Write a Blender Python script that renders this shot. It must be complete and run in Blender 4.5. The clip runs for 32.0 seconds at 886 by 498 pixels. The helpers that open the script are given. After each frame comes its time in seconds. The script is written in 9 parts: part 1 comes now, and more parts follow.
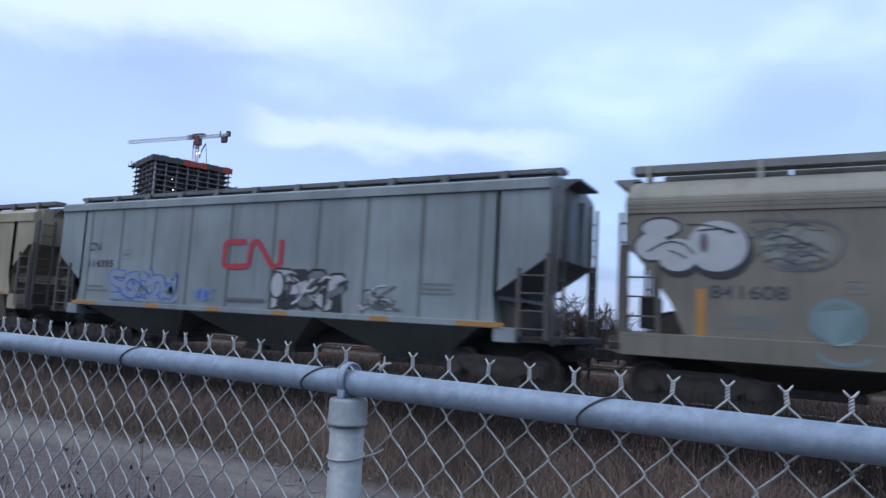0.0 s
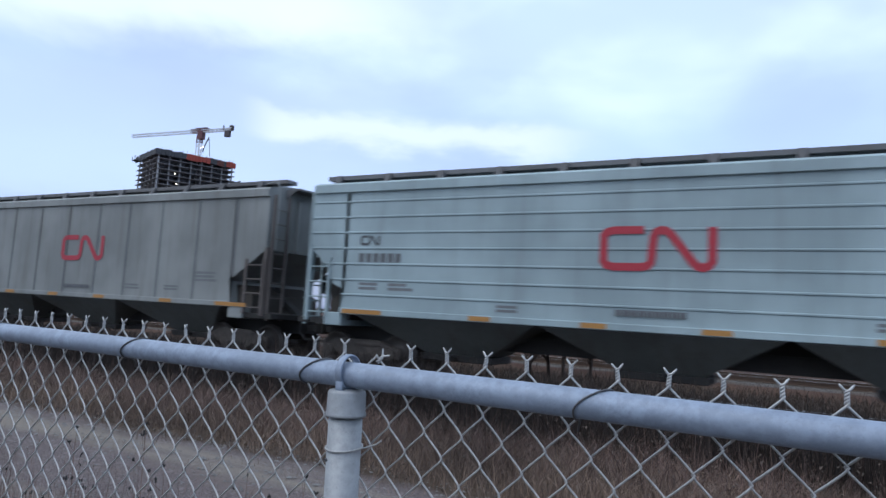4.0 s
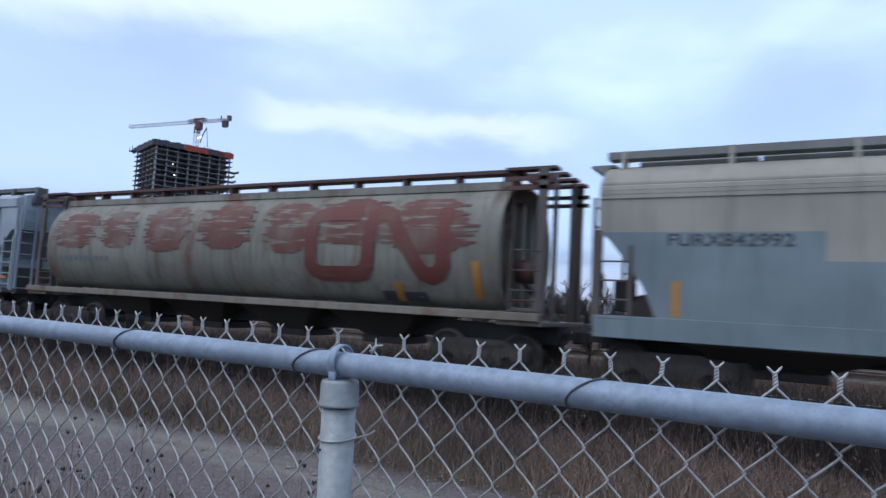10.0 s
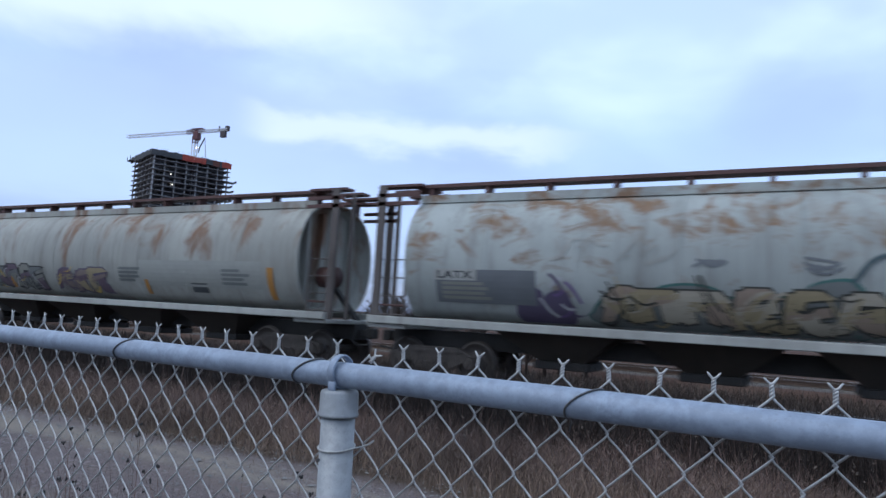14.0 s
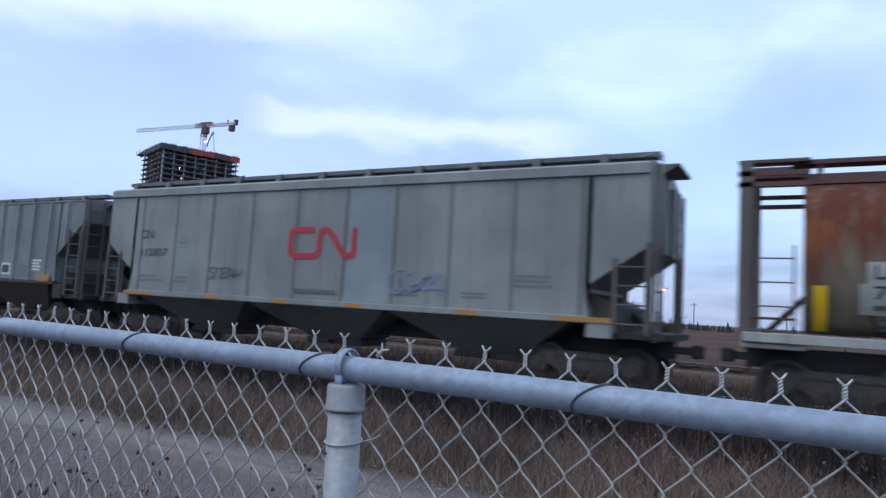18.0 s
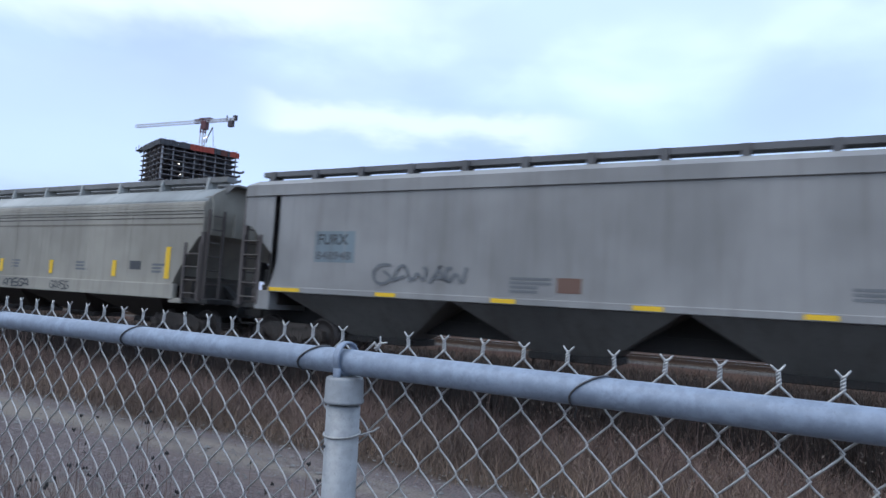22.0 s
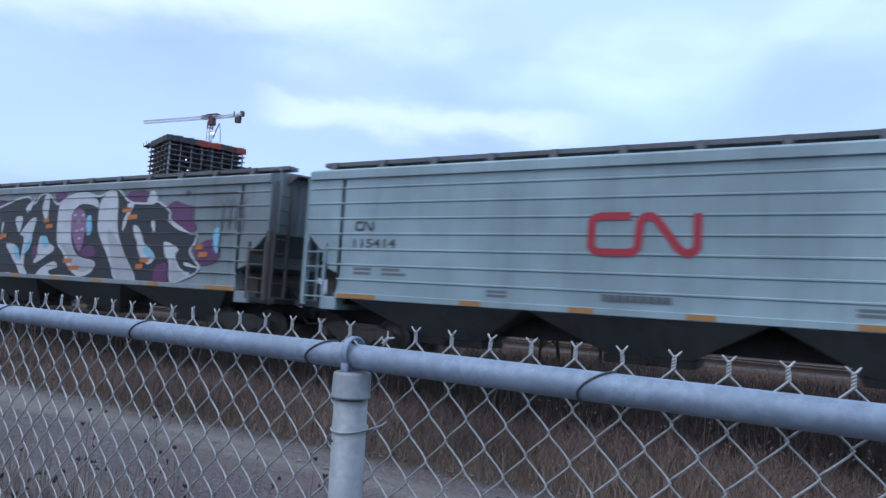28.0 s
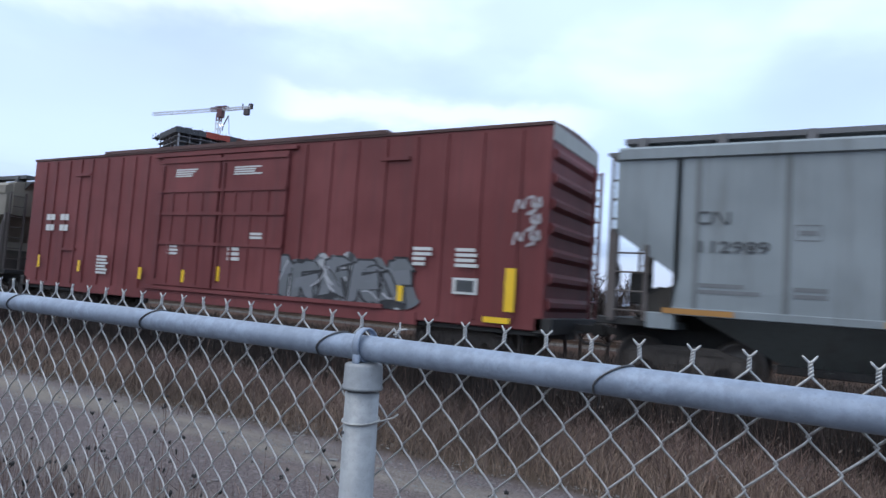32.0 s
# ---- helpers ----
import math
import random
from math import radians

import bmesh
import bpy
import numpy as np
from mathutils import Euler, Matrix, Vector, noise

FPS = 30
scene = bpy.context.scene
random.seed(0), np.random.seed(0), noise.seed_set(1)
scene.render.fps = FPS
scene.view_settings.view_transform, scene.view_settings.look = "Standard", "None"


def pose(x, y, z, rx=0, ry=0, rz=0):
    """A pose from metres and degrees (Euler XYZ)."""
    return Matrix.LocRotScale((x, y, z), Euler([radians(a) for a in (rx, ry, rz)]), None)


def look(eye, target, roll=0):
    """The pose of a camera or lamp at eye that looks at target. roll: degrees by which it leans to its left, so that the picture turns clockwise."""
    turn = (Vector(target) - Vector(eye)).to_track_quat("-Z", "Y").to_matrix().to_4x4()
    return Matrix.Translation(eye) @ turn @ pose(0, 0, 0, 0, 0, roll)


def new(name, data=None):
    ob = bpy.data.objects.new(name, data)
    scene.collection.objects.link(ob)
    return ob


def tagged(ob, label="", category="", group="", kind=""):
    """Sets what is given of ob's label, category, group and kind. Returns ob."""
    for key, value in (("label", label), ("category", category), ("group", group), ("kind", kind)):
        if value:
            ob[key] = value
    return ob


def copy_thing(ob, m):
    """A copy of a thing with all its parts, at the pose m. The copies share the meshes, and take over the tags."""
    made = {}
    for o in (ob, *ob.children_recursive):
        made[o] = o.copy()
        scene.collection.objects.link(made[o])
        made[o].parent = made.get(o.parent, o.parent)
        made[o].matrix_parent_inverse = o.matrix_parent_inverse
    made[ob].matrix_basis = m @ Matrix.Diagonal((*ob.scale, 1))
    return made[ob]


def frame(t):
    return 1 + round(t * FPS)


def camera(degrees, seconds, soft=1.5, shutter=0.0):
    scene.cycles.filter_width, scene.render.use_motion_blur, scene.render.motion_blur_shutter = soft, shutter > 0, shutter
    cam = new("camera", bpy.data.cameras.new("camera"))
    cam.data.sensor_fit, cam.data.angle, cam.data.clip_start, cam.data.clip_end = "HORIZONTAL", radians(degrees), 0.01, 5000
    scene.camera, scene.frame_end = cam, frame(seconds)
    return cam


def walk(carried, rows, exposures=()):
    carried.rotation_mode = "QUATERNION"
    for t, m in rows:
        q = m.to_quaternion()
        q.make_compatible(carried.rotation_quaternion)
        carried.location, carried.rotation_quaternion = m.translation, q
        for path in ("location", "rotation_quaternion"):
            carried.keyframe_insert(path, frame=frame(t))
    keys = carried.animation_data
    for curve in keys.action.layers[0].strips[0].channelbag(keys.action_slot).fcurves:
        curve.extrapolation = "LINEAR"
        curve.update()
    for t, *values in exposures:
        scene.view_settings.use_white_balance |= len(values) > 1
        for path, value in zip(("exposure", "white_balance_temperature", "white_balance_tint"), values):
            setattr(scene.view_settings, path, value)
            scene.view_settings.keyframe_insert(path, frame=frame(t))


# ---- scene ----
cam = camera(67.82, 32.0, soft=1.5, shutter=0.22)
CAMERA_ROWS = [
    (0.0, pose(0.0032, -0.0160, 1.6147, 96.181, -3.094, 28.198)),
    (0.5, pose(0.0090, -0.0124, 1.6159, 95.873, -2.885, 28.266)),
    (1.0, pose(0.0138, -0.0155, 1.6151, 95.722, -3.084, 28.293)),
    (1.5, pose(0.0146, -0.0154, 1.6141, 95.623, -3.136, 28.311)),
    (2.0, pose(0.0173, -0.0173, 1.6169, 95.571, -2.917, 28.407)),
    (2.5, pose(0.0154, -0.0188, 1.6144, 95.694, -3.129, 28.414)),
    (3.0, pose(0.0145, -0.0164, 1.6146, 95.684, -3.065, 28.498)),
    (3.5, pose(0.0108, -0.0139, 1.6112, 95.778, -3.365, 28.421)),
    (5.5, pose(0.0124, -0.0141, 1.6106, 95.437, -3.184, 28.404)),
    (6.0, pose(0.0132, -0.0101, 1.6102, 95.338, -3.094, 28.447)),
    (6.5, pose(0.0103, -0.0076, 1.6083, 95.247, -3.167, 28.564)),
    (7.0, pose(0.0099, -0.0077, 1.6094, 95.122, -3.188, 28.565)),
    (7.5, pose(0.0072, -0.0085, 1.6057, 95.082, -3.488, 28.497)),
    (8.0, pose(0.0098, -0.0052, 1.6093, 94.882, -3.230, 28.507)),
    (8.5, pose(0.0128, -0.0046, 1.6090, 94.798, -3.159, 28.528)),
    (9.0, pose(0.0160, -0.0037, 1.6090, 94.765, -2.937, 28.479)),
    (9.5, pose(0.0154, -0.0017, 1.6086, 94.821, -3.086, 28.480)),
    (10.0, pose(0.0166, -0.0023, 1.6109, 94.860, -3.100, 28.342)),
    (10.5, pose(0.0173, -0.0051, 1.6115, 94.916, -3.248, 28.239)),
    (11.0, pose(0.0183, -0.0056, 1.6128, 95.074, -3.278, 28.061)),
    (11.5, pose(0.0218, -0.0084, 1.6129, 95.280, -3.222, 27.905)),
    (12.0, pose(0.0214, -0.0081, 1.6128, 95.450, -3.258, 27.833)),
    (12.5, pose(0.0242, -0.0084, 1.6139, 95.580, -3.044, 27.891)),
    (13.0, pose(0.0240, -0.0092, 1.6123, 95.765, -3.069, 27.901)),
    (13.5, pose(0.0230, -0.0110, 1.6121, 95.765, -3.083, 28.015)),
    (14.0, pose(0.0179, -0.0123, 1.6104, 95.807, -3.264, 28.099)),
    (14.5, pose(0.0168, -0.0098, 1.6110, 95.701, -3.207, 28.266)),
    (16.5, pose(0.0098, -0.0039, 1.6107, 95.064, -3.361, 28.956)),
    (17.0, pose(0.0116, -0.0071, 1.6102, 95.133, -3.415, 28.924)),
    (17.5, pose(0.0149, -0.0072, 1.6114, 95.133, -3.328, 28.907)),
    (18.0, pose(0.0185, -0.0095, 1.6113, 95.233, -3.382, 28.778)),
    (18.5, pose(0.0189, -0.0085, 1.6114, 95.258, -3.271, 28.738)),
    (19.0, pose(0.0160, -0.0076, 1.6086, 95.399, -3.428, 28.655)),
    (19.5, pose(0.0131, -0.0054, 1.6078, 95.342, -3.453, 28.623)),
    (20.0, pose(0.0111, -0.0029, 1.6074, 95.213, -3.415, 28.601)),
    (20.5, pose(0.0147, -0.0025, 1.6083, 95.089, -3.306, 28.674)),
    (21.0, pose(0.0179, -0.0032, 1.6074, 95.024, -3.323, 28.664)),
    (21.5, pose(0.0216, -0.0051, 1.6070, 94.931, -3.284, 28.704)),
    (22.0, pose(0.0195, -0.0062, 1.6066, 94.858, -3.344, 28.746)),
    (22.5, pose(0.0235, -0.0026, 1.6085, 94.770, -3.144, 28.865)),
    (23.0, pose(0.0215, -0.0018, 1.6061, 94.823, -3.323, 28.847)),
    (23.5, pose(0.0242, -0.0002, 1.6079, 94.763, -3.094, 28.879)),
    (24.0, pose(0.0214, -0.0026, 1.6066, 94.791, -3.163, 28.859)),
    (24.5, pose(0.0173, -0.0042, 1.6045, 94.773, -3.339, 28.913)),
    (25.0, pose(0.0118, -0.0027, 1.6055, 94.640, -3.420, 29.019)),
    (25.5, pose(0.0093, -0.0009, 1.6052, 94.481, -3.427, 29.135)),
    (27.5, pose(0.0172, -0.0024, 1.6050, 94.403, -3.468, 29.250)),
    (28.0, pose(0.0169, -0.0054, 1.6051, 94.482, -3.501, 29.291)),
    (28.5, pose(0.0160, -0.0065, 1.6039, 94.534, -3.571, 29.401)),
    (29.0, pose(0.0127, -0.0063, 1.6031, 94.588, -3.552, 29.471)),
    (29.5, pose(0.0101, -0.0051, 1.6024, 94.536, -3.579, 29.588)),
    (30.0, pose(0.0052, -0.0044, 1.5992, 94.530, -3.888, 29.672)),
    (30.5, pose(0.0047, -0.0024, 1.6023, 94.325, -3.783, 29.807)),
    (31.0, pose(0.0042, -0.0017, 1.6013, 94.220, -3.920, 29.847)),
    (31.5, pose(0.0022, -0.0002, 1.6007, 94.060, -3.973, 29.885)),
    (32.0, pose(0.0005, 0.0026, 1.6009, 93.886, -3.945, 29.904)),
]
walk(cam, CAMERA_ROWS, [(0.0, -0.05, 6170, 10), (3.0, 0.12, 6610, 10), (6.0, 0.0, 6340, 10), (8.0, 0.03, 6140, 10), (10.0, 0.02, 6340, 10), (11.0, 0.10, 6670, 10), (12.0, -0.10, 6140, 10), (13.0, -0.08, 6220, 10), (14.0, -0.01, 6270, 10), (14.4, -0.08, 6140, 10), (17.0, 0.0, 6290, 10),
                        (20.0, 0.07, 6340, 10), (21.0, 0.16, 6670, 10), (22.0, 0.15, 6440, 10), (23.0, 0.05, 6140, 10), (24.0, 0.05, 6190, 10), (25.0, 0.12, 6390, 10), (28.0, 0.03, 5990, 10), (30.0, 0.16, 6390, 10), (31.0, 0.17, 6340, 10), (32.0, 0.26, 6690, 10)])

# ---------------------------------------------------------------- light
world = bpy.data.worlds.new("sky")
scene.world = world
world.use_nodes = True


def build_sky():
    nt = world.node_tree
    nt.nodes.clear()
    N, Lk = nt.nodes.new, nt.links.new

    def math_node(op, a, b=None, clamp=False):
        n = N("ShaderNodeMath")
        n.operation, n.use_clamp = op, clamp
        for i, v in enumerate((a, b)):
            if v is None:
                continue
            if isinstance(v, (int, float)):
                n.inputs[i].default_value = v
            else:
                Lk(v, n.inputs[i])
        return n.outputs[0]

    def mix(fac, a, b):
        n = N("ShaderNodeMix")
        n.data_type = "RGBA"
        for i, v in ((0, fac), (6, a), (7, b)):
            if isinstance(v, (int, float)):
                n.inputs[i].default_value = v
            elif isinstance(v, tuple):
                n.inputs[i].default_value = (*v, 1)
            else:
                Lk(v, n.inputs[i])
        return n.outputs[2]

    sky = N("ShaderNodeTexSky")
    sky.sky_type = "NISHITA"
    sky.sun_disc = False
    sky.sun_elevation, sky.sun_rotation = SUN_EL, SUN_ROT
    sky.air_density, sky.dust_density, sky.ozone_density = 1.0, 1.2, 2.0
    tc = N("ShaderNodeTexCoord")
    sep = N("ShaderNodeSeparateXYZ")
    Lk(tc.outputs["Generated"], sep.inputs[0])
    x, y, z = sep.outputs
    az = math_node("ARCTAN2", x, y)
    com = N("ShaderNodeCombineXYZ")
    Lk(az, com.inputs[0])
    Lk(z, com.inputs[1])

    def clouds(scale, detail, rough, loc, sy, dist=0.3, lean=0.0):
        mp = N("ShaderNodeMapping")
        mp.inputs["Location"].default_value = loc
        mp.inputs["Scale"].default_value = (1, sy, 1)
        mp.inputs["Rotation"].default_value = (0, 0, lean)
        Lk(com.outputs[0], mp.inputs[0])
        nz = N("ShaderNodeTexNoise")
        nz.inputs["Scale"].default_value = scale
        nz.inputs["Detail"].default_value = detail
        nz.inputs["Roughness"].default_value = rough
        nz.inputs["Distortion"].default_value = dist
        Lk(mp.outputs[0], nz.inputs["Vector"])
        return nz.outputs["Fac"]

    def ramp(v, a, b):
        r = N("ShaderNodeMapRange")
        r.interpolation_type = "SMOOTHERSTEP"
        r.inputs["From Min"].default_value, r.inputs["From Max"].default_value = a, b
        Lk(v, r.inputs["Value"])
        return r.outputs["Result"]

    big = ramp(clouds(1.7, 2.5, 0.45, (0.35, 0.2, 0), 2.0, 0.2, 0.12), 0.33, 0.67)
    soft = ramp(clouds(3.4, 3.5, 0.5, (5.1, 3.3, 0), 2.4, 0.2, 0.15), 0.32, 0.72)
    fine = clouds(6.5, 4, 0.5, (1.1, 5.2, 0), 2.2, 0.2)
    # the layer brightens overhead; long bright breaks lie about fifteen degrees up
    el = math_node("ADD", z, math_node("MULTIPLY", math_node("SUBTRACT", fine, 0.5), 0.09))
    high = ramp(math_node("ADD", el, math_node("MULTIPLY", math_node("SUBTRACT", big, 0.5), 0.10)), 0.26, 0.40)
    left = math_node("SUBTRACT", 1.0, ramp(az, -0.75, -0.45))
    gap = math_node("MULTIPLY", ramp(el, 0.225, 0.26), math_node("SUBTRACT", 1.0, ramp(el, 0.265, 0.30)))
    gap = math_node("MULTIPLY", gap, math_node("MULTIPLY", ramp(az, -0.84, -0.74), math_node("SUBTRACT", 1.0, ramp(az, -0.42, -0.22))))
    lofty = math_node("MULTIPLY", ramp(math_node("SUBTRACT", el, math_node("MULTIPLY", az, 0.10)), 0.41, 0.49), left)
    dusky = math_node("MULTIPLY", math_node("SUBTRACT", 1.0, ramp(math_node("SUBTRACT", el, math_node("MULTIPLY", az, 0.10)), 0.37, 0.44)), left)
    grey = mix(big, (0.415, 0.535, 0.90), (0.49, 0.665, 0.985))
    grey = mix(math_node("MULTIPLY", soft, 0.35), grey, (0.62, 0.82, 1.05))
    grey = mix(math_node("MULTIPLY", math_node("MULTIPLY", high, math_node("ADD", 0.35, math_node("MULTIPLY", soft, 0.5))), 1.0), grey, (0.78, 0.96, 1.16))
    grey = mix(math_node("MULTIPLY", lofty, 0.75), grey, (0.90, 1.02, 1.14))
    grey = mix(math_node("MULTIPLY", dusky, 0.60), grey, (0.47, 0.585, 0.96))
    grey = mix(math_node("MULTIPLY", gap, 0.60), grey, (0.90, 1.0, 1.10))
    low = math_node("MULTIPLY", ramp(el, 0.08, 0.15), math_node("SUBTRACT", 1.0, ramp(el, 0.16, 0.22)))
    grey = mix(math_node("MULTIPLY", low, 0.10), grey, (0.60, 0.80, 1.02))
    floor_haze = math_node("SUBTRACT", 1.0, ramp(el, 0.03, 0.17))
    band = ramp(clouds(3.0, 4, 0.55, (2.7, 1.9, 0), 7.0, 0.2), 0.35, 0.62)
    grey = mix(math_node("MULTIPLY", floor_haze, 0.9), grey, mix(band, (0.15, 0.22, 0.44), (0.33, 0.42, 0.70)))
    bg1, bg2, add = N("ShaderNodeBackground"), N("ShaderNodeBackground"), N("ShaderNodeAddShader")
    Lk(sky.outputs[0], bg1.inputs["Color"])
    bg1.inputs["Strength"].default_value = 0.05
    Lk(grey, bg2.inputs["Color"])
    bg2.inputs["Strength"].default_value = CLOUD_GLOW
    out = N("ShaderNodeOutputWorld")
    Lk(bg1.outputs[0], add.inputs[0])
    Lk(bg2.outputs[0], add.inputs[1])
    Lk(add.outputs[0], out.inputs[0])


SUN_EL, SUN_ROT, CLOUD_GLOW = radians(55), radians(205), 0.95
build_sky()
sun = new("sun", bpy.data.lights.new("sun", "SUN"))
sun.data.energy, sun.data.angle, sun.data.color = 0.5, radians(45), (1.0, 0.98, 0.96)
sun.matrix_world = look((-17, -36, 57), (0, 0, 0))

# ---------------------------------------------------------------- materials


def node_kit(m):
    m.use_nodes = True
    nt = m.node_tree
    bsdf = nt.nodes["Principled BSDF"]
    return nt, bsdf, nt.nodes.new, nt.links.new


def noise_fac(nt, vec, scale, detail=4.0, rough=0.55, stretch=(1, 1, 1), dist=0.0):
    mp = nt.nodes.new("ShaderNodeMapping")
    mp.inputs["Scale"].default_value = stretch
    nt.links.new(vec, mp.inputs[0])
    nz = nt.nodes.new("ShaderNodeTexNoise")
    nz.inputs["Scale"].default_value = scale
    nz.inputs["Detail"].default_value = detail
    nz.inputs["Roughness"].default_value = rough
    nz.inputs["Distortion"].default_value = dist
    nt.links.new(mp.outputs[0], nz.inputs["Vector"])
    return nz.outputs["Fac"]


def ramped(nt, fac, a, b):
    r = nt.nodes.new("ShaderNodeMapRange")
    r.interpolation_type = "SMOOTHSTEP"
    r.inputs["From Min"].default_value, r.inputs["From Max"].default_value = a, b
    nt.links.new(fac, r.inputs["Value"])
    return r.outputs["Result"]


def blend(nt, fac, a, b, how="MIX"):
    n = nt.nodes.new("ShaderNodeMix")
    n.data_type, n.blend_type = "RGBA", how
    for i, v in ((0, fac), (6, a), (7, b)):
        if isinstance(v, (int, float)):
            n.inputs[i].default_value = v
        elif isinstance(v, tuple):
            n.inputs[i].default_value = (*v, 1)
        else:
            nt.links.new(v, n.inputs[i])
    return n.outputs[2]


def times(nt, a, b):
    n = nt.nodes.new("ShaderNodeMath")
    n.operation = "MULTIPLY"
    for i, v in enumerate((a, b)):
        if isinstance(v, (int, float)):
            n.inputs[i].default_value = v
        else:
            nt.links.new(v, n.inputs[i])
    return n.outputs[0]


def bump(nt, bsdf, fac, strength, dist):
    b = nt.nodes.new("ShaderNodeBump")
    b.inputs["Strength"].default_value, b.inputs["Distance"].default_value = strength, dist
    nt.links.new(fac, b.inputs["Height"])
    nt.links.new(b.outputs[0], bsdf.inputs["Normal"])


def object_coords(nt, wander=9.0):
    """Object space, shifted by a chance amount for each object so that repeats differ."""
    tc, info = nt.nodes.new("ShaderNodeTexCoord"), nt.nodes.new("ShaderNodeObjectInfo")
    n = nt.nodes.new("ShaderNodeVectorMath")
    n.operation = "MULTIPLY_ADD"
    nt.links.new(info.outputs["Random"], n.inputs[0])
    n.inputs[1].default_value = (wander, wander, wander)
    nt.links.new(tc.outputs["Object"], n.inputs[2])
    return n.outputs[0]


MATS = {}


def paint(name, base, dirt=(0.09, 0.07, 0.055), grime=0.35, rust=0.0, rust_col=(0.16, 0.06, 0.03), rough=0.55, rust_up=0.0, wander=0.0, rust_stretch=0.42, orange=0.0, shine=0.3):
    """Weathered paint on steel: broad fading, grime in upright streaks, and rust where it is given."""
    m = bpy.data.materials.new(name)
    nt, bsdf, N, Lk = node_kit(m)
    base = tuple(c * 0.86 for c in base)
    vec = object_coords(nt, wander)
    broad = noise_fac(nt, vec, 0.45, 3, 0.5, (1, 1, 1))
    streak = noise_fac(nt, vec, 3.2, 5, 0.62, (1, 0.4, 0.10), 0.3)
    fine = noise_fac(nt, vec, 38.0, 4, 0.6)
    light = tuple(min(1.0, c * 1.12 + 0.012) for c in base)
    dark = tuple(c * 0.86 for c in base)
    col = blend(nt, ramped(nt, broad, 0.35, 0.65), dark, light)
    col = blend(nt, times(nt, ramped(nt, streak, 0.46, 0.78), grime), col, dirt)
    col = blend(nt, times(nt, ramped(nt, fine, 0.55, 0.8), grime * 0.35), col, dirt)
    drip = noise_fac(nt, vec, 11.0, 4, 0.65, (1, 1, 0.045), 0.2)
    col = blend(nt, times(nt, ramped(nt, drip, 0.52, 0.74), grime * 0.75), col, tuple(0.5 * (p + q * 0.7) for p, q in zip(dirt, base)))
    col = blend(nt, times(nt, ramped(nt, drip, 0.46, 0.30), grime * 0.5), col, tuple(min(1.0, c * 1.2 + 0.02) for c in base))
    if rust > 0:
        r1 = noise_fac(nt, vec, 1.1, 6, 0.65, (1, 1, rust_stretch), 0.5)
        r2 = noise_fac(nt, vec, 5.5, 5, 0.65, (1, 1, 0.22))
        if rust_up:
            # old paint fails first near the roof: rust thins out downwards
            tc, sep, lift = N("ShaderNodeTexCoord"), N("ShaderNodeSeparateXYZ"), N("ShaderNodeMath")
            Lk(tc.outputs["Object"], sep.inputs[0])
            lift.operation = "MULTIPLY_ADD"
            Lk(ramped(nt, sep.outputs[2], 1.9, 3.6), lift.inputs[0])
            lift.inputs[1].default_value = rust_up
            Lk(r1, lift.inputs[2])
            r1 = lift.outputs[0]
        fac = ramped(nt, r1, 0.68 - 0.42 * rust, 0.84 - 0.36 * rust)
        deep = blend(nt, r2, tuple(c * 0.55 for c in rust_col), tuple(min(1, c * 1.55) for c in rust_col))
        if orange:
            deep = blend(nt, times(nt, ramped(nt, noise_fac(nt, vec, 2.3, 5, 0.6, (1, 1, 0.2)), 0.50, 0.70), orange), deep, (0.27, 0.10, 0.035))
        col = blend(nt, times(nt, fac, ramped(nt, r2, 0.16, 0.52)), col, deep)
    Lk(col, bsdf.inputs["Base Color"])
    rr = nt.nodes.new("ShaderNodeMapRange")
    Lk(broad, rr.inputs["Value"])
    rr.inputs["To Min"].default_value, rr.inputs["To Max"].default_value = rough - 0.1, rough + 0.18
    Lk(rr.outputs[0], bsdf.inputs["Roughness"])
    bsdf.inputs["Specular IOR Level"].default_value = shine
    wave = noise_fac(nt, vec, 1.6, 3, 0.5)
    bump(nt, bsdf, blend(nt, 0.12, wave, fine), 0.35, 0.02)
    MATS[name] = m
    return m


def plain(name, base, rough=0.6, metal=0.0, var=0.12, scale=14.0, bumpy=0.15, glow=None, glow_strength=1.0):
    m = bpy.data.materials.new(name)
    nt, bsdf, N, Lk = node_kit(m)
    vec = object_coords(nt, 5.0)
    a, b = noise_fac(nt, vec, scale, 5, 0.6), noise_fac(nt, vec, scale * 0.12, 3, 0.5)
    lo, hi = tuple(c * (1 - var * 1.6) for c in base), tuple(min(1, c * (1 + var)) for c in base)
    col = blend(nt, a, lo, hi)
    col = blend(nt, times(nt, ramped(nt, b, 0.4, 0.7), 0.5), col, tuple(c * (1 - var) for c in base))
    Lk(col, bsdf.inputs["Base Color"])
    bsdf.inputs["Roughness"].default_value, bsdf.inputs["Metallic"].default_value = rough, metal
    if bumpy:
        bump(nt, bsdf, a, bumpy, 0.01)
    if glow:
        bsdf.inputs["Emission Color"].default_value = (*glow, 1)
        bsdf.inputs["Emission Strength"].default_value = glow_strength
    MATS[name] = m
    return m


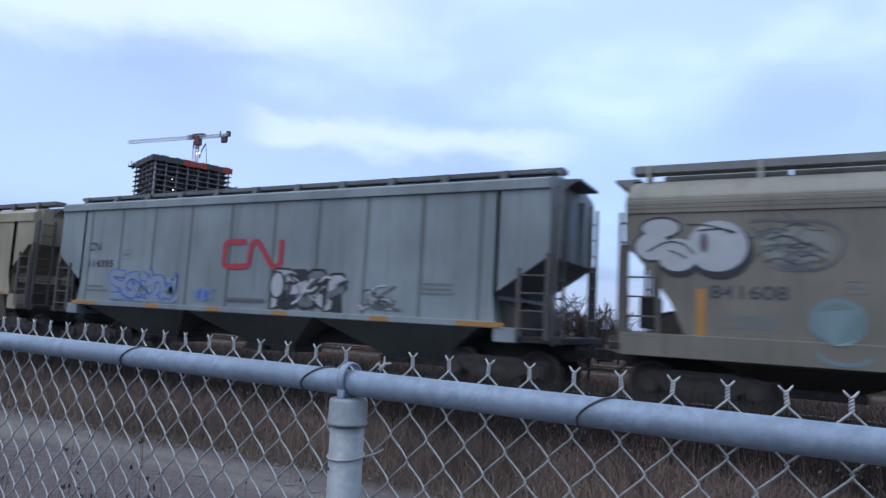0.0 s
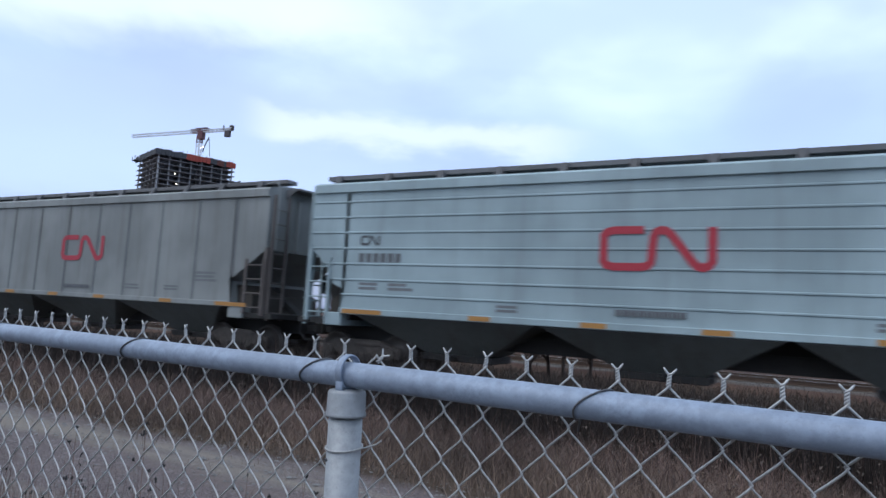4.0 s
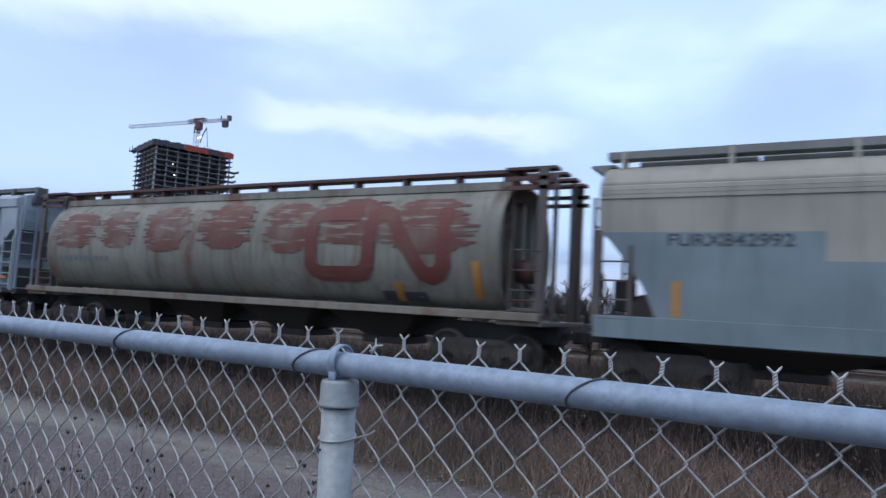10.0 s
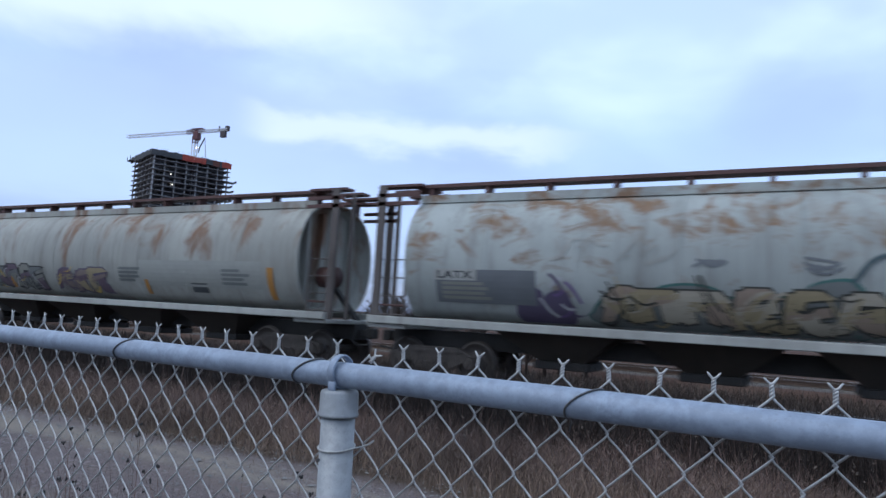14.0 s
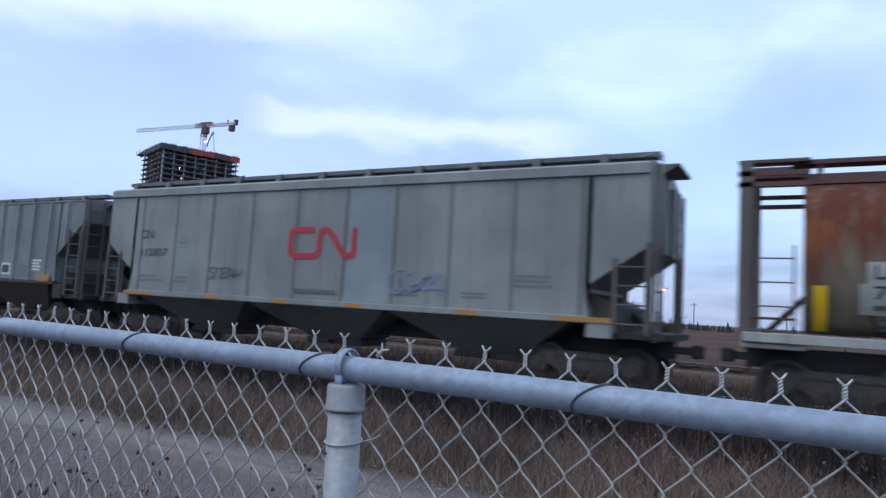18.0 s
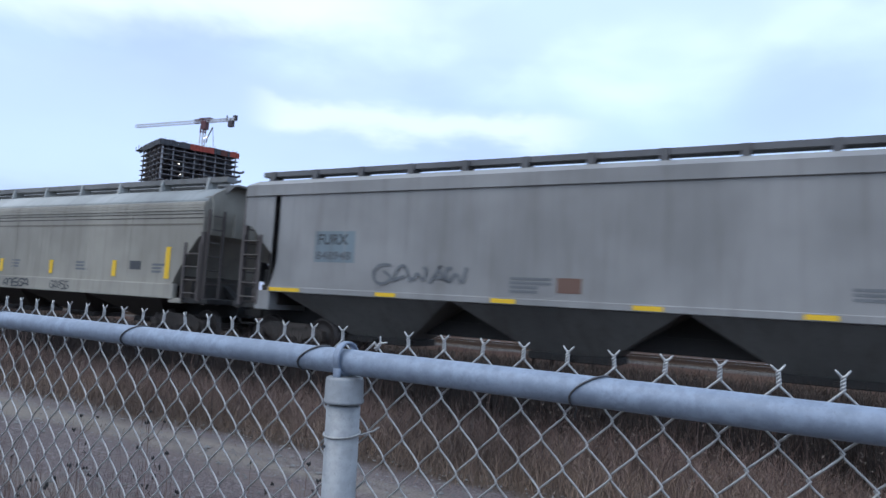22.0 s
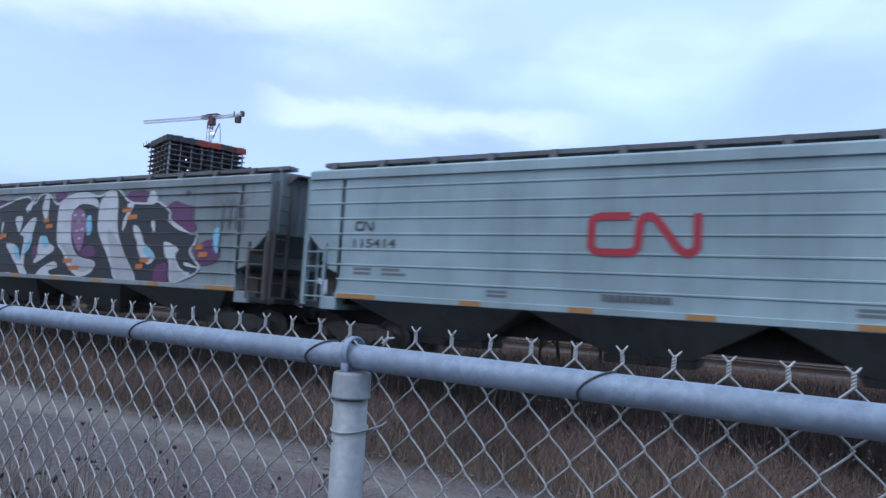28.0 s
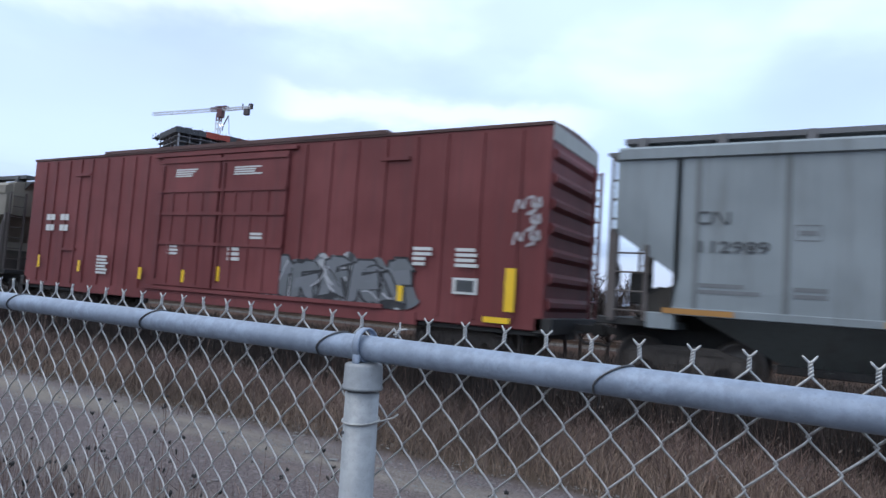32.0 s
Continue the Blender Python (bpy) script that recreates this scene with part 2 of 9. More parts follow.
def zinc_material(name, base, scale, metal=0.25, dull=0.42):
    """Galvanised steel: mottled, dull, with faint vertical weather marks."""
    m = bpy.data.materials.new(name)
    nt, bsdf, N, Lk = node_kit(m)
    vec = object_coords(nt, 3.0)
    mott = noise_fac(nt, vec, scale, 5, 0.65)
    wide = noise_fac(nt, vec, scale * 0.09, 4, 0.55)
    grit = noise_fac(nt, vec, scale * 5, 3, 0.6)
    col = blend(nt, ramped(nt, mott, 0.36, 0.64), tuple(c * 0.84 for c in base), tuple(min(1, c * 1.12) for c in base))
    col = blend(nt, times(nt, ramped(nt, wide, 0.42, 0.66), 0.5), col, tuple(c * 0.74 for c in base))
    col = blend(nt, times(nt, ramped(nt, grit, 0.56, 0.74), 0.3), col, (0.15, 0.145, 0.14))
    col = blend(nt, times(nt, ramped(nt, noise_fac(nt, vec, scale * 0.5, 4, 0.7), 0.60, 0.72), 0.35), col, tuple(min(1, c * 1.35) for c in base))
    Lk(col, bsdf.inputs["Base Color"])
    bsdf.inputs["Metallic"].default_value = metal
    rr = nt.nodes.new("ShaderNodeMapRange")
    Lk(mott, rr.inputs["Value"])
    rr.inputs["To Min"].default_value, rr.inputs["To Max"].default_value = dull, dull + 0.24
    Lk(rr.outputs[0], bsdf.inputs["Roughness"])
    bump(nt, bsdf, grit, 0.12, 0.002)
    MATS[name] = m
    return m


# the tube's blue puts the sky's reflection into its colour; the post is greyer
zinc = zinc_material("galvanised_tube", (0.262, 0.312, 0.395), 45)
zinc_wire = zinc_material("galvanised_wire", (0.45, 0.445, 0.435), 120, 0.6, 0.30)
zinc_post = zinc_material("galvanised_post", (0.335, 0.35, 0.365), 40)
tie_metal = plain("tie_wire_metal", (0.10, 0.10, 0.105), 0.55, 0.4, 0.2, 90)
under = plain("underframe_black", (0.028, 0.026, 0.025), 0.75, 0, 0.4, 9, 0.4)
wheel_steel = plain("wheel_steel", (0.08, 0.068, 0.062), 0.5, 0.3, 0.4, 12, 0.3)
frame_steel = plain("dusty_cast_steel", (0.075, 0.062, 0.054), 0.8, 0, 0.5, 7, 0.4)
rail_steel = plain("rail_steel", (0.16, 0.11, 0.085), 0.5, 0.5, 0.3, 8, 0.3)
rail_top = plain("rail_running_face", (0.42, 0.40, 0.39), 0.3, 0.9, 0.1, 8, 0.05)
tie_wood = plain("tie_wood", (0.075, 0.058, 0.045), 0.9, 0, 0.35, 6, 0.5)
yellow = plain("reflector_yellow", (0.86, 0.53, 0.02), 0.45, 0, 0.08, 20, 0.0)
amber = plain("reflector_amber", (0.42, 0.20, 0.05), 0.5, 0, 0.15, 20, 0.0)
red_band = plain("emblem_red", (0.40, 0.022, 0.040), 0.5, 0, 0.12, 6, 0.0)
white_band = plain("emblem_white", (0.74, 0.74, 0.74), 0.5, 0, 0.08, 6, 0.0)
ink = plain("stencil_dark", (0.06, 0.065, 0.07), 0.6, 0, 0.25, 6, 0.0)
ink_mid = plain("stencil_mid", (0.115, 0.122, 0.13), 0.6, 0, 0.2, 6, 0.0)
ink_pale = plain("stencil_grey", (0.16, 0.168, 0.175), 0.6, 0, 0.2, 6, 0.0)
stencil_white = plain("stencil_white", (0.62, 0.62, 0.60), 0.6, 0, 0.1, 6, 0.0)
concrete = plain("raw_concrete", (0.27, 0.27, 0.28), 0.9, 0, 0.2, 0.6, 0.2)
concrete_pale = plain("pale_concrete", (0.42, 0.42, 0.43), 0.9, 0, 0.15, 0.6, 0.1)
crane_weight = plain("crane_dark", (0.06, 0.045, 0.05), 0.6, 0, 0.15, 2, 0.0)
concrete_dark = plain("inner_concrete", (0.075, 0.078, 0.085), 0.9, 0, 0.25, 0.6, 0.2)
formwork_red = plain("formwork_red", (0.36, 0.06, 0.04), 0.7, 0, 0.2, 1.0, 0.1)
crane_white = plain("crane_white", (0.62, 0.62, 0.64), 0.5, 0, 0.1, 2, 0.0)
crane_red = plain("crane_red", (0.11, 0.028, 0.034), 0.5, 0, 0.15, 2, 0.0)
lamp_glow = plain("flood_lamp", (0.9, 0.9, 0.9), 0.4, 0, 0.0, 2, 0.0, (1.0, 0.95, 0.85), 6.0)
amber_glow = plain("street_lamp_glow", (0.9, 0.6, 0.3), 0.4, 0, 0.0, 2, 0.0, (1.0, 0.50, 0.16), 3.0)
pole_grey = plain("pole_grey", (0.25, 0.25, 0.26), 0.6, 0.2, 0.1, 5, 0.0)
twig = plain("bare_twigs", (0.070, 0.052, 0.045), 0.9, 0, 0.3, 3, 0.0)
formwork_brown = plain("formwork_brown", (0.14, 0.05, 0.04), 0.8, 0, 0.4, 0.9, 0.1)
conifer = plain("far_conifer", (0.018, 0.026, 0.022), 0.9, 0, 0.3, 2, 0.0)
house_wall = plain("far_house_wall", (0.22, 0.21, 0.21), 0.8, 0, 0.08, 1, 0.0)
house_roof = plain("far_house_roof", (0.10, 0.085, 0.08), 0.9, 0, 0.15, 1, 0.0)


def ground_material():
    m = bpy.data.materials.new("ground_soil_and_gravel")
    nt, bsdf, N, Lk = node_kit(m)
    tc = N("ShaderNodeTexCoord")
    vec = tc.outputs["Object"]
    sep = N("ShaderNodeSeparateXYZ")
    Lk(vec, sep.inputs[0])
    edge = noise_fac(nt, vec, 0.9, 5, 0.6)
    grit, stone = noise_fac(nt, vec, 55, 5, 0.7), noise_fac(nt, vec, 13, 4, 0.6)
    patch, ruts = noise_fac(nt, vec, 0.6, 4, 0.55), noise_fac(nt, vec, 1.3, 4, 0.6, (0.12, 1.6, 1))
    gravel = blend(nt, ramped(nt, grit, 0.3, 0.7), (0.064, 0.051, 0.052), (0.225, 0.187, 0.184))
    gravel = blend(nt, times(nt, ramped(nt, stone, 0.52, 0.72), 0.5), gravel, (0.29, 0.252, 0.25))
    gravel = blend(nt, times(nt, ramped(nt, ruts, 0.45, 0.68), 0.55), gravel, (0.172, 0.137, 0.122))
    gravel = blend(nt, times(nt, ramped(nt, patch, 0.5, 0.72), 0.6), gravel, (0.105, 0.084, 0.077))
    lane = N("ShaderNodeMath")
    lane.operation = "MULTIPLY_ADD"
    Lk(noise_fac(nt, vec, 0.5, 4, 0.6), lane.inputs[0])
    lane.inputs[1].default_value = 0.9
    Lk(sep.outputs[1], lane.inputs[2])
    for c0, c1, d0, d1, k in ((5.0, 5.3, 5.45, 5.9, 0.6), (3.5, 3.7, 3.8, 4.15, 0.2)):
        worn = times(nt, times(nt, ramped(nt, lane.outputs[0], c0, c1), ramped(nt, lane.outputs[0], d1, d0)), ramped(nt, ruts, 0.30, 0.55))
        gravel = blend(nt, times(nt, worn, k), gravel, blend(nt, grit, (0.19, 0.165, 0.13), (0.36, 0.32, 0.265)))
    soil = blend(nt, stone, (0.045, 0.032, 0.025), (0.105, 0.074, 0.054))
    soil = blend(nt, times(nt, ramped(nt, patch, 0.4, 0.7), 0.6), soil, (0.12, 0.085, 0.06))
    far = blend(nt, ramped(nt, noise_fac(nt, vec, 0.08, 4, 0.6), 0.4, 0.65), (0.060, 0.033, 0.024), (0.095, 0.055, 0.039))
    y = N("ShaderNodeMath")
    y.operation = "MULTIPLY_ADD"
    Lk(edge, y.inputs[0])
    y.inputs[1].default_value = 1.1
    Lk(sep.outputs[1], y.inputs[2])
    col = blend(nt, ramped(nt, y.outputs[0], 5.90, 6.35), gravel, soil)
    near = ramped(nt, y.outputs[0], 2.0, 3.1)
    verge = blend(nt, stone, (0.058, 0.048, 0.042), (0.135, 0.112, 0.095))
    col = blend(nt, near, verge, col)
    col = blend(nt, ramped(nt, y.outputs[0], 17.0, 19.0), col, far)
    Lk(col, bsdf.inputs["Base Color"])
    bsdf.inputs["Roughness"].default_value, bsdf.inputs["Specular IOR Level"].default_value = 0.95, 0.12
    bump(nt, bsdf, blend(nt, 0.5, grit, stone), 0.9, 0.03)
    return m


def ballast_material():
    m = bpy.data.materials.new("ballast_stone")
    nt, bsdf, N, Lk = node_kit(m)
    tc = N("ShaderNodeTexCoord")
    vo = N("ShaderNodeTexVoronoi")
    vo.inputs["Scale"].default_value = 20
    Lk(tc.outputs["Object"], vo.inputs["Vector"])
    big = noise_fac(nt, tc.outputs["Object"], 0.8, 4, 0.6)
    col = blend(nt, vo.outputs["Color"], (0.045, 0.038, 0.034), (0.125, 0.108, 0.096))
    col = blend(nt, ramped(nt, big, 0.4, 0.7), col, (0.085, 0.06, 0.042))
    Lk(col, bsdf.inputs["Base Color"])
    bsdf.inputs["Roughness"].default_value = 0.95
    bump(nt, bsdf, vo.outputs["Distance"], 0.9, 0.03)
    return m


def straw_material(name, a, b):
    m = bpy.data.materials.new(name)
    nt, bsdf, N, Lk = node_kit(m)
    geo = N("ShaderNodeNewGeometry")
    tc = N("ShaderNodeTexCoord")
    big = noise_fac(nt, tc.outputs["Object"], 0.35, 3, 0.6)
    col = blend(nt, geo.outputs["Random Per Island"], a, b)
    col = blend(nt, times(nt, ramped(nt, big, 0.42, 0.62), 0.6), col, tuple(c * 0.5 for c in a))
    Lk(col, bsdf.inputs["Base Color"])
    bsdf.inputs["Roughness"].default_value = 0.85
    return m


def mural_material(name, colours, scale, squash=0.8, warp=0.55, line=(0.02, 0.02, 0.03), line_w=0.05):
    """Sprayed interlocking shapes: warped cells, each of one colour, with painted edges and worn patches."""
    m = bpy.data.materials.new(name)
    nt, bsdf, N, Lk = node_kit(m)
    tc = N("ShaderNodeTexCoord")
    mp = N("ShaderNodeMapping")
    mp.inputs["Scale"].default_value = (1, 0, squash)
    Lk(tc.outputs["Object"], mp.inputs[0])
    nz = N("ShaderNodeTexNoise")
    nz.inputs["Scale"].default_value, nz.inputs["Detail"].default_value = scale * 0.9, 2
    Lk(mp.outputs[0], nz.inputs["Vector"])
    ad = N("ShaderNodeVectorMath")
    ad.operation = "MULTIPLY_ADD"
    Lk(nz.outputs["Color"], ad.inputs[0])
    ad.inputs[1].default_value = (warp * 2.2, 0, warp * 2.2)
    Lk(mp.outputs[0], ad.inputs[2])
    v1, v2 = N("ShaderNodeTexVoronoi"), N("ShaderNodeTexVoronoi")
    v2.feature = "DISTANCE_TO_EDGE"
    for v in (v1, v2):
        v.inputs["Scale"].default_value = scale
        Lk(ad.outputs[0], v.inputs["Vector"])
    sp = N("ShaderNodeSeparateColor")
    Lk(v1.outputs["Color"], sp.inputs[0])
    rp = N("ShaderNodeValToRGB")
    rp.color_ramp.interpolation = "CONSTANT"
    els = rp.color_ramp.elements
    while len(els) < len(colours):
        els.new(0.5)
    for i, c in enumerate(colours):
        els[i].position = i / len(colours)
        els[i].color = (*c, 1)
    Lk(sp.outputs[0], rp.inputs[0])
    fade = noise_fac(nt, tc.outputs["Object"], 2.5, 5, 0.6)
    col = blend(nt, ramped(nt, v2.outputs["Distance"], line_w * 1.3, line_w * 0.5), rp.outputs[0], line)
    col = blend(nt, times(nt, ramped(nt, fade, 0.45, 0.8), 0.4), col, (0.13, 0.12, 0.11))
    Lk(col, bsdf.inputs["Base Color"])
    bsdf.inputs["Roughness"].default_value = 0.55
    return m


ground_mat, ballast_mat = ground_material(), ballast_material()
straw = straw_material("dry_straw", (0.09, 0.061, 0.049), (0.35, 0.244, 0.18))
field_straw = straw_material("pale_field_straw", (0.065, 0.046, 0.036), (0.19, 0.145, 0.11))
woody = straw_material("dark_woody_stems", (0.014, 0.010, 0.009), (0.05, 0.034, 0.027))
flecks = straw_material("dead_leaf_flecks", (0.05, 0.037, 0.031), (0.19, 0.145, 0.115))
brush_dark = straw_material("dark_dead_brush", (0.060, 0.038, 0.034), (0.25, 0.158, 0.126))

# ---------------------------------------------------------------- mesh helpers


class Geo:
    """Collects vertices and faces for one mesh."""

    def __init__(self):
        self.v, self.f = [], []

    def add(self, verts, faces):
        k = len(self.v)
        self.v.extend(verts)
        self.f.extend([tuple(k + i for i in q) for q in faces])
        return self

    def box(self, x0, x1, y0, y1, z0, z1):
        vs = [(x, y, z) for z in (z0, z1) for y in (y0, y1) for x in (x0, x1)]
        return self.add(vs, [(0, 2, 3, 1), (4, 5, 7, 6), (0, 1, 5, 4), (2, 6, 7, 3), (0, 4, 6, 2), (1, 3, 7, 5)])

    def soft_box(self, x0, x1, y0, y1, z0, z1, b=0.01):
        """A box whose upright and level edges are cut back by b."""
        ring = []
        for z, k in ((z0, b), (z0 + b, 0), (z1 - b, 0), (z1, b)):
            c = b
            ring.append([(x0 + c, y0 + k, z), (x1 - c, y0 + k, z), (x1 - k, y0 + c, z), (x1 - k, y1 - c, z),
                         (x1 - c, y1 - k, z), (x0 + c, y1 - k, z), (x0 + k, y1 - c, z), (x0 + k, y0 + c, z)])
        return self.loft(ring)

    def loft(self, rings, caps=True, closed=True):
        n = len(rings[0])
        vs = [p for r in rings for p in r]
        fs = []
        for i in range(len(rings) - 1):
            for j in range(n if closed else n - 1):
                a, b = i * n + j, i * n + (j + 1) % n
                fs.append((a, b, b + n, a + n))
        if caps:
            fs.append(tuple(reversed(range(n))))
            fs.append(tuple(range((len(rings) - 1) * n, len(rings) * n)))
        return self.add(vs, fs)

    def prism_xz(self, poly, y0, y1):
        return self.loft([[(x, y0, z) for x, z in poly], [(x, y1, z) for x, z in poly]])

    def prism_yz(self, poly, x0, x1):
        return self.loft([[(x0, y, z) for y, z in poly], [(x1, y, z) for y, z in poly]])

    def tube(self, pts, r, n=8, caps=True):
        pts = [Vector(p) for p in pts]
        rs = r if isinstance(r, (list, tuple)) else [r] * len(pts)
        rings, up = [], None
        for i, p in enumerate(pts):
            d = (pts[min(i + 1, len(pts) - 1)] - pts[max(i - 1, 0)]).normalized()
            if up is None:
                up = d.orthogonal().normalized()
            else:
                up = (up - d * up.dot(d))
                up = up.normalized() if up.length > 1e-6 else d.orthogonal().normalized()
            side = d.cross(up)
            rings.append([tuple(p + (up * math.cos(2 * math.pi * k / n) + side * math.sin(2 * math.pi * k / n)) * rs[i]) for k in range(n)])
        return self.loft(rings, caps)

    def disc_stack(self, axis_pts, n=20):
        """Rings of given radius along y: (y, radius) about the x,z centre 0,0."""
        rings = [[(r * math.cos(2 * math.pi * k / n), y, r * math.sin(2 * math.pi * k / n)) for k in range(n)] for y, r in axis_pts]
        return self.loft(rings)

    def shifted(self, dx, dy, dz):
        self.v = [(x + dx, y + dy, z + dz) for x, y, z in self.v]
        return self


def part(name, geo, material, parent=None, label="", smooth=False):
    me = bpy.data.meshes.new(name)
    me.from_pydata(geo.v, [], geo.f)
    if smooth:
        me.polygons.foreach_set("use_smooth", [True] * len(me.polygons))
    me.materials.append(material)
    ob = new(name, me)
    ob.parent = parent
    if label:
        ob["label"] = label
    return ob


def again(ob, parent, m=None):
    """Another object on the same mesh, under a parent."""
    o = new(ob.name.split(".")[0], ob.data)
    o.parent = parent
    if m is not None:
        o.matrix_basis = m
    if "label" in ob:
        o["label"] = ob["label"]
    return o


def thing(name, label, category, group="", x=0.0, y=0.0, z=0.0):
    e = new(name)
    e.location = (x, y, z)
    return tagged(e, label, category, group)

# ---------------------------------------------------------------- ground, track and distance
RAIL_Z, TRACK_Y, TRACK2_Y = 0.17, 14.1, 25.6


def ground_z(x, y):
    """Gravel way by the fence, a shallow dip under the brush, a low bed under each track."""
    def bed(c):
        d = abs(y - c)
        return 0.25 * max(0.0, min(1.0, (3.0 - d) / 1.0))
    dip = -0.27 * max(0.0, min(1.0, (y - 5.6) / 2.5))
    rough = 0.035 * noise.noise((x * 0.7, y * 0.7, 1.3)) * (1 if abs(y) < 40 else 0)
    return dip + (bed(TRACK_Y) + bed(TRACK2_Y) if y > 8 else 0) + rough


def build_ground():
    xs = [-3000, -900, -300, -120, -70] + [-45 + i * 0.75 for i in range(88)] + [26, 40, 80, 200, 700, 3000]
    ys = [-600, -120, -40, -15, -6] + [-3 + i * 0.5 for i in range(66)] + [34, 42, 60, 100, 200, 500, 1500, 4000]
    g = Geo()
    n = len(xs)
    vs = [(x, y, ground_z(x, y) - 0.012) for y in ys for x in xs]
    fs = [(j * n + i, j * n + i + 1, (j + 1) * n + i + 1, (j + 1) * n + i) for j in range(len(ys) - 1) for i in range(n - 1)]
    g.add(vs, fs)
    tagged(part("ground", g, ground_mat, smooth=True), "gravel way, dry brush ground and brown field beyond", "ground", kind="structure")


build_ground()


def build_track(yc, label, near):
    bed = Geo()
    x0, x1 = (-330, 330)
    bed.prism_yz([(yc - 2.6, -0.26), (yc - 1.75, -0.008), (yc + 1.75, -0.008), (yc + 2.6, -0.26)], x0, x1)
    tagged(part("ballast", bed, ballast_mat), "dark crushed-stone ballast under the rails", "ballast", kind="structure")
    track = tagged(new("rail_track"), label, "railway track", kind="structure")
    prof = [(-0.07, 0), (0.07, 0), (0.07, 0.012), (0.012, 0.03), (0.012, 0.125), (0.036, 0.135), (0.036, 0.168), (-0.036, 0.168), (-0.036, 0.135), (-0.012, 0.125), (-0.012, 0.03), (-0.07, 0.012)]
    for s in (-1, 1):
        r = part("rail", Geo().prism_yz([(yc + s * 0.755 + a, b) for a, b in prof], x0, x1), rail_steel, track, "rusty steel rail")
        part("running_face", Geo().box(x0, x1, yc + s * 0.755 - 0.03, yc + s * 0.755 + 0.03, 0.1685, 0.1705), rail_top, r, "worn bright rail head")
    one = None
    step = 0.55 if near else 0.6
    for i in range(96 if near else 70):
        x = (-32 if near else -30) + i * step
        if one is None:
            one = part("sleeper", Geo().soft_box(-0.115, 0.115, -1.28, 1.28, -0.05, 0.0, 0.008), tie_wood, track)
        else:
            one = again(one, track)
        one.location = (x, yc, 0.006)


build_track(TRACK_Y, "rusty rails on dark wooden sleepers under the train", True)
build_track(TRACK2_Y, "second empty track with rusty rails beyond the train", False)


def blades(rng, count, area, height, width, lean, base=None):
    """Upright dry blades: thin three-sided slivers, each an island of its own."""
    g = Geo()
    x0, x1, y0, y1 = area
    for _ in range(count):
        x, y = rng.uniform(x0, x1), rng.uniform(y0, y1)
        if base and not base(x, y, rng):
            continue
        h = height * rng.uniform(0.45, 1.15)
        w = width * rng.uniform(0.6, 1.4)
        a = rng.uniform(0, 6.283)
        lx, ly = rng.gauss(0, lean) * h, rng.gauss(0, lean) * h
        c, s = math.cos(a) * w, math.sin(a) * w
        z = ground_z(x, y) - 0.02
        mid = (x + lx * 0.35, y + ly * 0.35, z + h * 0.6)
        g.add([(x - c, y - s, z), (x + c, y + s, z), (mid[0] + c * 0.7, mid[1] + s * 0.7, mid[2]), (mid[0] - c * 0.7, mid[1] - s * 0.7, mid[2]), (x + lx, y + ly, z + h)],
              [(0, 1, 2, 3), (3, 2, 4)])
    return g


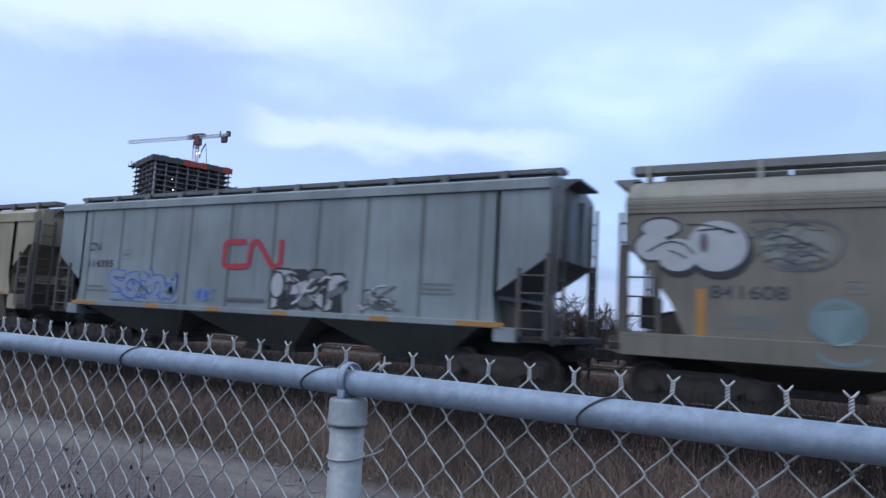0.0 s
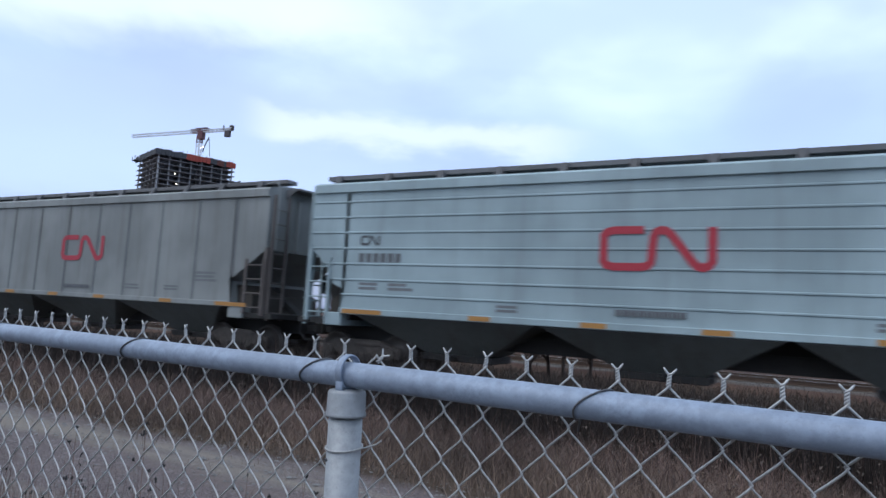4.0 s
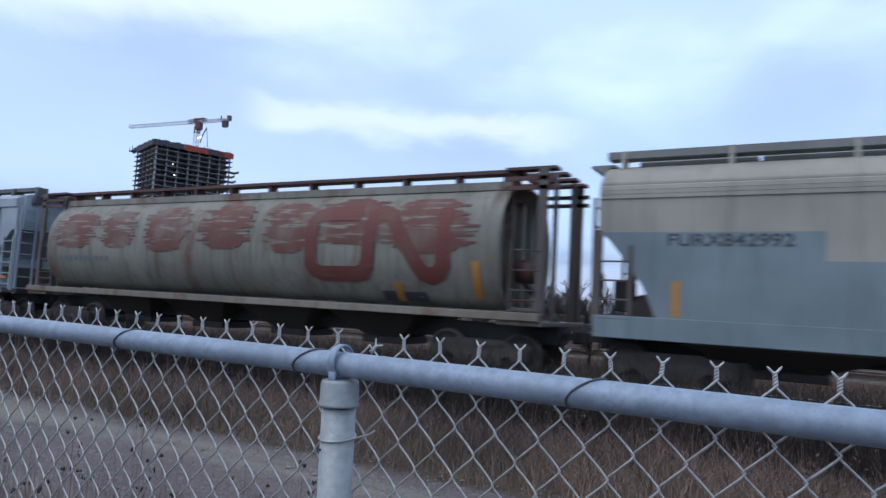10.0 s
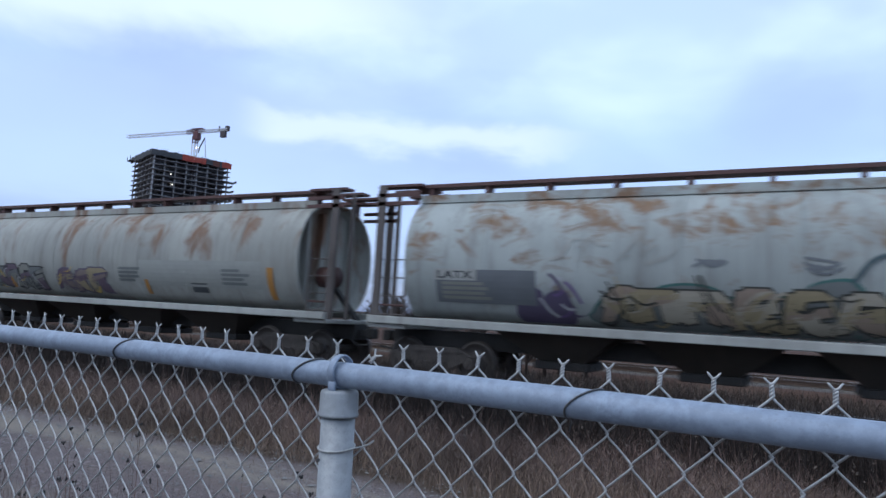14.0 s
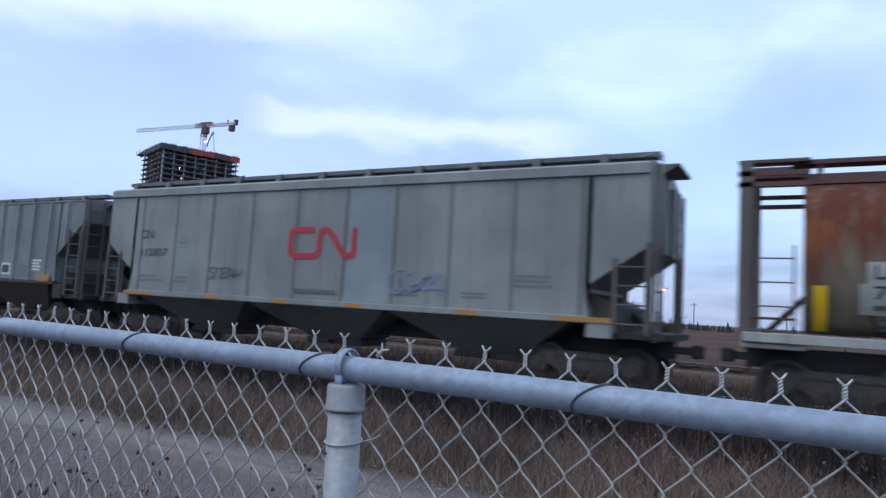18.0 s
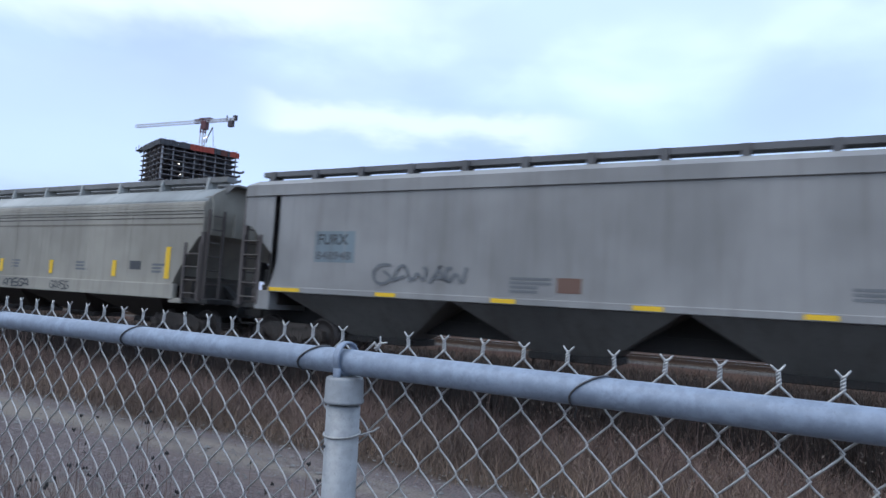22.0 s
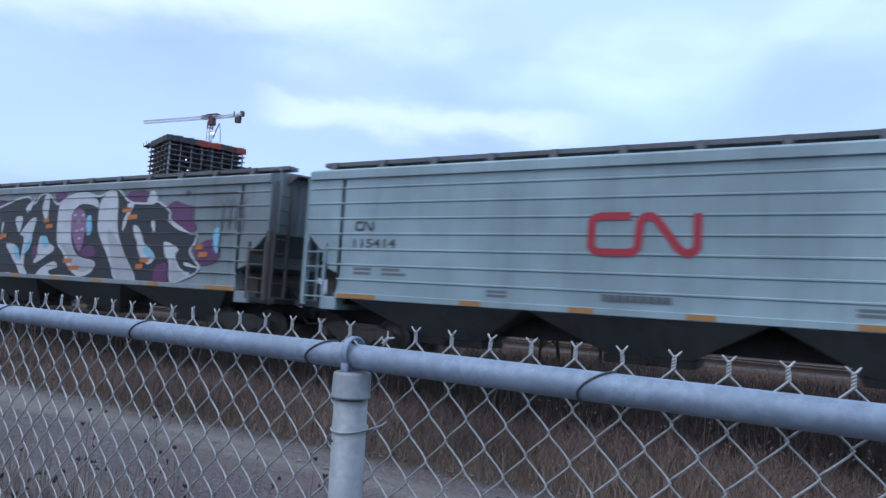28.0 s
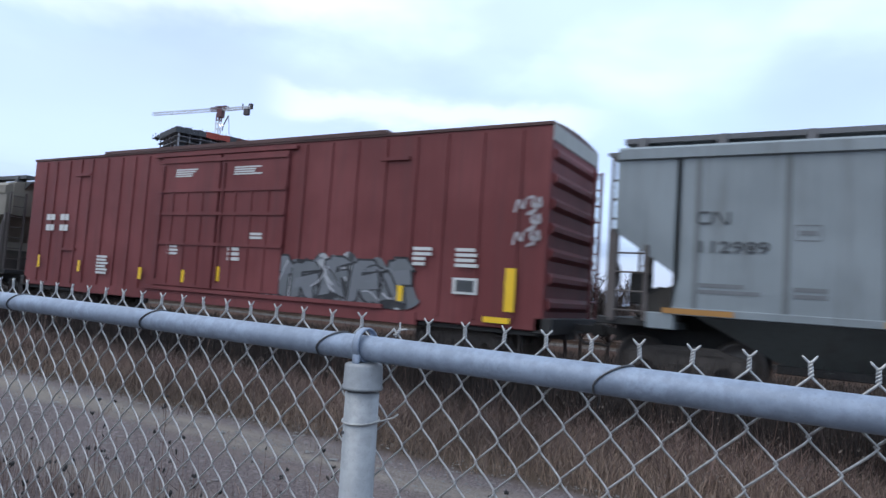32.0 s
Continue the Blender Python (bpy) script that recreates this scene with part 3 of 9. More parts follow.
def build_brush():
    rng = random.Random(5)

    def clumped(x, y, r):
        return noise.noise((x * 0.8, y * 0.8, 4.0)) + 0.35 > r.uniform(-0.45, 0.5)

    def edge(x, y, r):
        return y > 5.55 + 0.35 * noise.noise((x * 0.9, 2.0, 0)) and clumped(x, y, r)

    def low_edge(x, y, r):
        return y > 5.3 + 0.22 * max(0.0, min(1.0, (x + 4.5) / 2.5)) + 0.5 * noise.noise((x * 0.8, 2.0, 0)) and r.random() < max(0.12, min(1.0, (y - 5.2) / 1.2))

    def sparse(x, y, r):
        return noise.noise((x * 0.6, y * 0.6, 9.0)) > r.uniform(-0.3, 0.6)

    tagged(part("dry_grass", blades(rng, 62000, (-24, 6, 5.1, 8.8), 0.34, 0.0026, 0.5, low_edge), straw), "tall dead straw-coloured grass along the gravel way", "grass", kind="stuff")
    tagged(part("dead_brush", blades(rng, 64000, (-36, 9, 6.4, 10.2), 0.50, 0.0036, 0.46, edge), brush_dark), "dense dark brown dead brush before the railway", "brush", kind="stuff")
    tagged(part("woody_scrub", blades(rng, 70000, (-40, 10, 9.2, 12.0), 0.98, 0.0050, 0.30), woody), "low dark woody scrub beside the ballast", "scrub", kind="stuff")
    tagged(part("tall_stalks", blades(rng, 4500, (-36, 9, 8.0, 11.8), 1.15, 0.0040, 0.26, sparse), brush_dark), "scattered tall dead stalks beside the ballast", "brush", kind="stuff")
    tagged(part("field_grass", blades(rng, 34000, (-45, 22, 16.9, 22.8), 0.30, 0.010, 0.4), field_straw), "dead grass between the two railway tracks", "grass", kind="stuff")
    tagged(part("straw_clumps", blades(rng, 26000, (-26, 7, 5.7, 9.2), 0.42, 0.0022, 0.5, lambda x, y, r: noise.noise((x * 1.3, y * 1.1, 14)) > r.uniform(-0.15, 0.55)), straw), "pale straw clumps in the dark brush", "grass", kind="stuff")
    tagged(part("verge_grass", blades(rng, 26000, (-7.0, 3.0, 1.05, 3.0), 0.22, 0.0013, 0.5, lambda x, y, r: noise.noise((x * 1.4, y * 1.4, 7)) > r.uniform(-0.4, 0.7) * (1 if y < 2.4 else 2)), straw), "short dead grass on the fence verge", "grass", kind="stuff")
    tagged(part("thin_weeds", blades(rng, 2600, (-5.5, -0.6, 1.5, 3.2), 0.66, 0.0011, 0.16, lambda x, y, r: noise.noise((x * 1.6, y * 1.6, 21)) + (0.25 if x < -2.2 else -0.1) > r.uniform(-0.2, 0.6)), brush_dark), "thin dead weed stems on the fence verge", "weeds", kind="stuff")
    tagged(part("gravel_tufts", blades(rng, 5000, (-14, 4, 2.9, 5.4), 0.09, 0.0022, 0.5, lambda x, y, r: noise.noise((x * 1.1, y * 2.4, 3)) > r.uniform(0.05, 0.6)), straw), "thin dead tufts in the gravel", "grass", kind="stuff")
    fl = Geo()
    for _ in range(42000):
        x, y = rng.uniform(-28, 8), 5.5 + 5.0 * rng.random() ** 1.4
        if noise.noise((x * 0.9, y * 0.9, 4.0)) + 0.3 < rng.uniform(-0.5, 0.5):
            continue
        z = ground_z(x, y) + 0.62 * rng.random() ** 1.6 * min(1.0, (y - 5.2) / 1.5)
        a, r, w = rng.uniform(0, 6.283), rng.uniform(0.008, 0.022), rng.uniform(0.003, 0.007)
        dx, dy, dz = math.cos(a) * r, math.sin(a) * r, rng.uniform(-1, 1) * r
        fl.add([(x - dx, y - dy, z - dz), (x + dy * w / r, y - dx * w / r, z + w), (x + dx, y + dy, z + dz), (x - dy * w / r, y + dx * w / r, z - w)], [(0, 1, 2, 3)])
    tagged(part("dead_leaves", fl, flecks), "withered brown leaves and seed husks in the brush", "brush", kind="stuff")
    stones = Geo()
    for _ in range(5200):
        x, y = rng.uniform(-13, 3), rng.uniform(2.4, 6.0)
        r = rng.uniform(0.006, 0.022) * (1.8 if rng.random() < 0.04 else 1)
        z = ground_z(x, y) - 0.012
        k = [rng.uniform(0.7, 1.3) for _ in range(6)]
        stones.add([(x + r * k[0], y, z + r * 0.2), (x, y + r * k[1], z + r * 0.2), (x - r * k[2], y, z + r * 0.2), (x, y - r * k[3], z + r * 0.2), (x, y, z + r * 0.75 * k[4])], [(0, 1, 4), (1, 2, 4), (2, 3, 4), (3, 0, 4)])
    tagged(part("gravel_stones", stones, plain("loose_stone", (0.24, 0.23, 0.22), 0.9, 0, 0.5, 2.0, 0.0)), "loose stones on the gravel way", "gravel", kind="stuff")


build_brush()


def build_weed():
    """A dead weed stalk with dark dried seed heads; two shapes, repeated."""
    rng = random.Random(11)
    kinds = []
    for k in range(3):
        w = thing("dead_weed", "thin dead weed stalk with dark dried seed heads", "weed", "weeds by the fence")
        stem = Geo()
        h = 0.62 + 0.12 * k
        stem.tube([(0, 0, -0.03), (0.01, 0.005, h * 0.4), (0.025, -0.01, h * 0.75), (0.02, 0, h)], [0.003, 0.0025, 0.002, 0.0012], 5)
        tips = [(0.02, 0, h)]
        for j in range(4 + k):
            z0 = h * rng.uniform(0.3, 0.85)
            a = rng.uniform(0, 6.28)
            l = rng.uniform(0.05, 0.13)
            tip = (0.015 + l * math.cos(a), l * math.sin(a), z0 + l * 1.3)
            stem.tube([(0.012, 0, z0), (0.012 + l * 0.6 * math.cos(a), l * 0.6 * math.sin(a), z0 + l * 0.5), tip], [0.0016, 0.0012, 0.001], 4)
            tips.append(tip)
        for (x, y, z) in tips:
            r = rng.uniform(0.005, 0.0095)
            heads = Geo()
            for _ in range(5):
                dx, dy, dz = (rng.gauss(0, r * 0.5) for _ in range(3))
                heads.tube([(x + dx, y + dy, z + dz - r * 0.8), (x + dx, y + dy, z + dz), (x + dx * 1.4, y + dy * 1.4, z + dz + r)], [r * 0.35, r * 0.6, r * 0.1], 5)
            part("seed_head", heads, under, w, "dark dried seed head")
        part("stem", stem, brush_dark, w)
        kinds.append(w)
    spots = [(-2.35, 2.1), (-2.9, 2.4), (-2.0, 1.75), (-1.75, 2.3), (-1.3, 1.85), (-2.6, 1.7), (-3.3, 2.0), (-1.05, 2.15), (-1.55, 1.62), (-3.7, 2.5), (-2.2, 2.7), (-0.8, 1.7), (-1.9, 2.55), (-3.0, 1.6), (-0.45, 2.3), (-2.75, 2.9), (-1.2, 2.75), (-3.4, 2.7), (-3.9, 2.2), (-4.2, 2.8)]
    for i, (x, y) in enumerate(spots):
        m = pose(x, y, ground_z(x, y), 0, 0, rng.uniform(0, 360)) @ Matrix.Scale(1.0, 4)
        if i < 3:
            kinds[i].matrix_basis = m
        else:
            copy_thing(kinds[i % 3], m)


build_weed()

# ---------------------------------------------------------------- chain-link fence
PITCH = 0.0718
FENCE0 = Vector((-0.7345, 0.9814, 0.0))
FDIR = Vector((1.0, -0.0138, -0.0037))
TIP_Z, RAIL_TOP_Z = 1.5570, 1.4965


def build_fence():
    fence = thing("chain_link_fence", "galvanised chain-link fence with a round top rail and posts", "fence", x=FENCE0.x, y=FENCE0.y)
    fence.rotation_euler = (0, math.atan(0.0037), math.atan2(FDIR.y, FDIR.x))
    # in the fence's own space: x along, y away, z up
    top, r, half, drop = TIP_Z - 0.0232, 0.00172, PITCH / 2, 0.0400
    lay = (0.0021, -0.0021)

    def strand(side):
        """One zigzag wire: it swings between x = 0 and side * half, turning at each knuckle."""
        pts, z, k = [], top, 0
        while z > 0.02:
            at_home = k % 2 == 0
            xk = 0.0 if at_home else side * half
            hook = -side * 0.0023 if at_home else side * 0.0023
            y0 = lay[0] if (at_home == (side > 0)) else lay[1]
            if k:
                pts.append((xk - hook * 1.5, -y0 * 0.5, z + 0.0065))
            pts.append((xk + hook, y0, z + (0.0012 if k else 0)))
            pts.append((xk - hook * 1.5, y0 * 0.9, z - 0.0065))
            # between the knuckles the flattened spiral stands off to one face
            xn = side * half if at_home else 0.0
            a, b = xk - hook * 1.5, xn + hook * 1.5
            for u in (0.3, 0.7):
                pts.append((a + (b - a) * u, y0 * 1.35, z - 0.0065 - (drop - 0.013) * u))
            z -= drop
            k += 1
        return Geo().tube(pts, r, 6)

    first = {}
    n0, n1 = -68, 46
    for n in range(n0, n1):
        for side in (-1, 1):
            if side not in first:
                o = first[side] = part("wire", strand(side), zinc_wire, fence, "", True)
            else:
                o = again(first[side], fence)
            o.location = (n * PITCH, 0, 0)
    # twisted barbs along the top
    g = Geo()
    for s in (0, math.pi):
        pts = [(0.0021 * math.cos(s), 0.0021 * math.sin(s), -0.002)]
        for i in range(11):
            a = s + i * 0.98
            pts.append((0.0021 * math.cos(a), 0.0021 * math.sin(a), i * 0.00138))
        side = 1 if s == 0 else -1
        pts += [(side * 0.0032, 0.0, 0.0165), (side * 0.0066, 0.0008, 0.0205), (side * 0.0090, 0.001, 0.0235)]
        g.tube(pts, [r * 1.02] * (len(pts) - 1) + [r * 0.55], 7)
    barb = None
    rng = random.Random(3)
    for n in range(n0, n1):
        if barb is None:
            barb = o = part("twisted_barb", g, zinc_wire, fence, "twisted wire ends above the rail", True)
        else:
            o = again(barb, fence)
        tilt = pose(n * PITCH, 0, top, rng.gauss(0, 3), rng.gauss(0, 2.5), rng.gauss(0, 10))
        if n == 1:
            tilt = pose(n * PITCH + 0.004, 0, top - 0.012, 0, 38, 10)
        o.matrix_basis = tilt
    # top rail
    part("top_rail", Geo().tube([(x, -0.0265, RAIL_TOP_Z) for x in (-4.9, -3.5, -2, -1, 0, 1, 2, 3.3)], 0.0222, 28), zinc, fence, "round galvanised top rail", True)
    # posts with loop caps
    for px in (-2.995, 0.0605, 3.095):
        lean = Matrix.Translation((px, -0.0265, 0)) @ pose(0, 0, 0, 0, -1.1, 0)
        g = Geo().tube([(0, 0, z) for z in (-0.3, 0.4, 0.9, 1.42)], 0.0300, 28)
        p = part("post", g, zinc_post, fence, "round galvanised line post", True)
        p.matrix_basis = Matrix.Translation((0, 0, 0)) @ lean
        cap = Geo()
        n = 28
        cap.loft([[(rr * math.cos(2 * math.pi * k / n), rr * math.sin(2 * math.pi * k / n), z) for k in range(n)]
                  for z, rr in ((1.416, 0.0315), (1.4165, 0.0352), (1.4195, 0.0362), (1.4225, 0.0352), (1.424, 0.0345), (1.457, 0.0336), (1.461, 0.0322), (1.4625, 0.029), (1.464, 0.012))])
        cap.shifted(0, 0, 0.008)
        c = part("post_cap", cap, zinc_post, p, "cast metal loop cap", True)
        ring = Geo()
        rows = []
        m = 26
        for i in range(m + 1):
            a = 2 * math.pi * i / m
            rows.append([(w * 0.0068, (0.0275 + t) * math.sin(a), RAIL_TOP_Z + 0.0050 + (0.0275 + t) * math.cos(a)) for w, t in ((-1, 0), (-1, 0.0028), (-0.7, 0.0036), (0.7, 0.0036), (1, 0.0028), (1, 0), (-1, 0))])
        ring.loft(rows, caps=False)
        ring.soft_box(-0.0075, 0.0075, -0.0270, -0.0190, 1.462, 1.488, 0.002)
        ring.soft_box(-0.0075, 0.0075, 0.0190, 0.0270, 1.462, 1.488, 0.002)
        part("cap_loop", ring, zinc, p, "metal loop round the rail", True)
        band = Geo()
        pts = [(0.0322 * math.cos(a), 0.0322 * math.sin(a), 1.372 + 0.004 * math.sin(a * 1.0)) for a in (math.pi * 2 * i / 24 for i in range(25))]
        pts += [(0.034, 0.012, 1.372), (0.052, 0.024, 1.379), (0.060, 0.0275, 1.386)]
        band.tube(pts, 0.0017, 6)
        part("tie_wire", band, zinc_wire, p, "wire tie round the post", True)
        part("bolt_head", Geo().tube([(-0.0135, -0.0300, 1.352), (-0.0135, -0.0335, 1.352)], 0.0028, 10), tie_metal, p, "small dark rivet")
    # wire ties that hold the mesh to the rail
    g = Geo()
    pts = []
    for i in range(19):
        a = -1.9 + i * 0.26
        rise = max(0.0, min(1.0, (a + 0.5) / 2.4))
        pts.append((0.048 * rise * rise * (3 - 2 * rise), -0.0265 - 0.0240 * math.cos(a), RAIL_TOP_Z + 0.0240 * math.sin(a)))
    pts = [(-0.006, -0.001, RAIL_TOP_Z - 0.045), (-0.002, -0.006, RAIL_TOP_Z - 0.032)] + pts
    g.tube(pts, 0.00165, 6)
    tie = None
    for s in (-3.5, -2.35, -1.72, -1.145, -0.578, -0.062, 0.452, 1.05, 1.62, 2.3, 2.9):
        if tie is None:
            o = tie = part("tie_wire", g, tie_metal, fence, "dark wire tie round the rail", True)
        else:
            o = again(tie, fence)
        o.location = (s, 0, 0)


build_fence()

# ---------------------------------------------------------------- tower under construction and its crane


def build_tower():
    tower = thing("unfinished_tower", "unfinished concrete apartment tower with open floors and red formwork on top", "building", x=-323.2, y=245.1)
    tower.rotation_euler = (0, 0, math.atan2(0.933, 0.36))
    # own space: x along the long face away from the near corner, y along the other face
    LX, LY, FH, FLOORS = 44.0, 37.0, 2.975, 27
    rng = random.Random(8)
    slab = None
    for k in range(FLOORS + 1):
        if slab is None:
            slab = o = part("floor_slab", Geo().box(-1.1, LX + 1.1, -1.1, LY + 1.1, -0.13, 0.12), concrete, tower, "grey concrete floor slab")
        else:
            o = again(slab, tower)
        o.location = (0, 0, k * FH)
    zt = FLOORS * FH
    xs = [0.4 + i * (LX - 0.8) / 7 for i in range(8)]
    ys = [0.4 + i * (LY - 0.8) / 5 for i in range(6)]
    for x, y in [(x, y) for x in xs for y in (ys[0], ys[-1])] + [(x, y) for x in (xs[0], xs[-1]) for y in ys[1:-1]]:
        w = 0.48 if (x, y) == (xs[0], ys[0]) else 0.36
        part("column", Geo().box(x - w, x + w, y - w * 0.6, y + w * 0.6, 0, zt), concrete_pale if (x, y) == (xs[0], ys[0]) else concrete, tower)
    part("core_wall", Geo().box(6.5, LX - 5, 6, LY - 6, 0, zt - 0.2), concrete_dark, tower, "dark inner core walls")
    for k in range(FLOORS - 9, FLOORS):
        for i in range(7):
            x0 = xs[i] + 0.6
            if rng.random() < 0.5:
                part("partition", Geo().box(x0, x0 + rng.uniform(1.4, 5.0), 2.2, 2.4, k * FH + 0.12, k * FH + FH - 0.13), concrete_dark, tower)
            # thin steel shores under the newest slabs
            if k > FLOORS - 5:
                for _ in range(3):
                    x = x0 + rng.uniform(0.2, 5.0)
                    part("shore", Geo().box(x - 0.08, x + 0.08, 0.5, 0.66, k * FH + 0.12, k * FH + FH - 0.13), concrete_dark, tower)
        for y0 in (3.0, 12.0, 21.0, 29.0):
            if rng.random() < 0.5:
                part("partition", Geo().box(2.2, 2.4, y0, y0 + rng.uniform(2, 6), k * FH + 0.12, k * FH + FH - 0.13), concrete_dark, tower)
    # ragged formwork round the top storey
    x = -1.6
    while x < LX + 0.6:
        w = rng.uniform(1.3, 2.6)
        m = concrete_dark if x < 13.5 else formwork_red if x < 29 else formwork_brown if x < 36.5 else formwork_red
        if x > 29 and rng.random() < 0.25:
            m = concrete_dark
        part("formwork_panel", Geo().soft_box(x, x + w - 0.12, -1.5 - rng.uniform(0, 0.25), -1.15, zt - 0.9 - rng.uniform(0, 0.5), zt + rng.uniform(1.9, 2.6), 0.03), m, tower)
        if rng.random() < 0.6:
            part("guard_post", Geo().box(x, x + 0.16, -1.4, -1.24, zt + 1.5, zt + rng.uniform(2.8, 3.7)), concrete_dark, tower)
        x += w
    y = -1.0
    while y < LY + 0.6:
        w = rng.uniform(1.6, 3.0)
        part("formwork_panel", Geo().soft_box(-1.9, -1.5, y, y + w - 0.15, zt - 0.8 - rng.uniform(0, 0.7), zt + rng.uniform(1.7, 2.7), 0.03), concrete_dark, tower)
        y += w
    part("outrigger_deck", Geo().box(-4.2, -1.2, LY - 5, LY + 1.5, zt - 0.3, zt + 0.1).box(-4.2, -3.9, LY - 5, LY - 4.7, zt, zt + 2.6).box(-4.2, -3.9, LY + 1, LY + 1.3, zt, zt + 2.3), concrete_dark, tower)
    for _ in range(16):
        x, d = rng.uniform(27, LX), rng.uniform(1.0, 8.0)
        part("stacked_gear", Geo().soft_box(x, x + rng.uniform(0.5, 1.6), d, d + 1.2, zt + 0.1, zt + rng.uniform(2.6, 3.6), 0.05), concrete_dark, tower)
    for k, d in ((24, 4.6), (22, 3.2), (20, 2.6), (23, 2.2)):
        part("loading_deck", Geo().box(LX + 1.1, LX + 1.1 + d, 0, 6.0, k * FH - 0.13, k * FH + 0.2), concrete, tower, "loading platform")
        part("deck_guard", Geo().box(LX + 1.0 + d, LX + 1.1 + d, 0, 6.0, k * FH + 0.2, k * FH + 1.3), concrete_dark, tower)
    for x, k in ((10.0, 23), (11.2, 21)):
        part("site_lamp", Geo().box(x - 0.2, x + 0.2, -0.6, -0.3, k * FH + 1.2, k * FH + 1.6), lamp_glow, tower, "small lit work lamp")
    part("podium", Geo().box(-19, LX + 21, -13, LY + 16, -8, 0.05), concrete_dark, tower)
    tower.location.z = 4.26

    crane = thing("tower_crane", "white and dark red tower crane above the unfinished tower", "crane", x=-319.2, y=270.3, z=86.4)
    crane.rotation_euler = (0, 0, math.atan2(-5.0, -41.7))
    K = 1.33

    def lattice(a, b, w, h, n, r):
        g = Geo()
        a, b = Vector(a) * K, Vector(b) * K
        w, h, r = w * K, h * K, r * K
        d = (b - a)
        up = Vector((0, 0, 1)) if abs(d.normalized().z) < 0.9 else Vector((1, 0, 0))
        side = d.normalized().cross(up)
        cs = [side * w / 2, -side * w / 2, side * w / 2 + up * h, -side * w / 2 + up * h]
        for c in cs:
            g.tube([a + c, b + c], r, 4)
        for i in range(n):
            p, q = a + d * (i / n), a + d * ((i + 1) / n)
            for c1, c2 in ((0, 2), (2, 3), (3, 1), (1, 0)):
                g.tube([p + cs[c1], q + cs[c2]], r * 0.7, 4)
        return g

    def block(x0, x1, y0, y1, z0, z1, b):
        return Geo().soft_box(x0 * K, x1 * K, y0 * K, y1 * K, z0 * K, z1 * K, b)

    def pipe(pts, r):
        return Geo().tube([(x * K, y * K, z * K) for x, y, z in pts], r * K, 6)

    part("mast", lattice((0, 0, -30), (0, 0, 7.5), 1.7, 1.7, 15, 0.17), crane_white, crane, "white lattice mast")
    part("mast_top", lattice((0, 0, 7.5), (0, 0, 11.0), 1.7, 1.7, 3, 0.22), crane_red, crane, "dark red upper mast")
    part("slewing_unit", block(-1.3, 1.3, -1.2, 1.2, 9.2, 12.9, 0.2), crane_red, crane, "dark red slewing unit")
    part("cab", block(0.6, 2.6, -2.6, -1.2, 10.2, 12.4, 0.15), crane_red, crane, "operator cab")
    part("head", lattice((-3.6, 0, 13.0), (3.0, 0, 13.0), 1.5, 1.3, 4, 0.2), crane_red, crane, "dark red crane head")
    part("jib", lattice((1.2, 0, 12.4), (42.0, 0, 12.1), 1.3, 1.2, 22, 0.13), crane_white, crane, "white lattice jib")
    part("jib_root", lattice((1.2, 0, 12.3), (6.0, 0, 12.3), 1.45, 1.6, 5, 0.15), crane_red, crane, "dark red jib root")
    part("counter_jib", lattice((-1.2, 0, 12.4), (-17.2, 0, 12.6), 1.4, 1.0, 8, 0.16), crane_white, crane, "white counter-jib")
    part("counterweight", block(-16.0, -13.4, -0.8, 0.8, 9.7, 12.9, 0.15), crane_weight, crane, "dark counterweight blocks")
    part("winch", block(-17.6, -15.9, -0.7, 0.7, 12.6, 14.8, 0.2).box(-16.4, -16.1, -0.4, 0.4, 16.5, 20.0), crane_weight, crane)
    for x in (-0.75, 0.75):
        part("flood_light", Geo().box(x * K - 0.3, x * K + 0.3, -1.9, -1.3, 5.6 * K, 6.2 * K), lamp_glow, crane, "lit flood light")
    part("placing_boom", pipe([(-3.4, 2, 2.6), (-3.9, 2, 5.0), (-6.3, 2, 9.3)], 0.26), crane_weight, crane, "folded concrete placing boom")
    part("placing_arm", pipe([(-6.3, 2, 9.3), (-7.0, 2, 5.5), (-7.6, 2, 0.4)], 0.12), crane_weight, crane, "thin hanging boom arm")


build_tower()


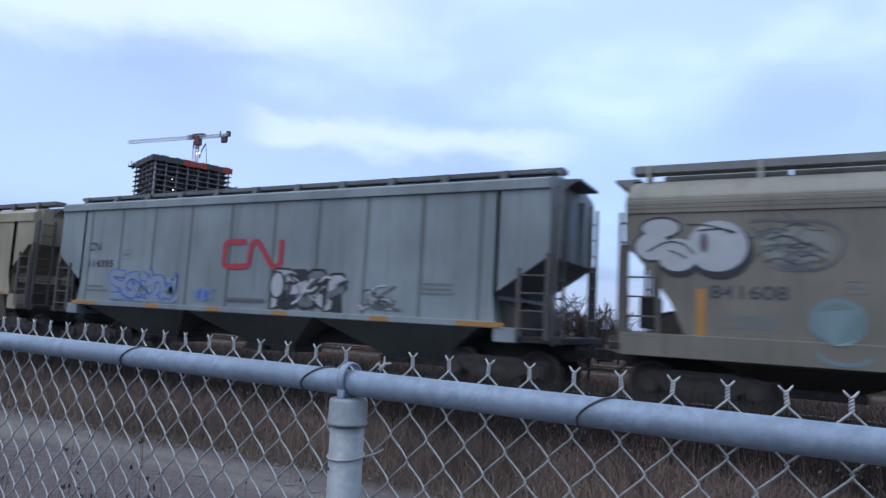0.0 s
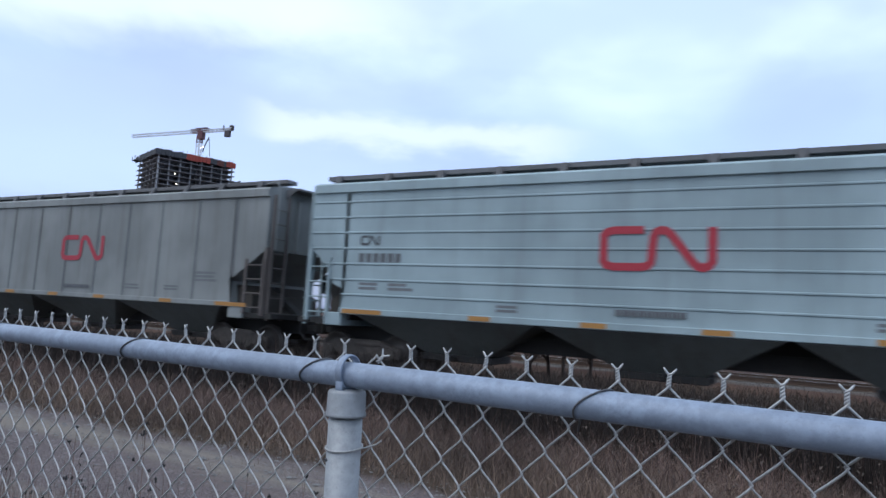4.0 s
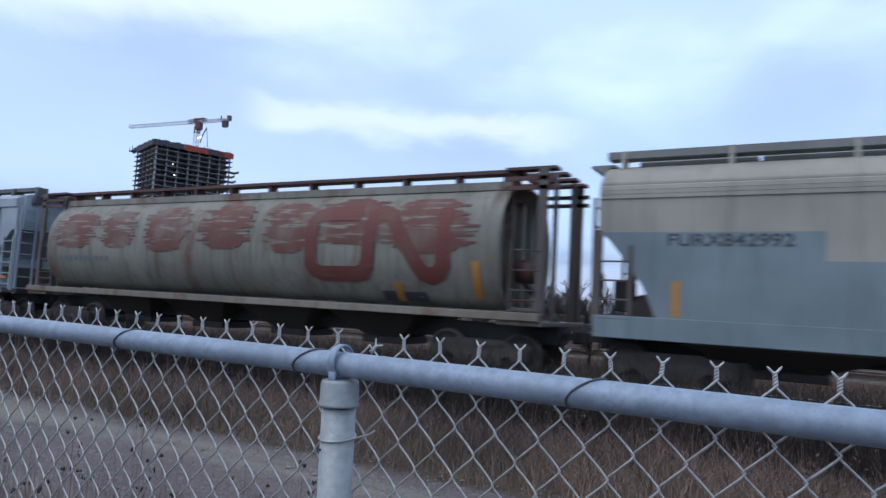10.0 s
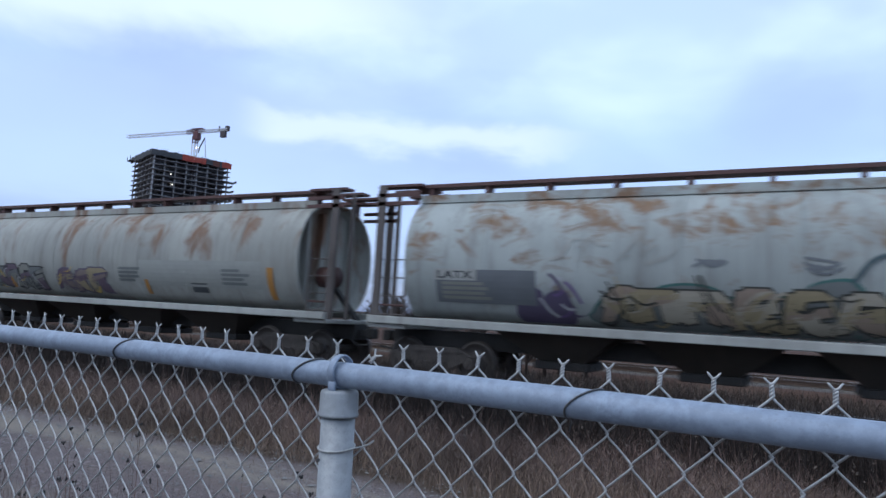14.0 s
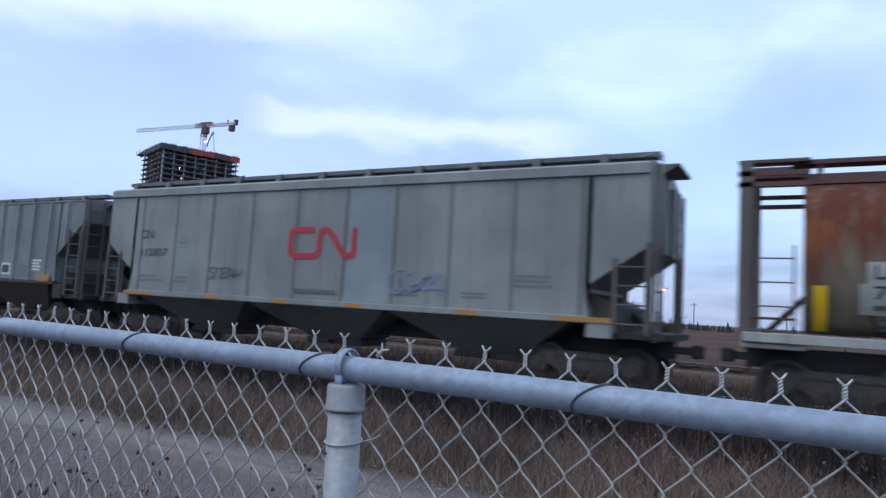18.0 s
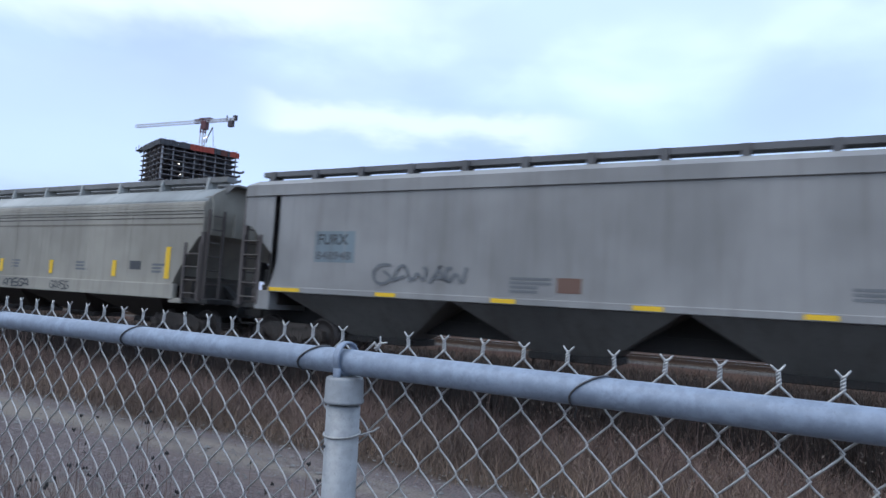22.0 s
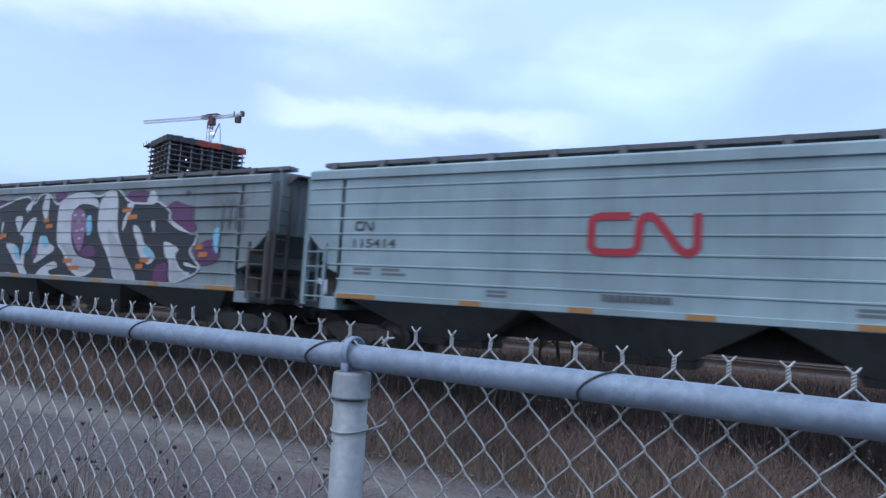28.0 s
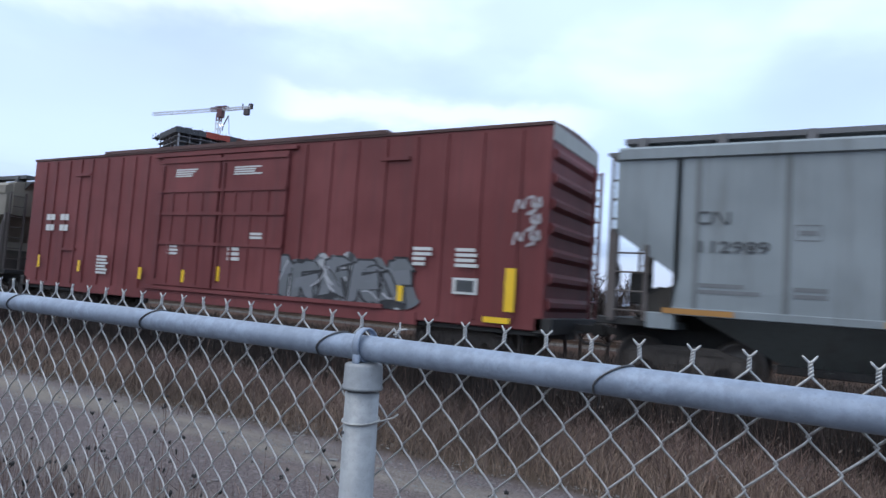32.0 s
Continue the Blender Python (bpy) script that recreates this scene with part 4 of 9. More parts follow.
def build_distance():
    rng = random.Random(21)

    def bare_tree(h, seed, label):
        r2 = random.Random(seed)
        t = thing("bare_tree", label, "tree", "bare trees beyond the track")
        trunk, crown = Geo(), Geo()
        trunk.tube([(0, 0, -0.2), (0.03 * h, 0, h * 0.25), (0.0, 0.02 * h, h * 0.5), (0.02 * h, 0, h * 0.72)], [0.022 * h, 0.017 * h, 0.011 * h, 0.004 * h], 7)
        for i in range(16):
            z0 = h * r2.uniform(0.12, 0.6)
            a, l = r2.uniform(0, 6.28), h * r2.uniform(0.22, 0.42)
            p0 = Vector((0.015 * h, 0, z0))
            p1 = p0 + Vector((math.cos(a) * l * 0.45, math.sin(a) * l * 0.45, l * 0.55))
            p2 = p1 + Vector((math.cos(a) * l * 0.3, math.sin(a) * l * 0.3, l * 0.5))
            trunk.tube([p0, p1, p2], [0.007 * h, 0.0045 * h, 0.002 * h], 5)
            for j in range(20):
                b = p0.lerp(p1, r2.uniform(0.3, 1)) if j % 2 else p1.lerp(p2, r2.uniform(0, 1))
                e = b + Vector((r2.gauss(0, 0.07), r2.gauss(0, 0.07), r2.uniform(0.01, 0.14))) * h
                crown.tube([b, b.lerp(e, 0.5) + Vector((r2.gauss(0, 0.01), r2.gauss(0, 0.01), 0.01)) * h, e], [0.0046 * h, 0.0036 * h, 0.0020 * h], 3)
                for _ in range(3):
                    q = b.lerp(e, r2.uniform(0.4, 1))
                    crown.tube([q, q + Vector((r2.gauss(0, 0.035), r2.gauss(0, 0.035), r2.uniform(0, 0.06))) * h], [0.0030 * h, 0.0016 * h], 3)
        part("trunk", trunk, twig, t, "", True)
        part("crown", crown, twig, t)
        return t

    t1 = bare_tree(3.4, 1, "bare grey bush beyond the track")
    t1.location = (-10.6, 36.5, -0.1)
    t2 = bare_tree(3.0, 2, "bare grey bush beyond the track")
    t2.location = (-8.9, 37.5, -0.1)
    t3 = bare_tree(2.6, 3, "bare grey bush beyond the track")
    t3.location = (-12.6, 38.0, -0.1)
    for i, (x, y, s) in enumerate(((-6.9, 39, 0.72), (-13.4, 36.8, 0.75), (-15.2, 38.2, 0.85), (-17.0, 37.0, 0.7), (-18.6, 39.0, 0.9), (-11.6, 39.5, 0.8), (-9.6, 36.0, 0.7), (-22.5, 38.5, 0.8), (-24.5, 40.0, 0.9), (-7.8, 36.5, 0.55), (-6.0, 21.2, 0.95), (-6.7, 20.7, 1.05), (-7.4, 21.4, 0.95), (-7.9, 20.9, 0.8), (-20.9, 37, 0.95), (-23.4, 37.5, 1.05), (-25.8, 38, 0.95), (-19.6, 38.5, 1.0), (-21.8, 39.5, 1.0), (6.5, 60, 1.6), (9.0, 66, 1.5), (-20, 44, 0.9), (-26, 46, 1.1), (3.0, 70, 1.0), (14, 58, 1.4), (-33, 52, 1.2))):
        copy_thing((t1, t2, t3)[i % 3], pose(x, y, -0.2, 0, 0, 77 * i) @ Matrix.Scale(s, 4)).scale = (s, s, s)
    # low far trees on the skyline, uneven in height
    g = Geo()
    for i in range(1300):
        x = rng.uniform(-330, 190)
        y = rng.uniform(215, 260)
        h = rng.uniform(0.9, 2.1) * (1.5 if rng.random() < 0.08 else 1)
        for k in range(4):
            w = h * 0.34 * (1 - k / 4.5)
            z = h * k / 4.2
            ring = [(x + w * math.cos(a) * rng.uniform(0.7, 1.2), y + w * math.sin(a), z - 0.3) for a in (j * 1.257 for j in range(5))]
            tip = (x + rng.gauss(0, 0.15), y, z + h * 0.36)
            g.add(ring + [tip], [(j, (j + 1) % 5, 5) for j in range(5)])
    tagged(part("far_trees", g, conifer), "low dark line of far trees on the skyline", "trees", kind="stuff")
    lamp = thing("street_lamp", "grey street lamp with a lit orange lantern beyond the tracks", "street lamp", x=-11.9, y=63.6)
    part("pole", Geo().tube([(0, 0, -0.4), (0, 0, 2.4), (0, 0, 4.55)], [0.11, 0.085, 0.06], 10), pole_grey, lamp, "", True)
    part("arm", Geo().tube([(0, 0, 4.5), (0.2, -0.1, 4.75), (0.75, -0.3, 4.78)], 0.045, 8), pole_grey, lamp)
    part("lantern", Geo().soft_box(0.12, 0.4, -0.30, -0.14, 4.56, 4.72, 0.03), amber_glow, lamp, "lit orange lantern")
    for i, (x, y, w, d, h) in enumerate(((10.5, 140, 9, 8, 3.4), (24, 150, 12, 8, 4.0))):
        hs = thing("far_house", "small pale far house with a dark roof", "house", "far houses", x=x, y=y, z=-0.3)
        part("wall", Geo().box(0, w, 0, d, 0, h * 0.6), house_wall, hs)
        part("roof", Geo().loft([[(-0.4, -0.4, h * 0.6), (w + 0.4, -0.4, h * 0.6), (w + 0.4, d + 0.4, h * 0.6), (-0.4, d + 0.4, h * 0.6)], [(0.4, d / 2 - 0.1, h), (w - 0.4, d / 2 - 0.1, h), (w - 0.4, d / 2 + 0.1, h), (0.4, d / 2 + 0.1, h)]]), house_roof, hs)
        for k in range(3):
            part("window", Geo().box(w * (0.15 + 0.28 * k), w * (0.27 + 0.28 * k), -0.04, 0.02, h * 0.22, h * 0.45), concrete_dark, hs)
    for i, x in enumerate((-70, -46, -24, -4, 17, 40)):
        pl = thing("utility_pole", "thin dark far utility pole", "pole", "far poles", x=x, y=170)
        part("pole", Geo().tube([(0, 0, -0.5), (0, 0, 5.2 + (i % 3) * 0.8)], 0.11, 6), under, pl)
        part("crossarm", Geo().box(-0.8, 0.8, -0.06, 0.06, 4.6 + (i % 3) * 0.8, 4.75 + (i % 3) * 0.8), under, pl)


build_distance()

# ---------------------------------------------------------------- train
# paints
cn_grey = paint("hopper_grey_paint", (0.265, 0.298, 0.312), grime=0.30)
cn_grey2 = paint("hopper_warm_grey_paint", (0.26, 0.274, 0.268), grime=0.30)
grey_panel = paint("repainted_grey_paint", (0.262, 0.305, 0.33), grime=0.2)
grey_rib = paint("rib_dull_grey_paint", (0.165, 0.178, 0.182), grime=0.5)
cn_blue = paint("hopper_pale_blue_paint", (0.345, 0.435, 0.458), grime=0.16)
beige = paint("hopper_beige_paint", (0.395, 0.335, 0.235), grime=0.30, rust=0.20, rust_col=(0.27, 0.165, 0.075), rust_stretch=0.6)
taupe = paint("hopper_taupe_paint", (0.262, 0.235, 0.188), grime=0.34)
taupe_dark = paint("hopper_dark_taupe_paint", (0.215, 0.192, 0.155), grime=0.36)
taupe_plain = paint("hopper_plain_taupe_paint", (0.335, 0.305, 0.255), grime=0.22)
taupe_light = paint("hopper_light_taupe_paint", (0.37, 0.345, 0.292), grime=0.28)
pale_grey = paint("hopper_light_grey_paint", (0.385, 0.43, 0.48), grime=0.15)
cn_grey3 = mid_grey = paint("hopper_mid_grey_paint", (0.325, 0.318, 0.31), grime=0.22)
cream = paint("hopper_cream_paint", (0.46, 0.455, 0.405), grime=0.2)
oxide = paint("hopper_oxide_red_paint", (0.127, 0.030, 0.029), dirt=(0.05, 0.03, 0.03), grime=0.35)
# lighter copy of the ribbed body paint: the ribs' highlights are in its colour
ribbed_lit_rib = paint("ribbed_hopper_rib_paint", (0.29, 0.315, 0.32), grime=0.3)
ribbed_grey = paint("ribbed_hopper_grey_paint", (0.225, 0.25, 0.258), grime=0.6, rust=0.26, rust_col=(0.17, 0.095, 0.06), rust_stretch=0.2)
cyl_rust = paint("cylinder_faded_paint", (0.25, 0.238, 0.20), dirt=(0.085, 0.055, 0.04), grime=0.8, rust=0.28, rust_col=(0.14, 0.06, 0.04), rust_up=0.05)
cyl_pale = paint("cylinder_pale_paint", (0.40, 0.425, 0.405), grime=0.40, rust=0.25, rust_col=(0.19, 0.115, 0.068), rust_up=0.12, rust_stretch=1.5)
cyl_tan = paint("cylinder_tan_paint", (0.375, 0.375, 0.34), grime=0.42, rust=0.22, rust_col=(0.17, 0.095, 0.058), rust_up=0.12, rust_stretch=0.3)
cyl_red = paint("cylinder_rusty_paint", (0.215, 0.185, 0.135), dirt=(0.12, 0.04, 0.02), grime=0.5, rust=0.46, rust_col=(0.100, 0.028, 0.019), rust_up=0.24, rough=0.8, rust_stretch=0.12, orange=0.6)
ic_rust = paint("hopper_rusted_grey_paint", (0.22, 0.198, 0.168), grime=0.4, rust=0.26, rust_col=(0.13, 0.060, 0.039), rust_up=0.42, rust_stretch=0.14, orange=0.12, rough=0.75)
ic_bare = paint("washed_grey_paint", (0.20, 0.172, 0.140), grime=0.35)
tank_black = paint("tank_black_paint", (0.006, 0.007, 0.0095), dirt=(0.017, 0.017, 0.019), grime=0.2, rough=0.34, shine=0.38)
box_red = paint("boxcar_red_paint", (0.192, 0.043, 0.043), dirt=(0.075, 0.032, 0.033), grime=0.4)
roof_pale = paint("roof_pale_paint", (0.46, 0.47, 0.45), grime=0.22)
roof_dull = paint("roof_dull_cream_paint", (0.34, 0.32, 0.27), grime=0.35)
walk_dark = paint("walkway_dark_steel", (0.09, 0.09, 0.095), grime=0.4)
walk_mid = paint("walkway_grey_steel", (0.14, 0.14, 0.145), grime=0.35)
walk_pale = paint("walkway_pale_steel", (0.21, 0.21, 0.205), grime=0.4)
walk_end = paint("end_frame_dull_steel", (0.135, 0.115, 0.108), grime=0.4)
walk_rust = paint("walkway_rusty_steel", (0.105, 0.05, 0.045), grime=0.4)
sill_pale = paint("sill_pale_paint", (0.40, 0.40, 0.37), grime=0.35)
sill_rusty = paint("sill_rusty_paint", (0.24, 0.205, 0.165), grime=0.6, rust=0.4, rust_col=(0.13, 0.06, 0.035))
blue_patch = paint("faded_blue_paint", (0.205, 0.255, 0.28), grime=0.25)

# bay_grey and bay_brown carry underside shade in the base colour, besides grime streaks
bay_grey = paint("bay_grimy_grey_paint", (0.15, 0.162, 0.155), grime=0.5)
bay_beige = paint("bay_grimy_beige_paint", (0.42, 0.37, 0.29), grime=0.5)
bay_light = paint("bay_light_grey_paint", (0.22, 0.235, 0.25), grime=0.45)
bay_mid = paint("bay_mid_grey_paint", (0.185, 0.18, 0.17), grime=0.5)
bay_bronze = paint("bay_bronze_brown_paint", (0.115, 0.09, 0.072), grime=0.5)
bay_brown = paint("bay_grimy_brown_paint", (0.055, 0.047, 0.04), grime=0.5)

RUN = (249.158, -5.583)


def run(t):
    """How far the train has moved since 16 s."""
    k = (t - 16.0) / 16.0
    return RUN[0] * k + RUN[1] * k * k


CARS, WHEELS = [], []


def make_wheelset():
    g = Geo()
    n = 24
    for s in (-1, 1):
        rings = [(0.69, 0.10), (0.70, 0.16), (0.735, 0.20), (0.725, 0.36), (0.69, 0.40), (0.69, 0.48), (0.715, 0.485), (0.72, 0.462), (0.82, 0.455), (0.825, 0.41), (0.79, 0.38), (0.77, 0.20), (0.80, 0.15), (0.86, 0.13), (0.98, 0.09)]
        rows = [(s * y, r) for y, r in rings]
        g.disc_stack(rows, n)
    g.tube([(0, -0.7, 0), (0, 0.7, 0)], 0.085, 10)
    for s in (-1, 1):
        for k in range(3):
            a = k * 2.094
            g.box(-0.02, 0.02, s * 0.985 - 0.015, s * 0.985 + 0.015, -0.02, 0.02)
            g.tube([(0.055 * math.cos(a), s * 0.97, 0.055 * math.sin(a)), (0.055 * math.cos(a), s * 1.0, 0.055 * math.sin(a))], 0.018, 6)
    return g


PROTO = {}


def add_truck(car, x):
    if "bolster" not in PROTO:
        PROTO["bolster"] = part("truck", Geo().soft_box(-0.2, 0.2, -1.05, 1.05, 0.42, 0.70, 0.03).tube([(0, 0, 0.66), (0, 0, 0.80)], 0.2, 12), under, car, "cast steel bogie")
        tr = PROTO["bolster"]
        f = Geo()
        arch = [(-1.12, 0.36), (-1.12, 0.60), (-0.80, 0.66), (-0.55, 0.76), (0.55, 0.76), (0.80, 0.66), (1.12, 0.60), (1.12, 0.36), (0.98, 0.36), (0.98, 0.46), (0.76, 0.46), (0.60, 0.40), (0.34, 0.22), (-0.34, 0.22), (-0.60, 0.40), (-0.76, 0.46), (-0.98, 0.46), (-0.98, 0.36)]
        f.prism_xz(arch, -0.07, 0.07)
        for xx in (-0.2, 0.0, 0.2):
            f.tube([(xx, -0.09, 0.27 + 0.02 * k) for k in range(9)], 0.075, 8)
        for xx in (-0.89, 0.89):
            f.tube([(xx, -0.16, 0.457), (xx, 0.0, 0.457)], [0.13, 0.15], 12)
        for zz in (0.30, 0.66):
            f.box(-0.62 if zz > 0.5 else -0.36, 0.62 if zz > 0.5 else 0.36, -0.105, -0.06, zz - 0.03, zz + 0.03)
        PROTO["frame"] = part("side_frame", f, frame_steel, tr, "dusty cast side frame with springs")
        PROTO["frame"].location = (0, -1.02, 0)
        PROTO["wheel"] = part("wheelset", make_wheelset(), wheel_steel, tr, "steel wheels on an axle", True)
        PROTO["wheel"].location = (-0.89, 0, 0.457)
        WHEELS.append((PROTO["wheel"], -0.89))
        again(PROTO["frame"], tr, pose(0, 1.02, 0))
        w = again(PROTO["wheel"], tr, pose(0.89, 0, 0.457))
        WHEELS.append((w, 0.89))
    else:
        tr = again(PROTO["bolster"], car)
        for y in (-1.02, 1.02):
            again(PROTO["frame"], tr, pose(0, y, 0))
        for xx in (-0.89, 0.89):
            WHEELS.append((again(PROTO["wheel"], tr, pose(xx, 0, 0.457)), xx))
    tr.location = (x, 0, 0)


def add_coupler(car, x, s):
    key = "coupler%d" % s
    if key not in PROTO:
        g = Geo().box(min(0, s * 0.62), max(0, s * 0.62), -0.07, 0.07, 0.82, 0.97)
        g.soft_box(min(s * 0.55, s * 0.78), max(s * 0.55, s * 0.78), -0.16, 0.14, 0.76, 1.03, 0.03)
        g.tube([(s * 0.1, -0.25, 0.85), (s * 0.4, -0.28, 0.58), (s * 0.75, -0.24, 0.62)], 0.03, 6)
        PROTO[key] = part("coupler", g, under, car, "steel coupler with air hose")
        o = PROTO[key]
    else:
        o = again(PROTO[key], car)
    o.location = (x, 0, 0)


def ladder(x0, x1, z0, z1, y, step=0.36, r=0.018, stile=0.035):
    """Two stiles and rungs in the side plane."""
    g = Geo()
    for x in (x0, x1):
        g.box(x - stile, x + stile, y - 0.03, y + 0.03, z0, z1)
    z = z0 + step * 0.5
    while z < z1 - 0.05:
        g.tube([(x0, y - 0.02, z), (x1, y - 0.02, z)], r, 6)
        z += step
    return g


def end_ladder(x, y0, y1, z0, z1, step=0.38):
    g = Geo()
    for y in (y0, y1):
        g.box(x - 0.03, x + 0.03, y - 0.03, y + 0.03, z0, z1)
    z = z0 + step * 0.5
    while z < z1 - 0.05:
        g.tube([(x, y0, z), (x, y1, z)], 0.018, 6)
        z += step
    return g


def mark(car, name, quads, material, label, side, lift=0.006):
    """Flat paint on the near side: quads in x,z; side(z) is the half-width there."""
    g = Geo()
    bowed = abs(side(1.7) - side(2.5)) > 1e-6
    for q in quads:
        if bowed and len(q) == 4:
            # follow the bowed side in small steps
            (ax, az), (bx, bz), (cx, cz), (dx, dz) = q
            nu = max(1, math.ceil(max(abs(bz - az), abs(cz - dz)) / 0.13))
            nv = max(1, math.ceil(max(abs(dz - az), abs(cz - bz)) / 0.13))
            vs = []
            for j in range(nv + 1):
                for i in range(nu + 1):
                    u, v = i / nu, j / nv
                    x = (ax * (1 - u) + bx * u) * (1 - v) + (dx * (1 - u) + cx * u) * v
                    z = (az * (1 - u) + bz * u) * (1 - v) + (dz * (1 - u) + cz * u) * v
                    vs.append((x, -(side(z) + lift), z))
            g.add(vs, [(j * (nu + 1) + i, j * (nu + 1) + i + 1, (j + 1) * (nu + 1) + i + 1, (j + 1) * (nu + 1) + i) for j in range(nv) for i in range(nu)])
        else:
            g.add([(x, -(side(z) + lift), z) for x, z in q], [tuple(range(len(q)))])
    seen, vs, back = {}, [], []
    for v in g.v:
        k = (round(v[0], 5), round(v[2], 5))
        if k not in seen:
            seen[k] = len(vs)
            vs.append(v)
        back.append(seen[k])
    fs = []
    for f in g.f:
        q = []
        for i in f:
            if back[i] not in q:
                q.append(back[i])
        if len(q) > 2:
            fs.append(tuple(q))
    g.v, g.f = vs, fs
    return part(name, g, material, car, label)


def rect(x0, x1, z0, z1):
    return [(x0, z0), (x1, z0), (x1, z1), (x0, z1)]


def lettering(car, x0, x1, z0, z1, chars, material, side, lift=0.006, gap=0.22):
    """A row of plain bars, one for each character's room."""
    w = (x1 - x0) / chars
    qs = [rect(x0 + i * w, x0 + (i + 1 - gap) * w, z0, z1) for i in range(chars)]
    return mark(car, "lettering", qs, material, "row of plain stencilled lettering bars", side, lift)


TEXTS = {}


def stencil(car, x0, x1, z0, z1, words, material, side, lift=0.006):
    """Stencilled characters fitted into a field of the car's side."""
    if words not in TEXTS:
        cu = bpy.data.curves.new("lettering", "FONT")
        cu.body, cu.resolution_u, cu.offset = words, 3, 0.022
        ob = bpy.data.objects.new("lettering", cu)
        me = bpy.data.meshes.new_from_object(ob)
        vs, fs = [tuple(v.co) for v in me.vertices], [tuple(p.vertices) for p in me.polygons]
        bpy.data.objects.remove(ob)
        bpy.data.meshes.remove(me)
        bpy.data.curves.remove(cu)
        xa, xb = min(v[0] for v in vs), max(v[0] for v in vs)
        za, zb = min(v[1] for v in vs), max(v[1] for v in vs)
        TEXTS[words] = ([((v[0] - xa) / (xb - xa), (v[1] - za) / (zb - za)) for v in vs], fs)
    vs, fs = TEXTS[words]
    # one part for each character: faces that share corners belong together
    owner = list(range(len(vs)))

    def root(i):
        while owner[i] != i:
            i = owner[i]
        return i

    for f in fs:
        for i in f[1:]:
            owner[root(i)] = root(f[0])
    groups = {}
    for f in fs:
        groups.setdefault(root(f[0]), []).append(f)
    pts = [(x0 + u * (x1 - x0), z0 + v * (z1 - z0)) for u, v in vs]
    for faces in groups.values():
        used = sorted({i for f in faces for i in f})
        at = {i: k for k, i in enumerate(used)}
        g = Geo()
        g.add([(pts[i][0], -(side(pts[i][1]) + lift), pts[i][1]) for i in used], [tuple(at[i] for i in f) for f in faces])
        part("stencilled_character", g, material, car)


def small_print(car, x0, x1, z0, z1, lines, material, side, seed=0, lift=0.006):
    rng = random.Random(seed)
    h = (z1 - z0) / lines
    qs = []
    for i in range(lines):
        e = x1 - (x1 - x0) * rng.uniform(0, 0.35)
        qs.append(rect(x0, e, z0 + i * h + h * 0.25, z0 + (i + 1) * h - h * 0.1))
    return mark(car, "small_print", qs, material, "block of small stencilled lines", side, lift)


def ribbon(path, w):
    """Quads of a band of width w along a path in x,z, with mitred joins."""
    pts = [Vector(p) for p in path]
    out = []
    L, R = [], []
    for i, p in enumerate(pts):
        a = (p - pts[i - 1]).normalized() if i else None
        b = (pts[i + 1] - p).normalized() if i < len(pts) - 1 else None
        d = ((a or b) + (b or a))
        d = d.normalized() if d.length > 1e-5 else (a or b)
        n = Vector((-d.y, d.x))
        k = 1.0 / max(0.5, abs(n.dot(Vector((-(a or b).y, (a or b).x)))))
        L.append(p + n * w / 2 * k)
        R.append(p - n * w / 2 * k)
    for i in range(len(pts) - 1):
        out.append([tuple(R[i]), tuple(R[i + 1]), tuple(L[i + 1]), tuple(L[i])])
    return out


EMBLEM = [(0.385, 1), (0.09, 1), (0.03, 0.95), (0, 0.84), (0, 0.16), (0.03, 0.05), (0.09, 0), (0.36, 0), (0.42, 0.03), (0.455, 0.14), (0.475, 0.82), (0.50, 0.95), (0.55, 1), (0.60, 0.96), (0.645, 0.84), (0.83, 0.15), (0.87, 0.04), (0.92, 0), (0.97, 0.05), (1, 0.17), (1, 1.06)]


def emblem(car, x0, x1, z0, z1, material, side, lift=0.019, w=0.15):
    path = [(x0 + u * (x1 - x0), z0 + v * (z1 - z0)) for u, v in EMBLEM]
    return mark(car, "painted_emblem", ribbon(path, w), material, "wide bent-band painted emblem", side, lift)


def reflectors(car, spots, material, side, lift=0.008):
    """Reflective strips: (x0, x1, z0, z1) each its own part."""
    for x0, x1, z0, z1 in spots:
        mark(car, "reflector", [rect(x0, x1, z0, z1)], material, "", side, lift)


